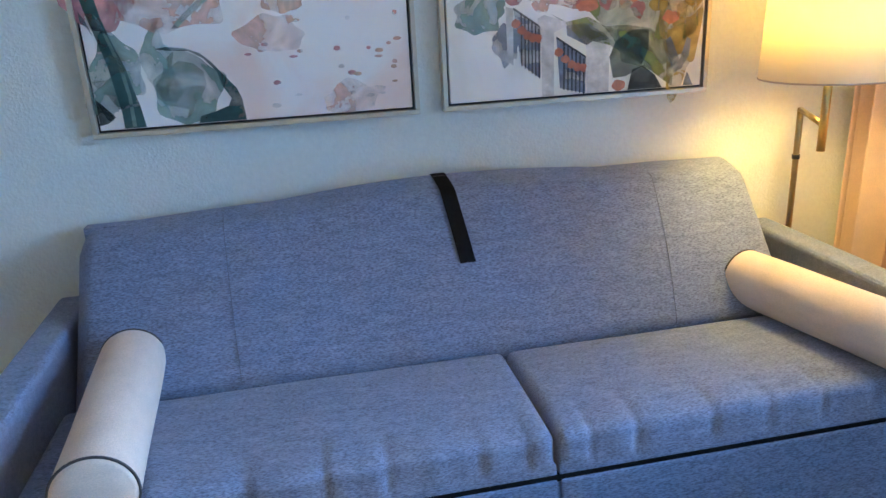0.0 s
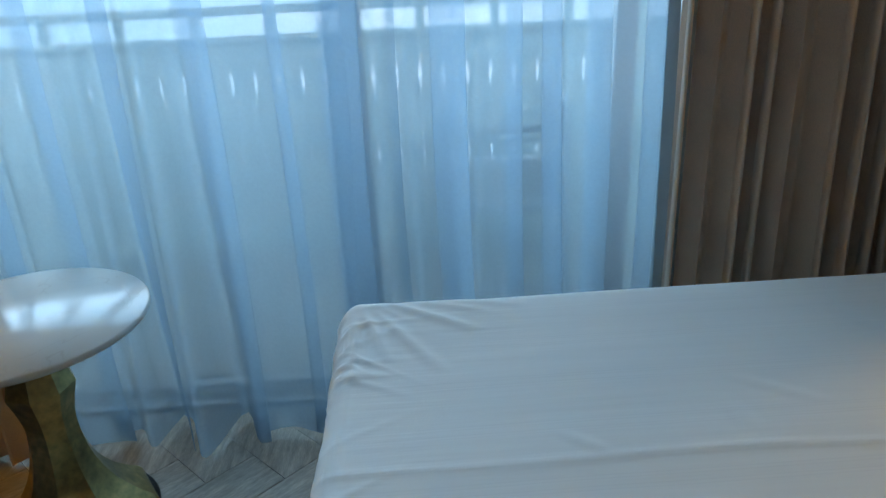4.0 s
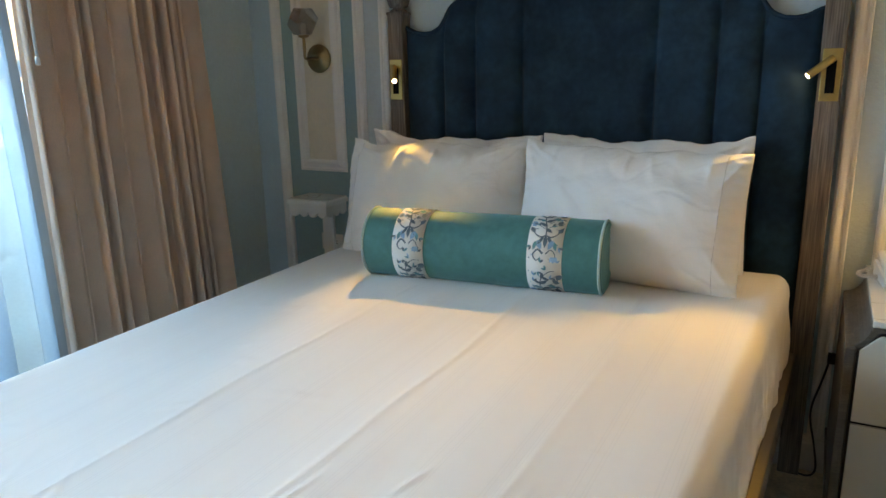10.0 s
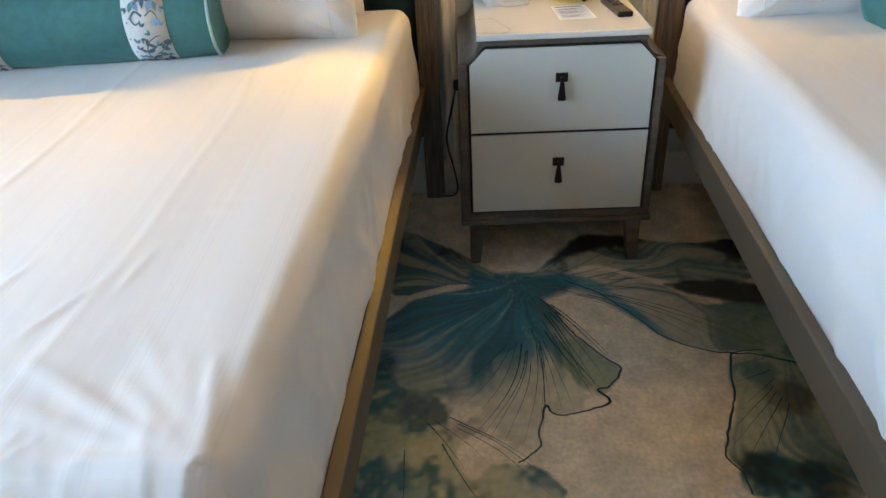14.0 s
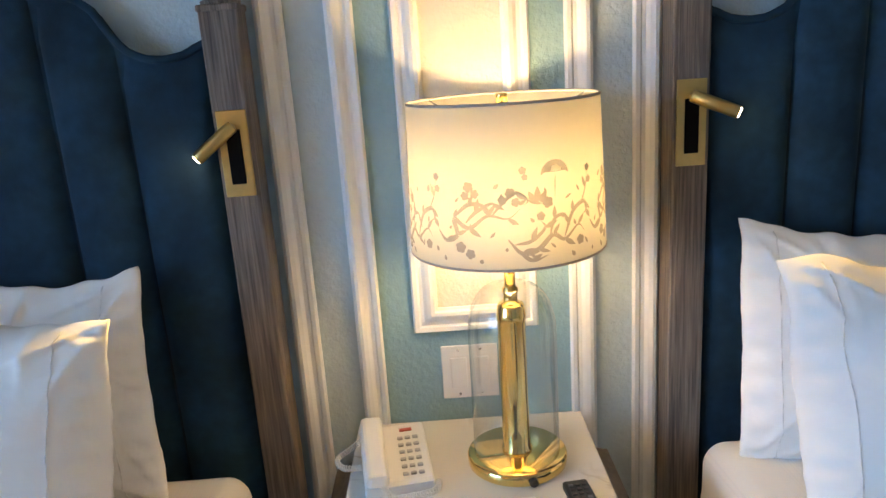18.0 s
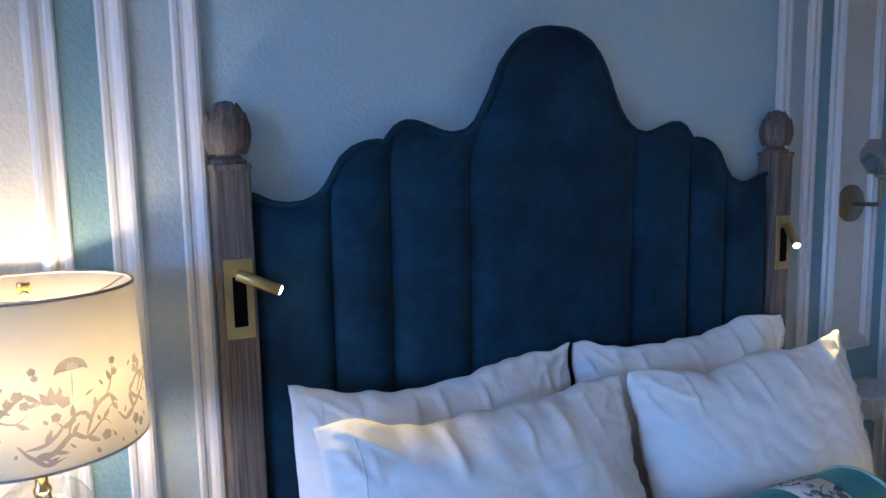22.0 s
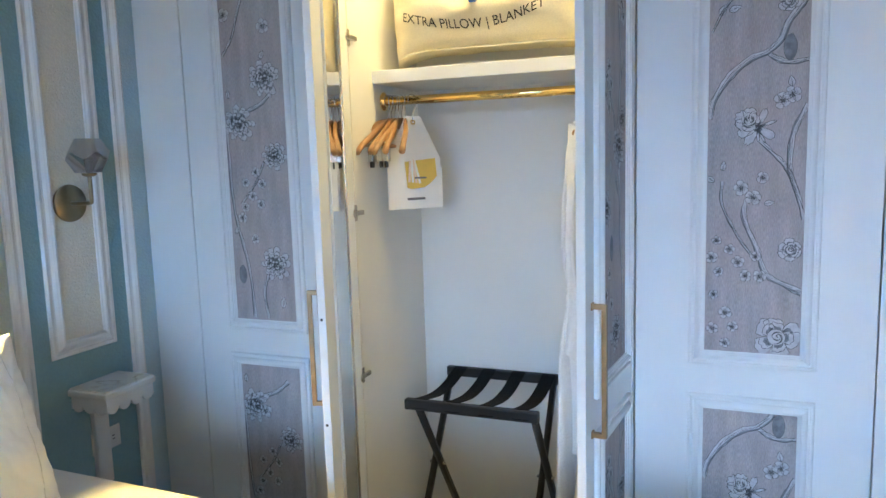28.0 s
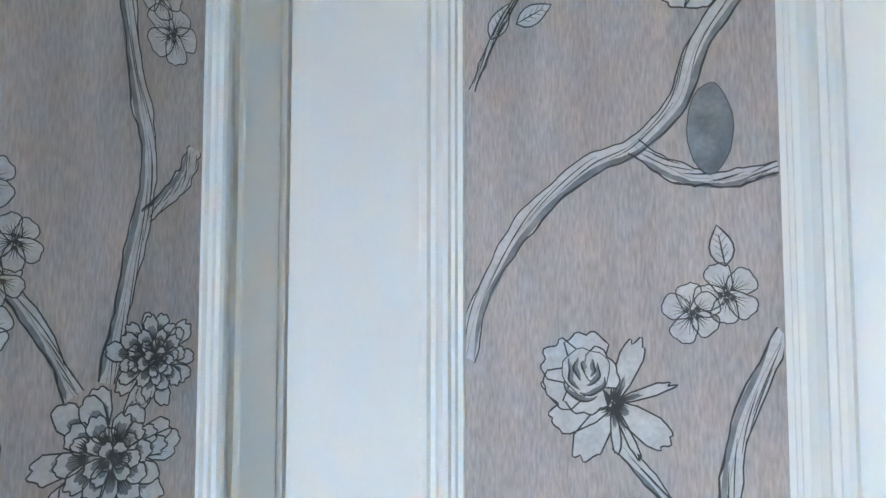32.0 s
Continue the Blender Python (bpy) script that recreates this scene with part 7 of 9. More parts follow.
        outline(out, 0.00062, lift + 0.0003)
        stem = min(0.0016, wd * 0.055)
        for k in range(6):
            q = (k - 2.5) / 3.2 + 0.1 * wob(k * 3.0, seed, 2.0)
            reach = dark * (0.75 + 0.5 * wob(k * 2.0, seed, 5.0))
            ribbon([Vector((x + math.cos(ang) * t * ln - math.sin(ang) * q * wd * 0.42 * (0.35 + 0.65 * t), z + math.sin(ang) * t * ln + math.cos(ang) * q * wd * 0.42 * (0.35 + 0.65 * t), 0)) for t in (0.04, reach * 0.5, reach)],
                   lambda t: (-stem * (1.05 - t), stem * (1.05 - t)), "line", lift + 0.0002)

    def peony(x, z, r):
        k = 0
        for n, rr, ln, wd, dark in ((10, 0.46, 0.60, 0.44, 0.72), (10, 0.34, 0.50, 0.38, 0.80), (9, 0.22, 0.42, 0.32, 0.85), (7, 0.10, 0.34, 0.28, 0.80), (4, 0.0, 0.24, 0.24, 0.6)):
            for i in range(n):
                a = 2 * math.pi * (i + rnd.uniform(-0.22, 0.22)) / n + n
                q = rnd.uniform(0.82, 1.18)
                # seen a little from below: the upper petals stand taller
                ruffle(x + rr * r * math.cos(a), z + rr * r * math.sin(a) * 0.9, a + rnd.uniform(-0.25, 0.25), ln * r * q, wd * r * rnd.uniform(0.85, 1.2), k * 1.7 + x * 50, 0.0008 + 0.00006 * k, dark)
                k += 1

    def cup(x, z, r, lift):
        """The rolled heart of a rose: a pale round with spiralling petal rims."""
        lay("pale", blot(x, z, r, r * 0.95, x * 40, 26, 0.12), lift)
        outline(blot(x, z, r, r * 0.95, x * 40, 26, 0.12), 0.00045, lift + 0.0002)
        for k in range(5):
            a0, rr = 2.5 * k + x * 30, r * (0.84 - 0.15 * k)
            arc = [Vector((x + 0.06 * r * k + rr * math.cos(a0 + t) * (1 - 0.10 * t), z + 0.04 * r * k + rr * math.sin(a0 + t) * (1 - 0.10 * t), 0)) for t in np.linspace(0, 2.5, 14)]
            ribbon(arc, lambda t: (-0.0005, 0.0005 + 0.0020 * math.sin(math.pi * t) ** 2), "line", lift + 0.00030 + 0.00003 * k)
            ribbon(arc, lambda t: (0.0004, 0.0004 + 0.10 * r * math.sin(math.pi * t)), "wash", lift + 0.00022 + 0.00001 * k)

    def rose(x, z, r):
        n = 6
        for i in range(n):
            a = 2 * math.pi * (i + rnd.uniform(-0.2, 0.2)) / n + 0.6
            ruffle(x + 0.28 * r * math.cos(a), z + 0.28 * r * math.sin(a), a, 0.72 * r * rnd.uniform(0.85, 1.15), 0.95 * r, i * 2.3 + x * 50, 0.0008 + 0.00008 * i, 0.72)
        for i in range(5):
            a = 2 * math.pi * (i + rnd.uniform(-0.2, 0.2)) / 5 + 0.1
            ruffle(x + 0.15 * r * math.cos(a), z + 0.15 * r * math.sin(a), a, 0.56 * r * rnd.uniform(0.85, 1.1), 0.72 * r, i * 3.1 + x * 70, 0.0015 + 0.00008 * i, 0.85)
        cup(x, z, 0.40 * r, 0.0022)

    def nodding_rose(x, z, r):
        """A rose seen from the side: rolled heart above, long petals hanging round its calyx."""
        for i, (a, ln, wd, dark) in enumerate(((4.15, 1.10, 0.46, 0.3), (5.72, 1.05, 0.44, 0.35), (3.45, 1.10, 0.50, 0.3), (5.15, 0.95, 0.12, 0.6), (4.80, 0.80, 0.14, 0.6), (0.38, 1.02, 0.16, 0.6), (1.20, 1.15, 0.34, 0.5), (2.85, 1.18, 0.55, 0.4))):
            ruffle(x + 0.20 * r, z - 0.26 * r, a, ln * r, wd * r * 1.3, i * 1.9, 0.0008 + 0.00012 * i, dark)
        for i, (a, ln) in enumerate(((1.55, 0.70), (3.75, 0.74), (2.65, 0.78), (4.7, 0.62), (0.5, 0.5))):
            ruffle(x - 0.26 * r, z + 0.20 * r, a, ln * r, 0.86 * r, i * 4.3, 0.0019 + 0.0001 * i, 0.62)
        hx, hz = x - 0.26 * r, z + 0.26 * r
        lay("pale", blot(hx, hz, 0.44 * r, 0.40 * r, 3.0, 26, 0.2), 0.0026)
        outline(blot(hx, hz, 0.44 * r, 0.40 * r, 3.0, 26, 0.2), 0.0004, 0.0028)
        for i, (dx, dz, rr, a0, span) in enumerate(((-0.05, -0.10, 0.34, 3.3, 2.2), (0.05, -0.04, 0.30, 4.2, 2.0), (-0.06, 0.02, 0.27, 2.5, 2.0), (0.04, 0.04, 0.22, 4.6, 2.2), (-0.03, 0.06, 0.18, 2.2, 2.2), (0.05, 0.08, 0.13, 5.0, 2.4), (0.0, 0.10, 0.08, 2.0, 2.8))):
            arc = [Vector((hx + dx * r + rr * r * math.cos(a0 + span * t) * (1 + 0.12 * math.sin(9 * t + i)), hz + dz * r + 1.25 * rr * r * math.sin(a0 + span * t), 0)) for t in np.linspace(0, 1, 12)]
            ribbon(arc, lambda t: (-0.0003, 0.0004 + 0.0011 * math.sin(math.pi * t) ** 2), "line", 0.0031 + 0.00003 * i)
            ribbon(arc, lambda t: (0.0003, 0.0003 + 0.09 * r * math.sin(math.pi * t)), "wash", 0.0029 + 0.00001 * i)

    def px(a):
        return x0 + a / 100

    def pz(b):
        return b / 100 + shift
    for bi, (w, *c) in enumerate(spec["branches"]):
        up = 0.00004 * bi
        pts = curve([(px(c[i]), pz(c[i + 1]), 0) for i in range(0, len(c), 2)], 9)
        n = w / 125
        knob = lambda t: n * (0.92 + 0.45 * wob(t * 9, w, c[0]) + 0.22 * wob(t * 25, c[0], w))
        ribbon(pts, lambda t: (-knob(t), knob(t)), "pale", 0.0003 + up)
        ribbon(pts, lambda t: (-knob(t) - 0.0004, -knob(t) + 0.0006 + 0.0026 * abs(wob(t * 14, 2.0, w))), "line", 0.0007 + up)
        ribbon(pts, lambda t: (knob(t) - 0.0007, knob(t) + 0.0004), "line", 0.0007 + up)
        ribbon(pts, lambda t: (-0.0002 + n * 0.4 * wob(t * 6, 1.0, w), 0.0002 + n * 0.4 * wob(t * 6, 1.0, w)), "wash", 0.0006 + up)
        for q in range(11):
            t0 = (q + rnd.random()) / 11.5
            off = rnd.uniform(-0.55, 0.55)
            ribbon(pts[int(t0 * len(pts)):int((t0 + 0.16) * len(pts)) + 2], lambda t: (n * (off + 0.5 * t) - 0.0003, n * (off + 0.5 * t) + 0.0006 * math.sin(math.pi * t)), "line", 0.00086 + up + 0.00001 * q)
            ribbon(pts[int(t0 * len(pts)):int((t0 + 0.25) * len(pts)) + 2], lambda t: (n * -0.9, n * (-0.9 + 0.6 * math.sin(math.pi * t))), "wash", 0.00045 + up + 0.00001 * q)
    for a, b, ln, ang in spec["leaves"]:
        petal(px(a), pz(b), radians(ang), ln / 100, ln / 180, "pale", 0.0008, 0.00060)
        petal(px(a), pz(b), radians(ang), ln / 125, 0.0006, "line", 0.0013)
        for k in range(4):
            for sd in (-1, 1):
                lx, lz = px(a) + math.cos(radians(ang)) * ln * (0.2 + 0.17 * k) / 100, pz(b) + math.sin(radians(ang)) * ln * (0.2 + 0.17 * k) / 100
                va = radians(ang) + 0.75 * sd
                ribbon([Vector((lx + math.cos(va) * q, lz + math.sin(va) * q, 0)) for q in (0.0, ln / 900, ln / 480)], lambda t: (-0.0002, 0.0002), "line", 0.0013)
    for a, b, r in spec["blossoms"]:
        if z0 + 0.01 < pz(b) < z1 - 0.01:
            blossom(px(a), pz(b), r / 82)
    for a, b, r in spec["roses"]:
        if z0 + 0.01 < pz(b) < z1 - 0.01:
            (peony if spec["bloom"] == "peony" else nodding_rose if (a, b) == spec.get("nodding") else rose)(px(a), pz(b), r / 95)
    a, b = spec["perch"]
    if z0 + 0.03 < pz(b) < z1 - 0.03:
        lay("wash", blot(px(a), pz(b), 0.0155, 0.032, 2, 24, 0.08), 0.0010)
        outline(blot(px(a), pz(b), 0.0155, 0.032, 2, 24, 0.08), 0.0003, 0.0016)
    for kind, m, nm in (("wash", M_INKGREY, "grey wash of the drawing"), ("pale", M_INKPALE, "pale wash of the drawing"), ("line", M_INK, "dark ink lines of the drawing")):
        tagged(part("wallpaper_print", layers[kind], m, parent, nm), kind="stuff")


WARD_MOULD = [(-0.026, 0.0), (-0.026, 0.010), (-0.023, 0.016), (-0.018, 0.018), (-0.013, 0.016), (-0.012, 0.009), (-0.006, 0.008), (-0.004, 0.013), (0.003, 0.020), (0.010, 0.024), (0.0155, 0.0235), (0.016, 0.017), (0.020, 0.016), (0.0205, 0.010), (0.026, 0.009), (0.026, 0.0)]


def handle(parent, x, z0, z1, y=0.0):
    bm = box((x - 0.006, y - 0.036, z0), (x + 0.006, y - 0.024, z1), 0.0015)
    for z in (z0 + 0.006, z1 - 0.006):
        add_box(bm, (x - 0.006, y - 0.030, z - 0.006), (x + 0.006, y, z + 0.006), 0.001)
        add_box(bm, (x - 0.009, y - 0.004, z - 0.009), (x + 0.009, y, z + 0.009), 0.001)
    return part("handle", bm, M_HANDLE, parent, "square bronze bar handle")


wr = thing("wardrobe", pose(0, 0, 0), "white built-in wardrobe wall with one bay standing open", "wardrobe")


def ward_door(name, place, w, panel, spec, label, handle_x=None, shift=0.0):
    """A wardrobe door: slab, two moulded frames round papered panels, and a bar handle. Its front looks along -y."""
    d = part(name, box((0, 0, DZ0), (w, DT, DZ1), 0.002), M_WARD, wr, label)
    d.matrix_basis = place
    a, b = panel
    for z0, z1, nm in ((1.018, 2.42, "upper"), (0.24, 0.855, "lower")):
        part("paper_panel", box((a - 0.003, -0.003, z0 - 0.003), (b + 0.003, 0.001, z1 + 0.003)), M_PAPER, d, "mauve papered panel")
        bm = bmesh.new()
        add_mould_frame(bm, a - 0.040, b + 0.040, z0 - 0.040, z1 + 0.040, lambda u, v: (u, 0.0, v), (0, -1, 0), WARD_MOULD, 0.77)
        part("panel_moulding", fix(bm), M_WARD, d, "white profiled moulding")
        if nm == "upper":
            draw_paper(d, spec, a, b, z0, z1, shift, -0.0032)
            draw_paper(d, spec, a, b, max(z0, 1.955 if spec is not PAPER_B else 2.12), z1, shift + 0.93, -0.0032)
        else:
            draw_paper(d, spec, a, b, z0, z1, shift - 0.98, -0.0032)
    if handle_x:
        handle(d, handle_x, 0.892, 1.212)
    return d


ward_door("door", pose(XW, -0.212, 0, 0, 0, -90), 0.563, (0.164, 0.406), PAPER_B, "closed white wardrobe door with papered panels", 0.513)
ward_door("door", pose(XW, -1.729, 0, 0, 0, -90), 0.588, (0.182, 0.415), PAPER_A, "closed white wardrobe door with flowering branch paper")
ward_door("door", pose(2.337, -1.672, 0, 0, 0, -6.2), 0.44, (0.106, 0.348), PAPER_C, "open white wardrobe door with papered panels", 0.048)
d2 = ward_door("door", pose(2.772, -0.832, 0, 0, 0, 197.3), 0.44, (0.10, 0.335), PAPER_C, "open white wardrobe door with a mirror inside", 0.402)
part("mirror", box((0.140, DT, 0.30), (0.328, DT + 0.004, 2.45), 0.001), M_MIRROR, d2, "tall mirror on the inner face")
for lo, hi in (((0.133, DT, 0.29), (0.140, DT + 0.007, 2.46)), ((0.328, DT, 0.29), (0.336, DT + 0.007, 2.46)), ((0.133, DT, 0.28), (0.336, DT + 0.007, 0.29)), ((0.133, DT, 2.46), (0.336, DT + 0.007, 2.47))):
    part("mirror_edge", box(lo, hi), M_STEEL if hi[0] < 0.2 else M_WARD, d2)
for z in (0.85, 1.14):
    part("screw_hole", lathe([(0.0, 0.0), (0.004, 0.0), (0.003, 0.001), (0.0, 0.001)], 8, pose(0.443, 0.011, z, 0, 90, 0)), M_PULL, d2)

YA, YB = -0.845, -1.705
part("filler_panel", box((XW, -0.207, DZ0), (XW + DT, -0.006, DZ1), 0.002), M_WARD, wr)
part("stile", box((XW + 0.002, YA + 0.002, 0.0), (XW + 0.024, -0.779, H), 0.001), M_WARD, wr)
part("stile", box((XW + 0.002, -1.724, 0.0), (XW + 0.024, YB - 0.001, H), 0.001), M_WARD, wr)
part("stile", box((XW, -2.44, 0.0), (XW + 0.022, -2.321, H), 0.001), M_WARD, wr)
part("plinth", box((XW + 0.03, -2.44, 0.0), (XW + 0.05, 0, 0.10)), M_WARD, wr, "recessed plinth")
part("header", box((XW, -2.44, DZ1 + 0.004), (XW + 0.03, -0.006, H - 0.002), 0.002), M_WARD, wr)
part("side_panel", box((XW + 0.024, YA, 0.10), (XR - 0.004, YA + 0.02, DZ1), 0.001), M_INSIDE, wr)
part("side_panel", box((XW + 0.024, YB - 0.02, 0.10), (XR - 0.004, YB, DZ1), 0.001), M_INSIDE, wr)
part("back_panel", box((3.33, YB, 0.10), (3.345, YA, DZ1)), M_INSIDE, wr)
part("bottom_panel", box((XW + 0.024, YB, 0.10), (3.33, YA, 0.125)), M_INSIDE, wr)
part("top_panel", box((XW + 0.024, YB, 2.44), (3.33, YA, 2.46)), M_INSIDE, wr)
part("hat_shelf", box((2.955, YB, 1.806), (3.33, YA, 1.848), 0.002), M_INSIDE, wr, "thick white hat shelf")
part("light_strip", box((2.83, YB + 0.05, 2.428), (2.85, YA - 0.05, 2.438), 0.001), glow("closet_led", (1.0, 0.78, 0.42), 2.5), wr, "warm light strip")
lamp("closet_light", "AREA", look((2.86, (YA + YB) / 2, 2.42), (3.08, (YA + YB) / 2, 1.6)), 0.95, (1.0, 0.74, 0.30), size=0.75, size_y=0.03)
structure("wall_closet", box((XW, YS, 0.0), (XW + 0.08, -2.442, H)), M_WARD, "plain white wall beyond the wardrobe")
for z in (0.845, 1.385, 1.935):
    h = part("hinge", box((2.790, YA - 0.004, z - 0.026), (2.806, YA, z + 0.026), 0.002), M_STEEL, wr, "nickel cup hinge")
    part("hinge_arm", box((2.765, YA - 0.014, z - 0.008), (2.835, YA - 0.003, z + 0.008), 0.003), M_STEEL, h)
    part("hinge_cup", lathe([(0.0, 0.0), (0.012, 0.0), (0.012, 0.006), (0.0, 0.006)], 14, pose(2.768, YA - 0.010, z, 90, 0, 0)), M_STEEL, h)

ROD_X, ROD_Z = 3.035, 1.752
rod = thing("closet_rod", pose(0, 0, 0), "brass closet rod under the hat shelf", "rod")
part("bar", tube([(ROD_X, YA - 0.002, ROD_Z), (ROD_X, YB + 0.002, ROD_Z)], 0.015, 16), M_GOLD, rod)
for y, s in ((YA - 0.001, -1), (YB + 0.001, 1)):
    part("flange", lathe([(0.0, 0.0), (0.032, 0.0), (0.032, 0.004), (0.02, 0.012), (0.016, 0.014), (0.0, 0.014)], 24, pose(ROD_X, y, ROD_Z, 90 if s < 0 else -90, 0, 0)), M_GOLD, rod)


def hanger(clips):
    """A wooden hanger with its hook at the origin, spread along x."""
    h = thing("clothes_hanger", pose(0, 0, 0), "varnished wooden hanger with nickel hook on the closet rod", "hanger", "closet hangers")
    part("hook", tube(curve([(-0.018, 0, -0.012), (-0.016, 0, 0.012), (0.0, 0, 0.0195), (0.016, 0, 0.010), (0.017, 0, -0.008), (0.006, 0, -0.028), (0.0, 0, -0.045), (0, 0, -0.075)], 6), 0.0018, 6), M_STEEL, h)
    for s in (-1, 1):
        pts = curve([(0, 0, -0.072), (s * 0.06, 0, -0.082), (s * 0.13, 0, -0.115), (s * 0.19, 0.008, -0.150), (s * 0.215, 0.012, -0.172)], 5)
        n = len(pts)
        bm = bmesh.new()

        def arm(u, v, pts=pts):
            p = pts[min(int(u * (n - 1) + 0.5), n - 1)]
            a = 2 * math.pi * v
            fat = 0.55 + 0.45 * u
            return (p.x, p.y + 0.011 * fat * math.cos(a), p.z + 0.013 * math.sin(a) * (1.15 - 0.3 * u))
        add_sheet(bm, n - 1, 10, arm)
        bmesh.ops.holes_fill(bm, edges=[e for e in bm.edges if e.is_boundary])
        part("shoulder", fix(bm), M_WOODHANGER, h, smooth=True)
    part("bar", tube([(-0.19, 0.008, -0.155), (0.19, 0.008, -0.155)], 0.0035 if clips else 0.006, 8), M_STEEL if clips else M_WOODHANGER, h)
    if clips:
        for s in (-1, 1):
            part("clip", box((s * 0.13 - 0.014, -0.002, -0.205), (s * 0.13 + 0.014, 0.018, -0.145), 0.003), M_STEEL, h, "nickel trouser clip")
            part("clip_jaw", box((s * 0.13 - 0.012, 0.006, -0.225), (s * 0.13 + 0.012, 0.012, -0.200), 0.002), M_BLACK, h)
    return h


hg, hc = hanger(False), hanger(True)
HOOK = ROD_Z + 0.0
spots = ((-0.862, -14, 0), (-0.874, -3, 1), (-0.887, 6, 1), (-0.900, 16, 0), (-0.913, 3, 1), (-0.926, 24, 0))
for i, (y, turn, c) in enumerate(spots):
    src = hc if c else hg
    m = pose(ROD_X, y, HOOK, 0, 0, turn)
    if (c and i == 1) or (not c and i == 0):
        src.matrix_world = m
    else:
        copy_thing(src, m)

env = thing("paper_pouch", pose(ROD_X - 0.005, -0.955, ROD_Z, 0, 0, -42), "white paper pouch with printed cards hanging on the rod", "pouch")
o = [(-0.10, -0.37), (0.10, -0.37), (0.10, -0.20), (0.028, -0.055), (-0.028, -0.055), (-0.10, -0.20)]
part("paper", prism(o, 0.002, 0.0, pose(0, 0, 0)), M_CARD, env)
o = [(-0.10, -0.37), (0.10, -0.37), (0.10, -0.225)] + [(0.10 - 0.2 * k / 12, -0.235 - 0.070 * math.sin(math.pi * k / 12) ** 0.8) for k in range(1, 12)] + [(-0.10, -0.235)]
part("pocket", prism(o, 0.0015, 0.0, pose(0, -0.011, 0)), M_CARD, env)
part("yellow_card", box((-0.055, -0.005, -0.30), (0.06, -0.003, -0.205), 0.0, pose(0, 0, 0, 0, -5, 0)), mat("yellow_card", (0.72, 0.50, 0.10), 0.6, noise=(12, 0.08)), env, "yellow printed card")
for k in range(4):
    part("paper_leaf", box((-0.055 + 0.016 * k, -0.0055 - 0.0004 * k, -0.28), (-0.047 + 0.016 * k, -0.004, -0.195 - 0.004 * k), 0.0, pose(0, 0, 0, 0, -14 + 6 * k, 0)), (M_CARD, M_CREAMCLOTH)[k % 2], env)
part("logo_bar", box((-0.035, -0.0140, -0.340), (0.032, -0.0125, -0.332)), M_PRINT, env)
part("logo_bar", box((-0.002, -0.0062, -0.268), (0.042, -0.005, -0.262)), M_PRINT, env)
part("eyelet", lathe([(0.004, 0.0), (0.009, 0.0), (0.009, 0.002), (0.004, 0.002)], 14, pose(0, 0.001, -0.075, 90, 0, 0)), M_BRASS, env)
part("hook", tube(curve([(-0.014, 0, -0.01), (-0.013, 0, 0.012), (0.0, 0, 0.019), (0.015, 0, 0.008), (0.012, 0, -0.02), (0.0, 0, -0.05), (0, 0, -0.075)], 6), 0.0016, 6), M_STEEL, env)

# bathrobe at the far end of the rod
rb = thing("bathrobe", pose(ROD_X - 0.02, -1.555, ROD_Z), "white waffle bathrobe with tied belt on a hanger", "bathrobe")


def robe(u, v):
    a = 2 * math.pi * u
    z = -0.10 - 1.22 * v
    w = 0.06 + 0.14 * min(1, v / 0.06) ** 0.6 if v < 0.06 else 0.20 - 0.035 * math.exp(-((v - 0.42) / 0.08) ** 2) + 0.05 * v
    t = 0.045 + 0.03 * v - 0.02 * math.exp(-((v - 0.42) / 0.07) ** 2)
    fold = 1 + (0.16 + 0.16 * v) * math.sin(8 * a + 3 * wob(v * 2, 1, 0) + 2 * wob(u * 5, v, 3)) * min(1, v * 4)
    return (w * math.cos(a) * fold, t * math.sin(a) * fold + 0.01 * wob(u * 9, v * 5, 1), z)


part("body", sheet(72, 40, robe, True), M_ROBE, rb, smooth=True)
for s in (-1, 1):
    part("sleeve", sheet(36, 30, lambda u, v, s=s: (s * (0.165 + 0.045 * v) + (0.030 + 0.020 * v) * math.cos(2 * math.pi * u) * (1 + 0.30 * math.sin(10 * math.pi * u + 4 * v)), -0.01 + 0.03 * wob(v * 2, s, 0) + (0.028 + 0.018 * v) * math.sin(2 * math.pi * u) * (1 + 0.30 * math.sin(8 * math.pi * u - 3 * v)), -0.13 - 0.66 * v + 0.02 * math.sin(2 * math.pi * u)), True), M_ROBE, rb, smooth=True)
part("belt", sheet(48, 3, lambda u, v: (0.182 * math.cos(2 * math.pi * u), 0.062 * math.sin(2 * math.pi * u), -0.62 - 0.045 * v + 0.004 * math.sin(14 * u)), True), M_ROBE, rb, smooth=True)
part("belt_tail", box((-0.20, -0.02, -1.10), (-0.194, 0.025, -0.64), 0.003), M_ROBE, rb)
part("collar", sheet(12, 20, lambda u, v: (-0.05 - 0.10 * v + 0.035 * u, -0.055 + 0.01 * math.sin(3 * v) - 0.012 * u * (1 - u), -0.11 - 0.42 * v)), M_ROBE, rb, smooth=True)
part("hook", tube(curve([(-0.016, 0, -0.01), (-0.015, 0, 0.012), (0.0, 0, 0.0195), (0.016, 0, 0.010), (0.016, 0, -0.01), (0.004, 0, -0.03), (0, 0, -0.10)], 6), 0.0018, 6), M_STEEL, rb)
part("hanger_shoulder", tube(curve([(-0.19, 0, -0.14), (-0.08, 0, -0.10), (0, 0, -0.09), (0.08, 0, -0.10), (0.19, 0, -0.14)], 5), 0.012, 8), M_WOODHANGER, rb)

# blanket bag on the hat shelf
bag = thing("blanket_bag", pose(3.13, -1.235, 1.849), "cream cotton bag for the extra pillow and blanket", "bag")


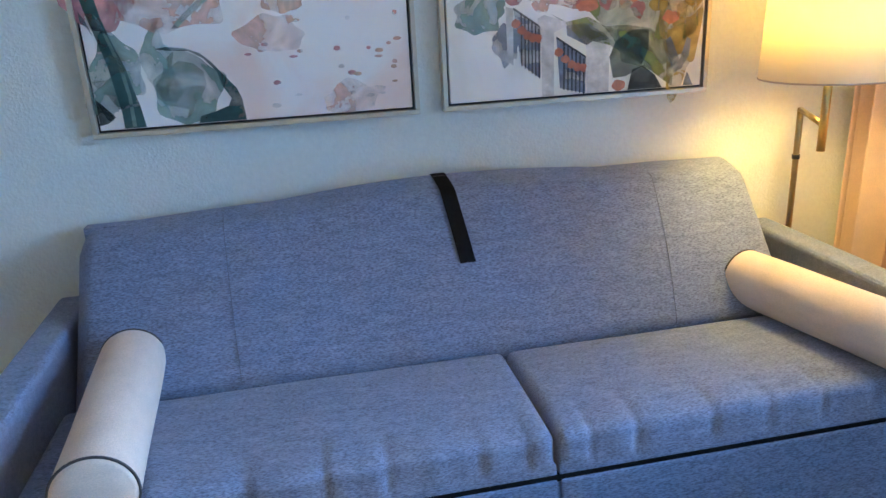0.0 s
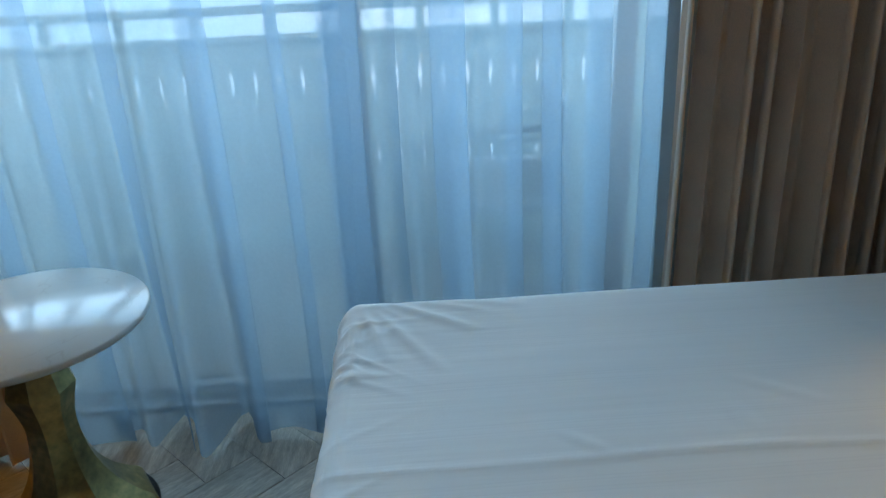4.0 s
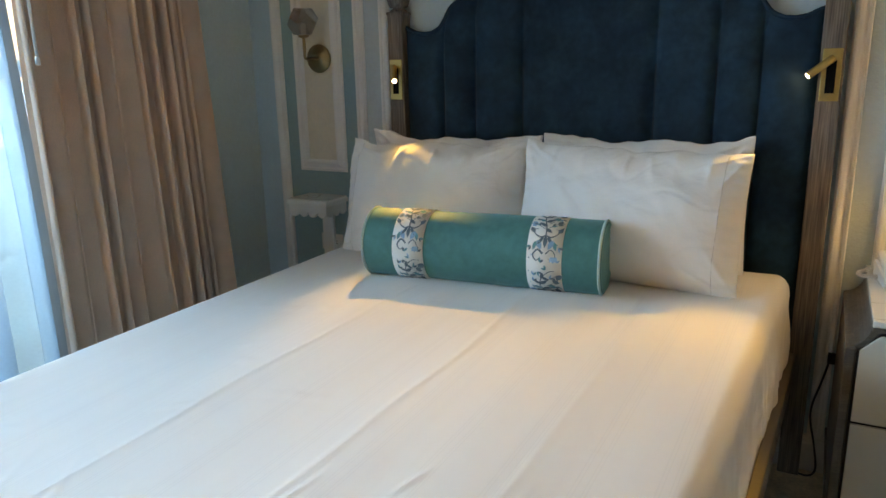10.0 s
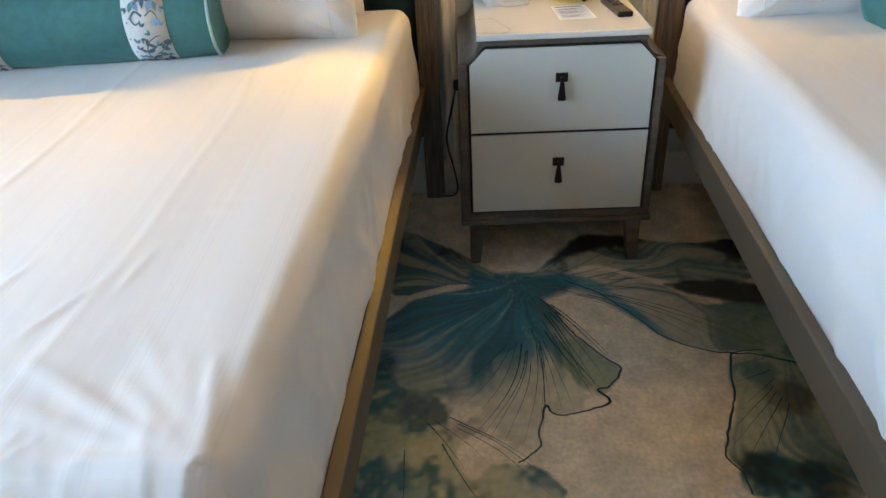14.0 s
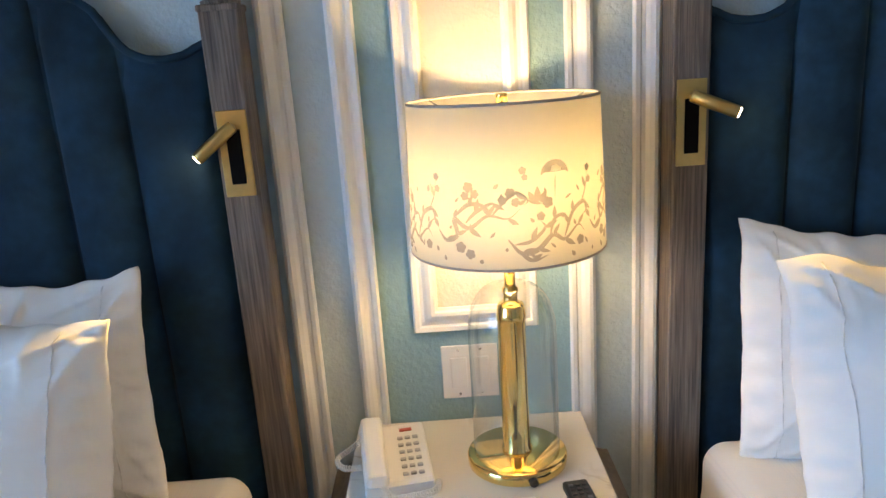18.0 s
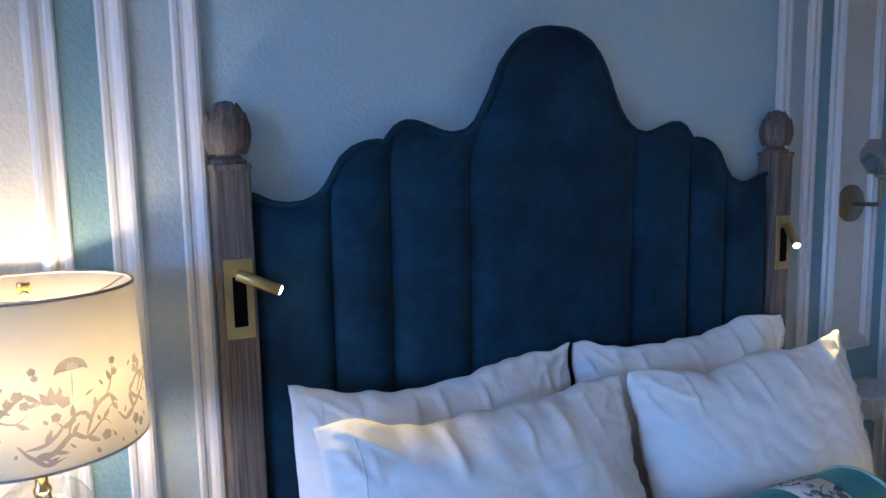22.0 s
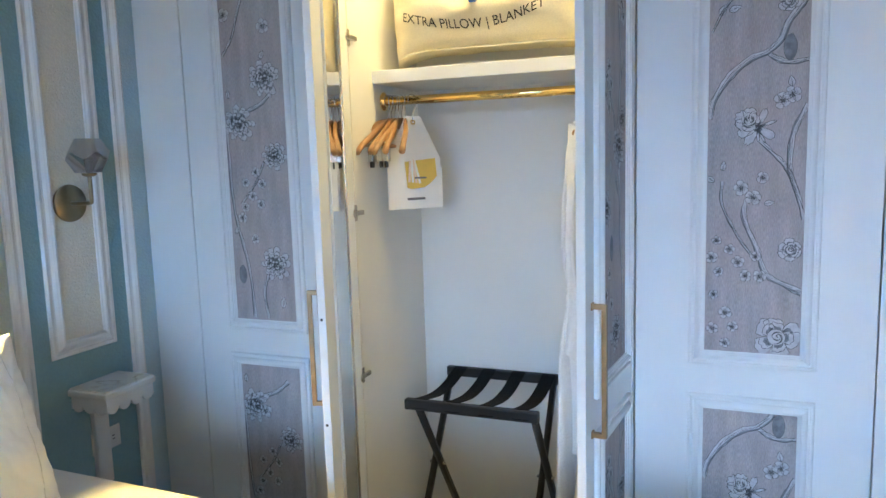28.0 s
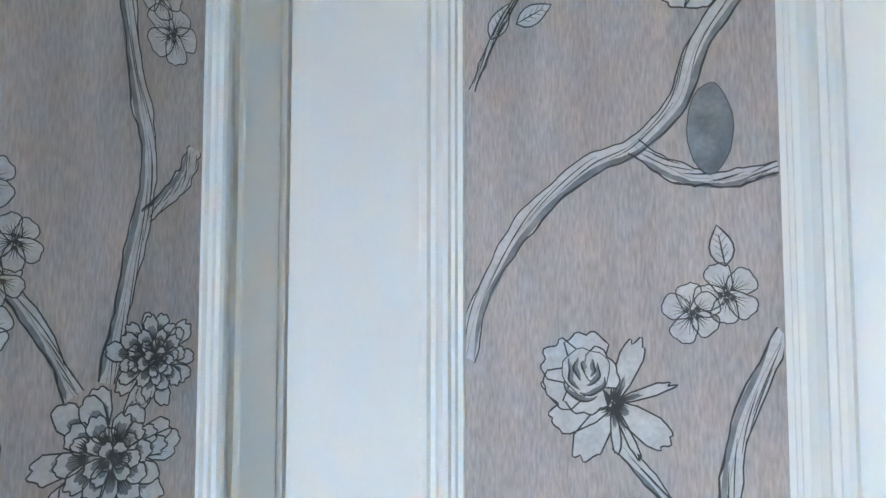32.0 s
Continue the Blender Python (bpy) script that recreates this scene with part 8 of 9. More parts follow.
def bag_face(side):
    def f(u, v):
        a, b = 2 * u - 1, 2 * v - 1
        body = max(0.0, 1 - abs(a) ** 5) ** 0.6 * max(0.0, 1 - abs(b) ** 4) ** 0.6
        x = -0.155 * side * body + 0.02 * body * wob(a * 2, b * 2, side * 3.0) + 0.012 * wob(a * 5, b * 4, 1.0)
        z = 0.015 + (v ** 0.9) * 0.33 * (1 - 0.10 * (1 - abs(a))) + 0.05 * abs(a) ** 6 * b
        return (x - 0.01, -a * 0.365, z)
    return f


bm = bmesh.new()
for s in (-1, 1):
    add_sheet(bm, 40, 24, bag_face(s))
bmesh.ops.remove_doubles(bm, verts=bm.verts, dist=0.002)
low = min(v.co.z for v in bm.verts)
bmesh.ops.translate(bm, vec=(0, 0, 0.0005 - low), verts=bm.verts)
part("sack", fix(bm), M_CANVASBAG, bag, smooth=True)
part("seam_piping", tube([Vector(bag_face(1)(k / 40, 0.10)) + Vector((-0.002, 0, 0.004)) for k in range(2, 39)], 0.004, 6), M_CANVASBAG, bag)
part("tag_cord", tube(curve([(-0.165, 0.02, 0.28), (-0.175, 0.0, 0.255), (-0.172, 0.03, 0.235)], 6), 0.0025, 6), M_STRAP, bag)
part("zip_tag", box((-0.182, 0.015, 0.185), (-0.172, 0.04, 0.24), 0.003), M_BLUETAG, bag, "blue plastic tag")


def lettering(text, size, parent, place, label):
    """Letters of the built-in font, bent onto a surface by place(x, y)."""
    cu = bpy.data.curves.new("letters", "FONT")
    cu.body, cu.size, cu.align_x, cu.extrude, cu.resolution_u = text, size, "CENTER", 0.0, 3
    tmp = bpy.data.objects.new("letters", cu)
    scene.collection.objects.link(tmp)
    dg = bpy.context.evaluated_depsgraph_get()
    me = bpy.data.meshes.new_from_object(tmp.evaluated_get(dg))
    bpy.data.objects.remove(tmp)
    for v in me.vertices:
        v.co = place(v.co.x, v.co.y)
    me.materials.clear()
    me.materials.append(M_STRAP)
    ob = new("lettering", me)
    ob.parent = parent
    ob["label"] = label


def on_bag(x, y):
    u = min(0.98, max(0.02, 0.5 + (x - 0.042) / 0.73))
    p = Vector(bag_face(1)(u, min(0.95, 0.17 + y / 0.33 + 2.2 * x * x)))
    return p + Vector((-0.005, 0, -low))


lettering("EXTRA PILLOW | BLANKET", 0.040, bag, on_bag, "black lettering EXTRA PILLOW | BLANKET")

# folding luggage rack
rk = thing("luggage_rack", pose(3.115, -1.178, 0.125), "black folding luggage rack with woven straps in the closet", "luggage rack")
M_RACK = mat("black_rack_wood", (0.012, 0.011, 0.011), 0.4, noise=(20, 0.2))
for sx in (-1, 1):
    part("top_bar", box((sx * 0.20 - 0.014, -0.235, 0.575), (sx * 0.20 + 0.014, 0.235, 0.612), 0.005), M_RACK, rk)
for sy in (-0.205, 0.205):
    for sx, dy in ((-1, -0.012), (1, 0.012)):
        part("leg", tube([(sx * 0.195, sy + dy, 0.59), (-sx * 0.20, sy + dy, 0.008)], 0.0135, 4), M_RACK, rk, "crossed leg")
    part("pivot", tube([(0.0, sy - 0.03, 0.30), (0.0, sy + 0.03, 0.30)], 0.006, 8), M_STEEL, rk)
for sx in (-1, 1):
    part("stretcher", tube([(sx * 0.16, -0.21, 0.065), (sx * 0.16, 0.21, 0.065)], 0.010, 8), M_RACK, rk)
for k in range(4):
    y = -0.175 + 0.117 * k

    def strap(u, v, y=y):
        x = -0.215 + 0.43 * u
        z = 0.614 - 0.030 * math.sin(math.pi * min(1, max(0, (u - 0.04) / 0.92))) + (0.0 if 0.03 < u < 0.97 else -0.03)
        return (x, y - 0.026 + 0.052 * v, z)
    part("strap", sheet(24, 2, strap), M_STRAP, rk, "black woven strap", smooth=True)

# ==== oak floor, plank by plank, in a herringbone near the window and the sofa ====
floor_ob = bpy.data.objects["floor"]
PW, PL = 0.16, 0.96
plank_mesh = None
rest = bmesh.new()
rnd = random.Random(2)
r2 = math.sqrt(0.5)
count = 0
for i in range(-14, 15):
    for j in range(-26, 27):
        for k in (0, 1):
            # two planks at right angles, stepped along the diagonal
            bx = i * PL * 1.0 + j * PW + (0 if k == 0 else PW)
            by = -i * PL + j * PW + (0 if k == 0 else PW)
            if k == 0:
                cx, cy, ang = bx + PL / 2, by + PW / 2, 0
            else:
                cx, cy, ang = bx + PW / 2 - PW, by + PL / 2, 90
            x, y = (cx - cy) * r2 - 1.6, (cx + cy) * r2 - 3.0
            if not (XL - 0.5 < x < XW + 0.5 and YS - 0.5 < y < 0.5):
                continue
            m = pose(x, y, -0.004, 0, 0, ang + 45)
            reach = (PL + PW) / 2 * r2
            if not (XL + reach < x < XW + 0.3 - reach and YS + reach < y < -reach):
                # cut at the walls
                tmp = box((-PL / 2 + 0.0008, -PW / 2 + 0.0008, -0.004), (PL / 2 - 0.0008, PW / 2 - 0.0008, 0.004), 0.0, m)
                for co, no in (((XL - 0.02, 0, 0), (-1, 0, 0)), ((XW + 0.02, 0, 0), (1, 0, 0)), ((0, YS - 0.002, 0), (0, -1, 0)), ((0, 0.002, 0), (0, 1, 0))):
                    bmesh.ops.bisect_plane(tmp, geom=tmp.verts[:] + tmp.edges[:] + tmp.faces[:], plane_co=co, plane_no=no, clear_outer=True)
                if len(tmp.faces):
                    part("plank", tmp, M_PLANK, floor_ob)
                else:
                    tmp.free()
            elif x < 0.2 and y < -2.2 and count < 290:
                if plank_mesh is None:
                    p = part("plank", box((-PL / 2 + 0.0008, -PW / 2 + 0.0008, -0.004), (PL / 2 - 0.0008, PW / 2 - 0.0008, 0.004), 0.0012, None, 1), M_PLANK, floor_ob)
                    plank_mesh = p.data
                else:
                    p = new("plank", plank_mesh)
                    p.parent = floor_ob
                p.matrix_basis = m
                count += 1
            else:
                add_box(rest, (-PL / 2 + 0.0008, -PW / 2 + 0.0008, -0.004), (PL / 2 - 0.0008, PW / 2 - 0.0008, 0.004), 0, m)
tagged(part("plank_field", rest, M_PLANK, floor_ob), kind="stuff")

# ==== the rug's drawing: washed leaves with inked veins, woven into the pile ====
def rug_wash(name, stops):
    """Watercolour woven into pile: pools of several tones that run into one another."""
    m = mat("carpet_" + name, stops[1][1], 0.95, bump=(500, 0.5), dist=0.003, sheen=0.15)
    nt = m.node_tree
    bs = nt.nodes["Principled BSDF"]
    tc, n, f = nt.nodes.new("ShaderNodeTexCoord"), nt.nodes.new("ShaderNodeTexNoise"), nt.nodes.new("ShaderNodeTexNoise")
    n.inputs["Scale"].default_value, n.inputs["Detail"].default_value, n.inputs["Roughness"].default_value, n.inputs["Distortion"].default_value = 4.6, 9, 0.62, 1.6
    f.inputs["Scale"].default_value, f.inputs["Detail"].default_value = 130, 3
    r, k, mx = nt.nodes.new("ShaderNodeValToRGB"), nt.nodes.new("ShaderNodeMapRange"), nt.nodes.new("ShaderNodeMix")
    e = r.color_ramp.elements
    e[0].position, e[0].color, e[1].position, e[1].color = stops[0][0], (*stops[0][1], 1), stops[-1][0], (*stops[-1][1], 1)
    for p, c in stops[1:-1]:
        q = e.new(p)
        q.color = (*c, 1)
    k.inputs["To Min"].default_value, k.inputs["To Max"].default_value = 0.7, 1.3
    mx.data_type, mx.blend_type = "RGBA", "MULTIPLY"
    mx.inputs["Factor"].default_value = 1.0
    for q in (n, f):
        nt.links.new(tc.outputs["Object"], q.inputs["Vector"])
    nt.links.new(n.outputs[0], r.inputs[0])
    nt.links.new(f.outputs[0], k.inputs["Value"])
    nt.links.new(r.outputs[0], mx.inputs["A"])
    nt.links.new(k.outputs[0], mx.inputs["B"])
    nt.links.new(mx.outputs["Result"], bs.inputs["Base Color"])
    return m


M_WASH = {n: rug_wash(n, st) for n, st in (
    ("teal", ((0.32, (0.012, 0.055, 0.065)), (0.44, (0.03, 0.15, 0.18)), (0.55, (0.10, 0.29, 0.31)), (0.68, (0.42, 0.45, 0.37)))),
    ("deep", ((0.36, (0.010, 0.028, 0.032)), (0.50, (0.018, 0.065, 0.075)), (0.68, (0.06, 0.19, 0.21)))),
    ("sea", ((0.30, (0.03, 0.14, 0.16)), (0.42, (0.10, 0.26, 0.26)), (0.52, (0.32, 0.38, 0.32)), (0.63, (0.66, 0.58, 0.47)))),
    ("blue", ((0.35, (0.02, 0.10, 0.15)), (0.50, (0.05, 0.21, 0.28)), (0.66, (0.22, 0.40, 0.44)))))}
M_VEIN = mat("carpet_vein", (0.012, 0.062, 0.085), 0.95, noise=(30, 0.3))


def rug_blob(pts, wash, lift, seed, rough=0.012):
    """A washed shape with an uneven rim, inside the rug's binding."""
    pts = curve([(x, y, 0) for x, y in pts + [pts[0]]], 6)[:-1]
    bm = bmesh.new()
    vs = []
    for p in pts:
        x = p.x + rough * wob(p.x * 9 + seed, p.y * 9, 0) + rough * 0.6 * wob(p.x * 30, p.y * 30, seed)
        y = p.y + rough * wob(p.x * 9, p.y * 9 + seed, 4) + rough * 0.6 * wob(p.x * 30, p.y * 30, seed + 2)
        vs.append(bm.verts.new((min(max(x, RUG[0] + 0.014), RUG[2] - 0.014), min(max(y, RUG[1] + 0.014), RUG[3]), 0.009 + lift)))
    bm.faces.new(vs)
    bmesh.ops.triangulate(bm, faces=bm.faces)
    part("woven_leaf", fix(bm), M_WASH[wash], rug)


def rug_vein(bm, pts, w, lift=0.0026):
    pts = curve([(x, y, 0) for x, y in pts], 7)
    k = len(pts) - 1
    for i in range(k):
        a, b = pts[i], pts[i + 1]
        d = (b - a).normalized()
        wa, wb = (w * (1.05 - q / k) * (0.8 + 0.5 * wob(q * 0.9, w * 900, a.x * 5)) for q in (i, i + 1))
        bm.faces.new([bm.verts.new((p.x - d.y * q, p.y + d.x * q, 0.009 + lift)) for p, q in ((a, wa), (a, -wa), (b, -wb), (b, wb))])


LOBE_WEST = [(-0.08, -0.66), (-0.20, -0.69), (-0.36, -0.74), (-0.41, -0.80), (-0.47, -0.88), (-0.48, -1.05), (-0.50, -1.24), (-0.49, -1.41), (-0.38, -1.35), (-0.29, -1.20), (-0.25, -1.14), (-0.18, -1.06), (-0.08, -0.97), (-0.04, -0.90), (-0.03, -0.80)]
LOBE_NORTH = [(-0.08, -0.65), (-0.16, -0.56), (-0.27, -0.45), (-0.41, -0.33), (-0.45, -0.40), (-0.45, -0.69), (-0.36, -0.71), (-0.25, -0.67), (-0.17, -0.67)]
LOBE_SOUTH = [(-0.04, -0.70), (0.02, -0.76), (0.05, -0.83), (0.08, -0.91), (0.12, -0.98), (0.16, -1.04), (0.19, -1.07), (0.16, -1.14), (0.12, -1.18), (0.09, -1.16), (0.05, -1.07), (0.0, -0.97), (-0.06, -0.87)]
WING_UP = [(-0.05, -0.65), (0.04, -0.57), (0.13, -0.44), (0.21, -0.39), (0.36, -0.43), (0.50, -0.46), (0.74, -0.47), (0.78, -0.61), (0.61, -0.70), (0.44, -0.69), (0.33, -0.65), (0.20, -0.58), (0.07, -0.64)]
WING_LOW = [(-0.02, -0.67), (0.10, -0.67), (0.19, -0.74), (0.27, -0.85), (0.34, -0.96), (0.44, -1.02), (0.56, -1.03), (0.68, -1.09), (0.71, -0.88), (0.63, -0.79), (0.49, -0.81), (0.40, -0.72), (0.31, -0.65), (0.20, -0.61), (0.07, -0.64)]
DARK = ([(0.40, -0.70), (0.47, -0.69), (0.61, -0.69), (0.75, -0.77), (0.72, -0.82), (0.58, -0.80), (0.50, -0.78)], [(0.04, -0.57), (0.13, -0.46), (0.21, -0.39), (0.36, -0.43), (0.33, -0.46), (0.22, -0.48), (0.14, -0.53)],
        [(0.50, -0.46), (0.65, -0.46), (0.79, -0.50), (0.78, -0.56), (0.66, -0.54)])
LEAF_EAST = [(0.48, -1.04), (0.58, -1.02), (0.64, -1.07), (0.68, -1.09), (0.67, -1.31), (0.63, -1.50), (0.39, -1.49), (0.39, -1.42), (0.37, -1.37), (0.40, -1.30), (0.44, -1.23), (0.45, -1.15)]
LEAF_SOUTH = [(-0.40, -1.14), (-0.33, -1.14), (-0.27, -1.20), (-0.25, -1.32), (-0.21, -1.43), (-0.16, -1.39), (-0.06, -1.40), (-0.01, -1.46), (-0.01, -1.49), (-0.10, -1.62), (-0.30, -1.66), (-0.48, -1.60), (-0.50, -1.34), (-0.47, -1.20)]
FAN = [(-0.25, -1.14), (-0.28, -1.28), (-0.25, -1.35), (-0.20, -1.35), (-0.15, -1.35), (-0.10, -1.39), (-0.05, -1.35), (-0.04, -1.29), (-0.02, -1.21), (0.0, -1.24), (0.05, -1.24), (0.13, -1.21), (0.14, -1.19), (0.12, -1.18)]
EDGES = ([(-0.10, -1.39), (-0.05, -1.35), (-0.04, -1.29), (-0.02, -1.21), (0.0, -1.24), (0.05, -1.24), (0.13, -1.21), (0.14, -1.19), (0.12, -1.16), (0.16, -1.14), (0.19, -1.08), (0.16, -1.04), (0.12, -0.98), (0.08, -0.91), (0.05, -0.83)],
         [(0.58, -1.02), (0.50, -1.03), (0.47, -1.10), (0.45, -1.19), (0.42, -1.26), (0.38, -1.35), (0.37, -1.39), (0.39, -1.43), (0.39, -1.49)], [(0.68, -1.09), (0.56, -1.04), (0.44, -1.02), (0.34, -0.96), (0.27, -0.85), (0.19, -0.74), (0.10, -0.67)])
ROOT = (-0.07, -0.67)
rug_blob([(-2.10, -2.46), (-1.2, -2.46), (-0.5, -2.46), (-0.35, -2.30), (-0.6, -2.05), (-1.1, -1.95), (-1.7, -2.0), (-2.10, -2.1)], "blue", 0.0006, 2.2, 0.03)
rug_blob([(-0.1, -1.82), (0.05, -1.72), (0.25, -1.8), (0.42, -2.0), (0.3, -2.25), (-0.05, -2.35), (-0.3, -2.2), (-0.42, -1.95)], "teal", 0.0006, 4.4, 0.03)
rug_blob([(0.6, -2.46), (1.0, -2.3), (1.6, -2.2), (2.2, -2.3), (2.46, -2.46)], "sea", 0.0006, 7.7, 0.03)
veins = bmesh.new()
rnd = random.Random(8)


def flow(bm, root, tip, bulge, w, start=0.06, lift=0.0030):
    """A line from the leaf's root to its rim, bent to one side and slightly unsteady."""
    (ax, ay), (bx, by) = root, tip
    nx, ny = -(by - ay), bx - ax
    pts = []
    for t in np.linspace(start, 1.0, 6):
        k = bulge * 4 * t * (1 - t) + 0.02 * wob(ax * 7 + t * 3, by * 9, bx * 9)
        pts.append((ax + (bx - ax) * t + nx * k, ay + (by - ay) * t + ny * k))
    rug_vein(bm, pts, w, lift)


def rim(o, i0, i1, n):
    pts = curve([(x, y, 0) for x, y in o], 8)
    m = len(pts) - 1
    for k in range(n):
        p = pts[int(m * (i0 + (i1 - i0) * k / (n - 1)))]
        yield (p.x, p.y)


def mottle(x, y, seed):
    """Smooth lattice noise between 0 and 1 over whole arrays."""
    i, j = np.floor(x), np.floor(y)
    u, v = x - i, y - j
    u, v = u * u * (3 - 2 * u), v * v * (3 - 2 * v)

    def cell(a, b):
        h = np.sin(a * 127.1 + b * 311.7 + seed * 74.7) * 43758.5453
        return h - np.floor(h)

    return (cell(i, j) * (1 - u) + cell(i + 1, j) * u) * (1 - v) + (cell(i, j + 1) * (1 - u) + cell(i + 1, j + 1) * u) * v


def ease(a, b, x):
    k = np.clip((x - a) / (b - a), 0, 1)
    return k * k * (3 - 2 * k)


GX, GY = np.meshgrid(np.arange(-0.62, 0.865, 0.006), np.arange(-1.74, -0.33, 0.006))
CLOUD = 0.5 * mottle(GX * 9, GY * 9, 1) + 0.3 * mottle(GX * 21, GY * 21, 2) + 0.2 * mottle(GX * 55, GY * 55, 3)
GRAIN = 0.6 * mottle(GX * 70, GY * 70, 4) + 0.4 * mottle(GX * 140, GY * 140, 5)
DYE = np.empty(GX.shape + (3,))
DYE[:] = (0.72, 0.635, 0.51)
COVER = np.zeros(GX.shape)


def dye(tone, share):
    share = np.clip(share, 0, 1)
    DYE[:] += (np.asarray(tone) - DYE) * share[..., None]
    COVER[:] = 1 - (1 - COVER) * (1 - share)


def within(o, soft=0.006, rough=0.022):
    """How far each spot lies inside an outline with a slightly uneven, bleeding rim."""
    pts = [(p.x, p.y) for p in curve([(x, y, 0) for x, y in o + [o[0]]], 3)]
    gap, inside = np.full(GX.shape, 9.0), np.zeros(GX.shape, bool)
    for (ax, ay), (bx, by) in zip(pts[:-1], pts[1:]):
        dx, dy = bx - ax, by - ay
        k = np.clip(((GX - ax) * dx + (GY - ay) * dy) / (dx * dx + dy * dy + 1e-12), 0, 1)
        gap = np.minimum(gap, np.hypot(GX - ax - dx * k, GY - ay - dy * k))
        if abs(dy) > 1e-9:
            inside ^= ((ay > GY) != (by > GY)) & (GX < ax + dx * (GY - ay) / dy)
    return ease(-soft, soft, np.where(inside, gap, -gap) + rough * (CLOUD - 0.5))


def rays(root, bend=0.0):
    """Distance from a leaf's root and brush streaks that run outwards from it."""
    r = np.hypot(GX - root[0], GY - root[1])
    a = np.arctan2(GY - root[1], GX - root[0]) + bend * r + 0.5 * (mottle(GX * 6, GY * 6, 9) - 0.5)
    return r, 0.45 * mottle(a * 9 + 40, r * 3, 6) + 0.35 * mottle(a * 24 + 90, r * 5, 7) + 0.2 * mottle(a * 60 + 150, r * 8, 8)


def blotch(x, y, size, low, high):
    return ease(low, high, CLOUD + 0.55 * (1 - np.hypot(GX - x, GY - y) / size))


DEEP, TEAL, BLUE, PALE, OLIVE, GREY, BROWN = (0.006, 0.014, 0.020), (0.018, 0.135, 0.175), (0.04, 0.25, 0.33), (0.36, 0.55, 0.56), (0.20, 0.30, 0.17), (0.36, 0.41, 0.33), (0.12, 0.095, 0.085)
reach, brush = rays(ROOT, 0.9)
w = within(WING_UP)
dye(GREY, w * 0.75)
dye(TEAL, w * ease(0.42, 0.72, brush) * 0.75)
dye(DEEP, w * ease(0.45, 0.75, CLOUD + 0.5 * (GY + 0.50)) * 0.8)
w = within(WING_LOW)
dye(GREY, w * (0.35 + 0.4 * ease(0.3, 0.7, reach)))
dye(TEAL, w * ease(0.48, 0.70, brush) * 0.7)
dye(OLIVE, w * blotch(0.58, -0.95, 0.16, 0.5, 0.9) * 0.6)
dye(BLUE, within([(-0.04, -0.66), (0.07, -0.63), (0.18, -0.66), (0.25, -0.76), (0.33, -0.92), (0.35, -0.97), (0.27, -0.87), (0.18, -0.76), (0.09, -0.69)], 0.012) * (0.55 + 0.5 * brush))
w = within(LOBE_NORTH)
dye(OLIVE, w * 0.6)
dye(TEAL, w * ease(0.35, 0.62, brush) * 0.85)
dye(DEEP, w * ease(0.5, 0.7, CLOUD + 0.3 * (GY + 0.5)) * 0.7)
w = within(LOBE_SOUTH)
dye(GREY, w * 0.35)
dye(OLIVE, w * blotch(0.14, -1.05, 0.12, 0.4, 0.8) * 0.6)
dye(TEAL, w * ease(0.5, 0.72, brush) * 0.5)
dye(TEAL, w * (1 - ease(0.16, 0.42, reach + 0.25 * (brush - 0.5))) * 0.95)
w = np.maximum(within(LOBE_WEST), within([(-0.07, -0.67)] + FAN, 0.01))
dye(OLIVE, w * 0.25 * ease(0.45, 0.6, CLOUD))
core = np.maximum(w, within([(-0.20, -0.60), (-0.11, -0.62), (-0.06, -0.61), (0.02, -0.62), (0.10, -0.63), (0.12, -0.69), (0.05, -0.75), (-0.04, -0.78), (-0.18, -0.74)], 0.02, 0.05)) * (1 - ease(0.33, 0.55, reach + 0.30 * (brush - 0.5) + 0.25 * (GX + 0.20) + 0.06 * (CLOUD - 0.5)))
dye(TEAL, core * 0.97)
dye(BLUE, core * ease(0.40, 0.66, brush) * 0.9)
dye(PALE, core * ease(0.66, 0.84, brush) * 0.7)
w = within(LOBE_WEST, 0.03) * ease(0.42, 0.55, reach)
dye(OLIVE, w * 0.5)
dye(TEAL, w * ease(0.46, 0.60, CLOUD) * 0.75)
low = within(LEAF_SOUTH)
dye(OLIVE, low * 0.5)
dye(TEAL, low * ease(0.36, 0.58, CLOUD) * 0.9)
dye(GREY, low * ease(0.62, 0.72, CLOUD) * 0.5)
for x, y, size, tone, share in ((-0.43, -1.02, 0.13, TEAL, 0.95), (-0.42, -1.04, 0.08, DEEP, 0.6), (-0.33, -1.20, 0.12, BROWN, 0.6), (-0.24, -1.28, 0.09, BROWN, 0.5), (-0.20, -1.44, 0.10, DEEP, 0.55)):
    dye(tone, blotch(x, y, size, 0.62, 0.95) * share * (0.2 + 1.2 * GRAIN))
w = within(LEAF_EAST)
hair = rays((0.63, -1.02), -0.6)[1]
dye(OLIVE, w * (0.45 + 0.3 * CLOUD))
dye(TEAL, w * ease(0.5, 0.75, hair) * 0.6)
dye(GREY, w * ease(0.60, 0.75, CLOUD) * 0.4)
for x, y, size, tone, share in ((0.46, -1.41, 0.15, TEAL, 0.95), (0.43, -1.40, 0.10, DEEP, 0.8), (0.60, -1.20, 0.10, BROWN, 0.75), (0.54, -1.10, 0.07, TEAL, 0.7), (0.56, -1.46, 0.09, DEEP, 0.6)):
    dye(tone, w * blotch(x, y, size, 0.62, 0.95) * share)
for o, soft in zip(DARK, (0.012, 0.016, 0.016)):
    dye(DEEP, within(o, soft, 0.05) * 0.93)
dye(PALE, ease(0.68, 0.85, brush) * (1 - ease(0.05, 0.30, reach)) * ease(0.02, 0.06, reach) * 0.5)
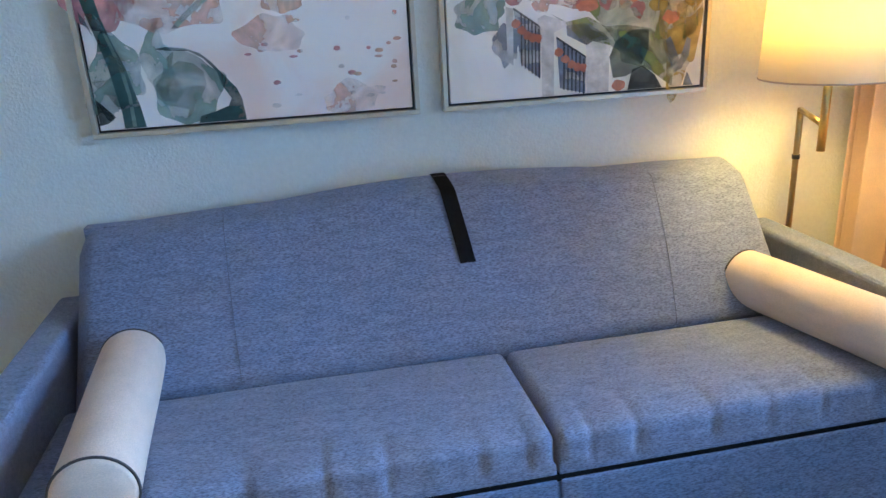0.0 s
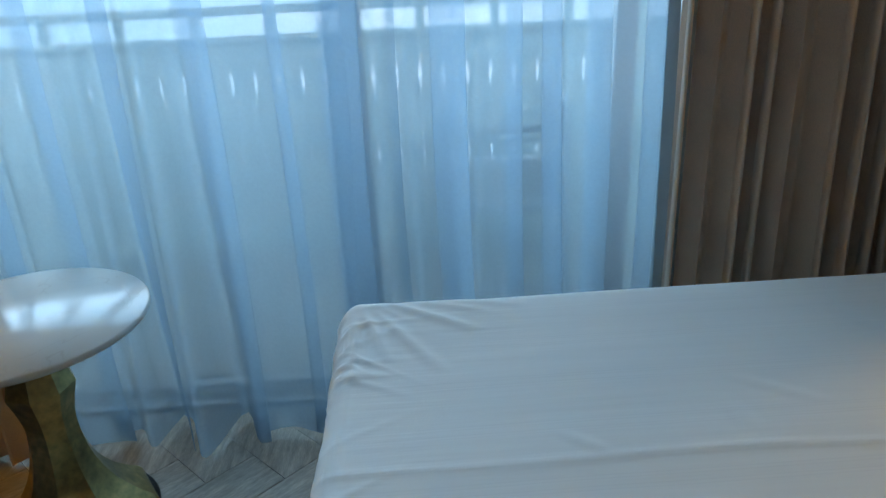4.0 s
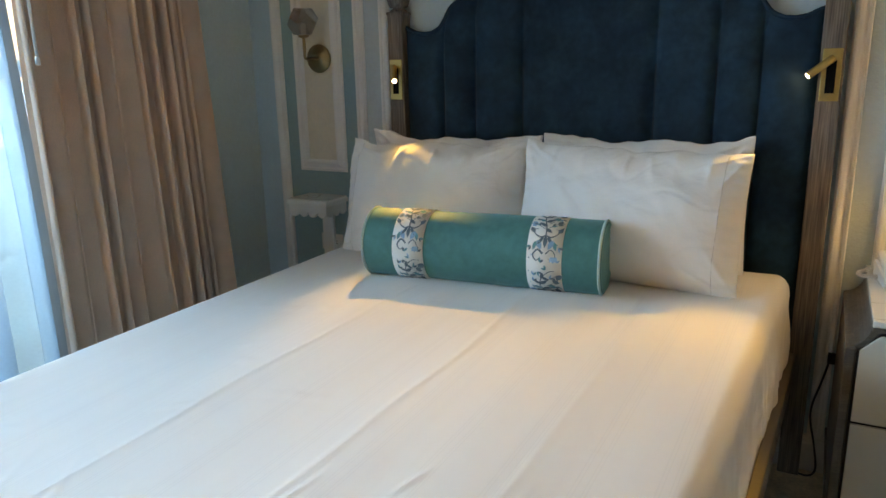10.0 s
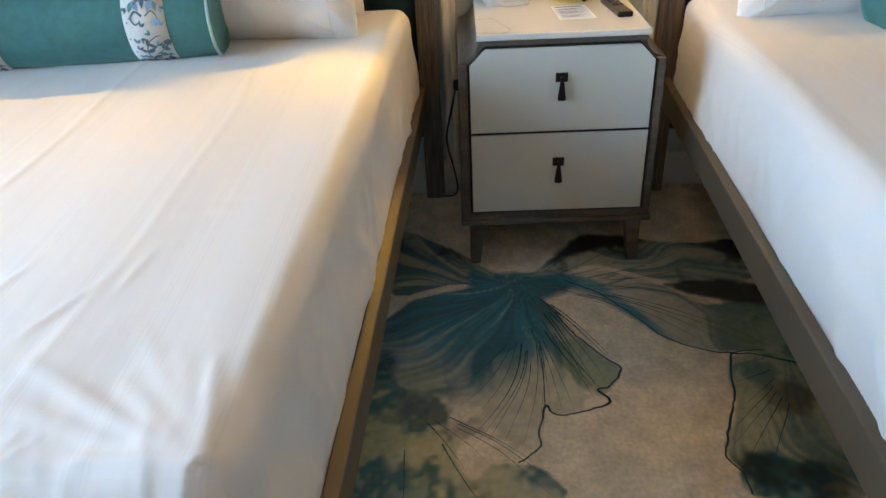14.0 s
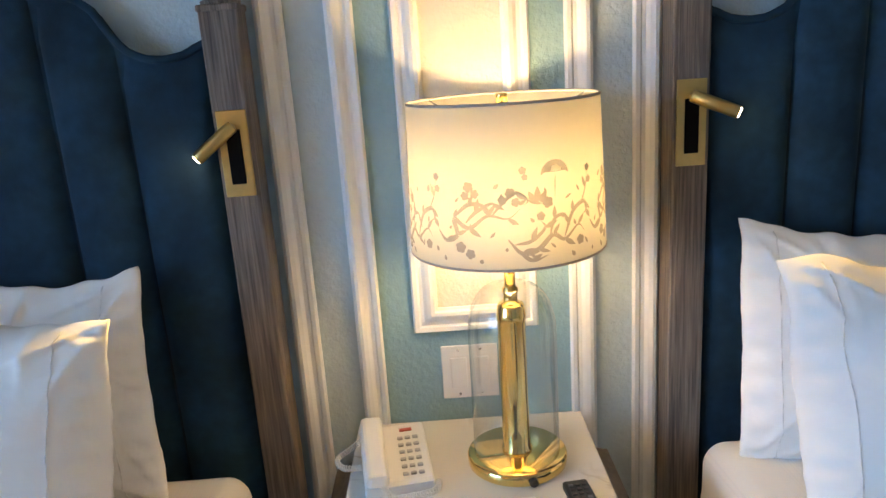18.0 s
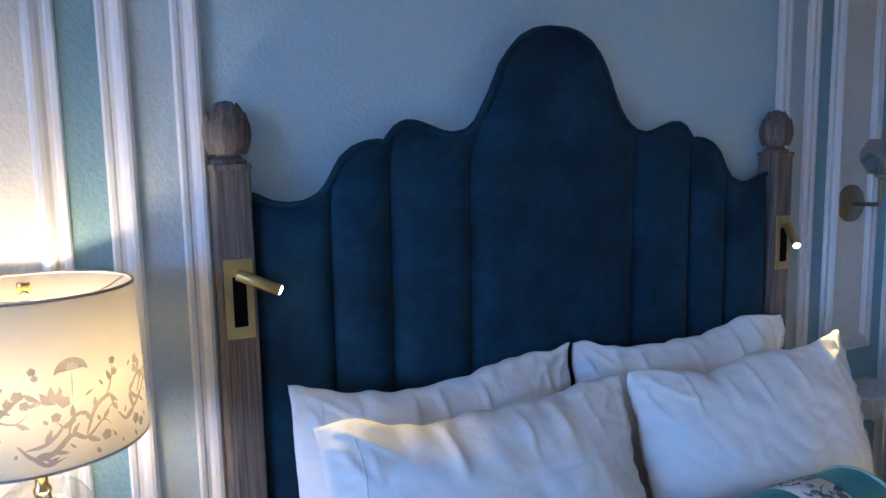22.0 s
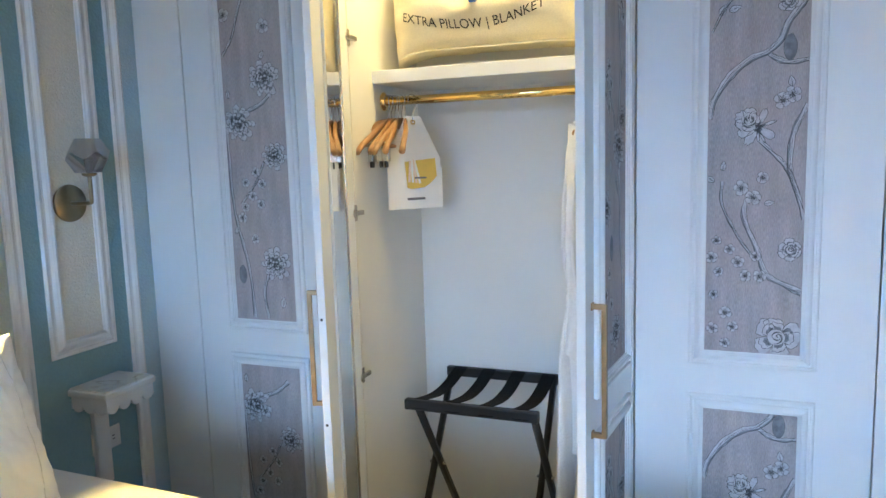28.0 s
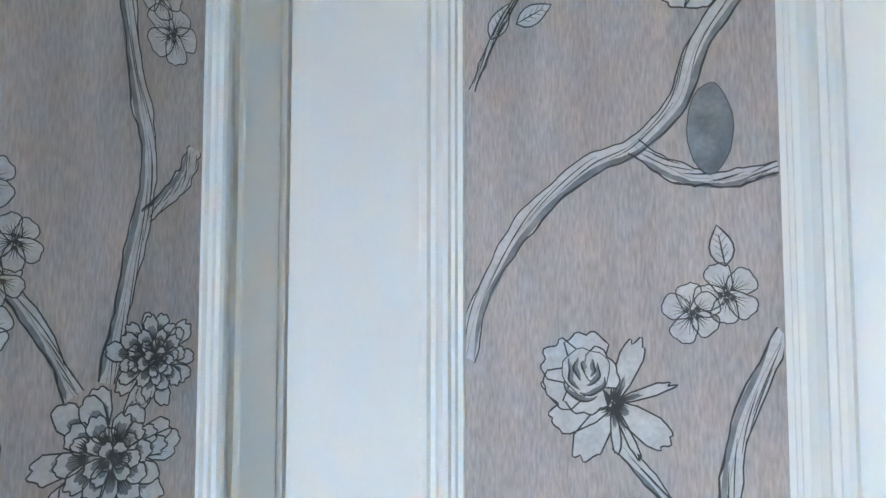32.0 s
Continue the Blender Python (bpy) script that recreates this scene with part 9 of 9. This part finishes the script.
DYE *= (0.80 + 0.40 * GRAIN)[..., None]
ny, nx = GX.shape
me = bpy.data.meshes.new("watercolour_print")
ids = np.arange(nx * ny).reshape(ny, nx)
quads = np.stack([ids[:-1, :-1], ids[:-1, 1:], ids[1:, 1:], ids[1:, :-1]], -1).reshape(-1, 4)
quads = quads[COVER.ravel()[quads].max(1) > 0.01]
me.from_pydata(np.stack([GX.ravel(), GY.ravel(), np.full(nx * ny, 0.0102)], -1).tolist(), [], quads.tolist())
tint = me.color_attributes.new("dye", "FLOAT_COLOR", "POINT")
tint.data.foreach_set("color", np.concatenate([DYE, ease(0.0, 0.25, COVER)[..., None]], -1).astype(np.float32).ravel())
M_DYED = mat("carpet_print", (0.78, 0.69, 0.56), 0.95, noise=(14, 0.18), fine=(90, 0.14), bump=(500, 0.5), dist=0.003, sheen=0.15)
nt = M_DYED.node_tree
bs = nt.nodes["Principled BSDF"]
at, mx = nt.nodes.new("ShaderNodeAttribute"), nt.nodes.new("ShaderNodeMix")
at.attribute_name, mx.data_type = "dye", "RGBA"
nt.links.new(at.outputs["Alpha"], mx.inputs["Factor"])
nt.links.new(bs.inputs["Base Color"].links[0].from_socket, mx.inputs["A"])
nt.links.new(at.outputs["Color"], mx.inputs["B"])
nt.links.new(mx.outputs["Result"], bs.inputs["Base Color"])
me.materials.append(M_DYED)
ob = new("watercolour_print", me)
ob.parent = rug
for k, tip in enumerate(rim(FAN, 0, 1, 19)):
    flow(veins, ROOT, tip, 0.16 - 0.010 * k, rnd.uniform(0.0011, 0.0024), rnd.uniform(0.36, 0.58))
for k, tip in enumerate(rim(LOBE_SOUTH, 0.25, 0.75, 8)):
    flow(veins, ROOT, tip, 0.06, rnd.uniform(0.0018, 0.0028), 0.35)
for o, root, n, bulge, span in ((WING_LOW, ROOT, 9, 0.10, (0.2, 0.55)), (WING_UP, ROOT, 6, -0.10, (0.2, 0.5)), (LOBE_NORTH, ROOT, 6, 0.04, (0.2, 0.7)), (LEAF_EAST, (0.63, -1.06), 8, 0.04, (0.35, 1.0)), (LEAF_SOUTH, (-0.38, -1.18), 7, 0.05, (0.3, 0.8))):
    for tip in rim(o, span[0], span[1], n):
        flow(veins, root, tip, bulge, rnd.uniform(0.0012, 0.0020), 0.35)
for o in EDGES:
    pts = [(p.x + 0.005 * wob(p.x * 40, p.y * 40, 1), p.y + 0.005 * wob(p.x * 40, p.y * 40, 5)) for p in curve([(x, y, 0) for x, y in o], 5)]
    for k in range(len(pts) - 1):
        (ax, ay), (bx, by) = pts[k], pts[k + 1]
        l = math.hypot(bx - ax, by - ay) or 1
        w = 0.0020 + 0.0022 * abs(wob(ax * 8, ay * 8, 2))
        dx, dy = (bx - ax) / l * w, (by - ay) / l * w
        veins.faces.new([veins.verts.new((p, q, 0.0122)) for p, q in ((ax - dx + dy, ay - dy - dx), (bx + dx + dy, by + dy - dx), (bx + dx - dy, by + dy + dx), (ax - dx - dy, ay - dy + dx))])
tagged(part("vein_drawing", veins, M_VEIN, rug, "dark teal vein lines"), kind="stuff")
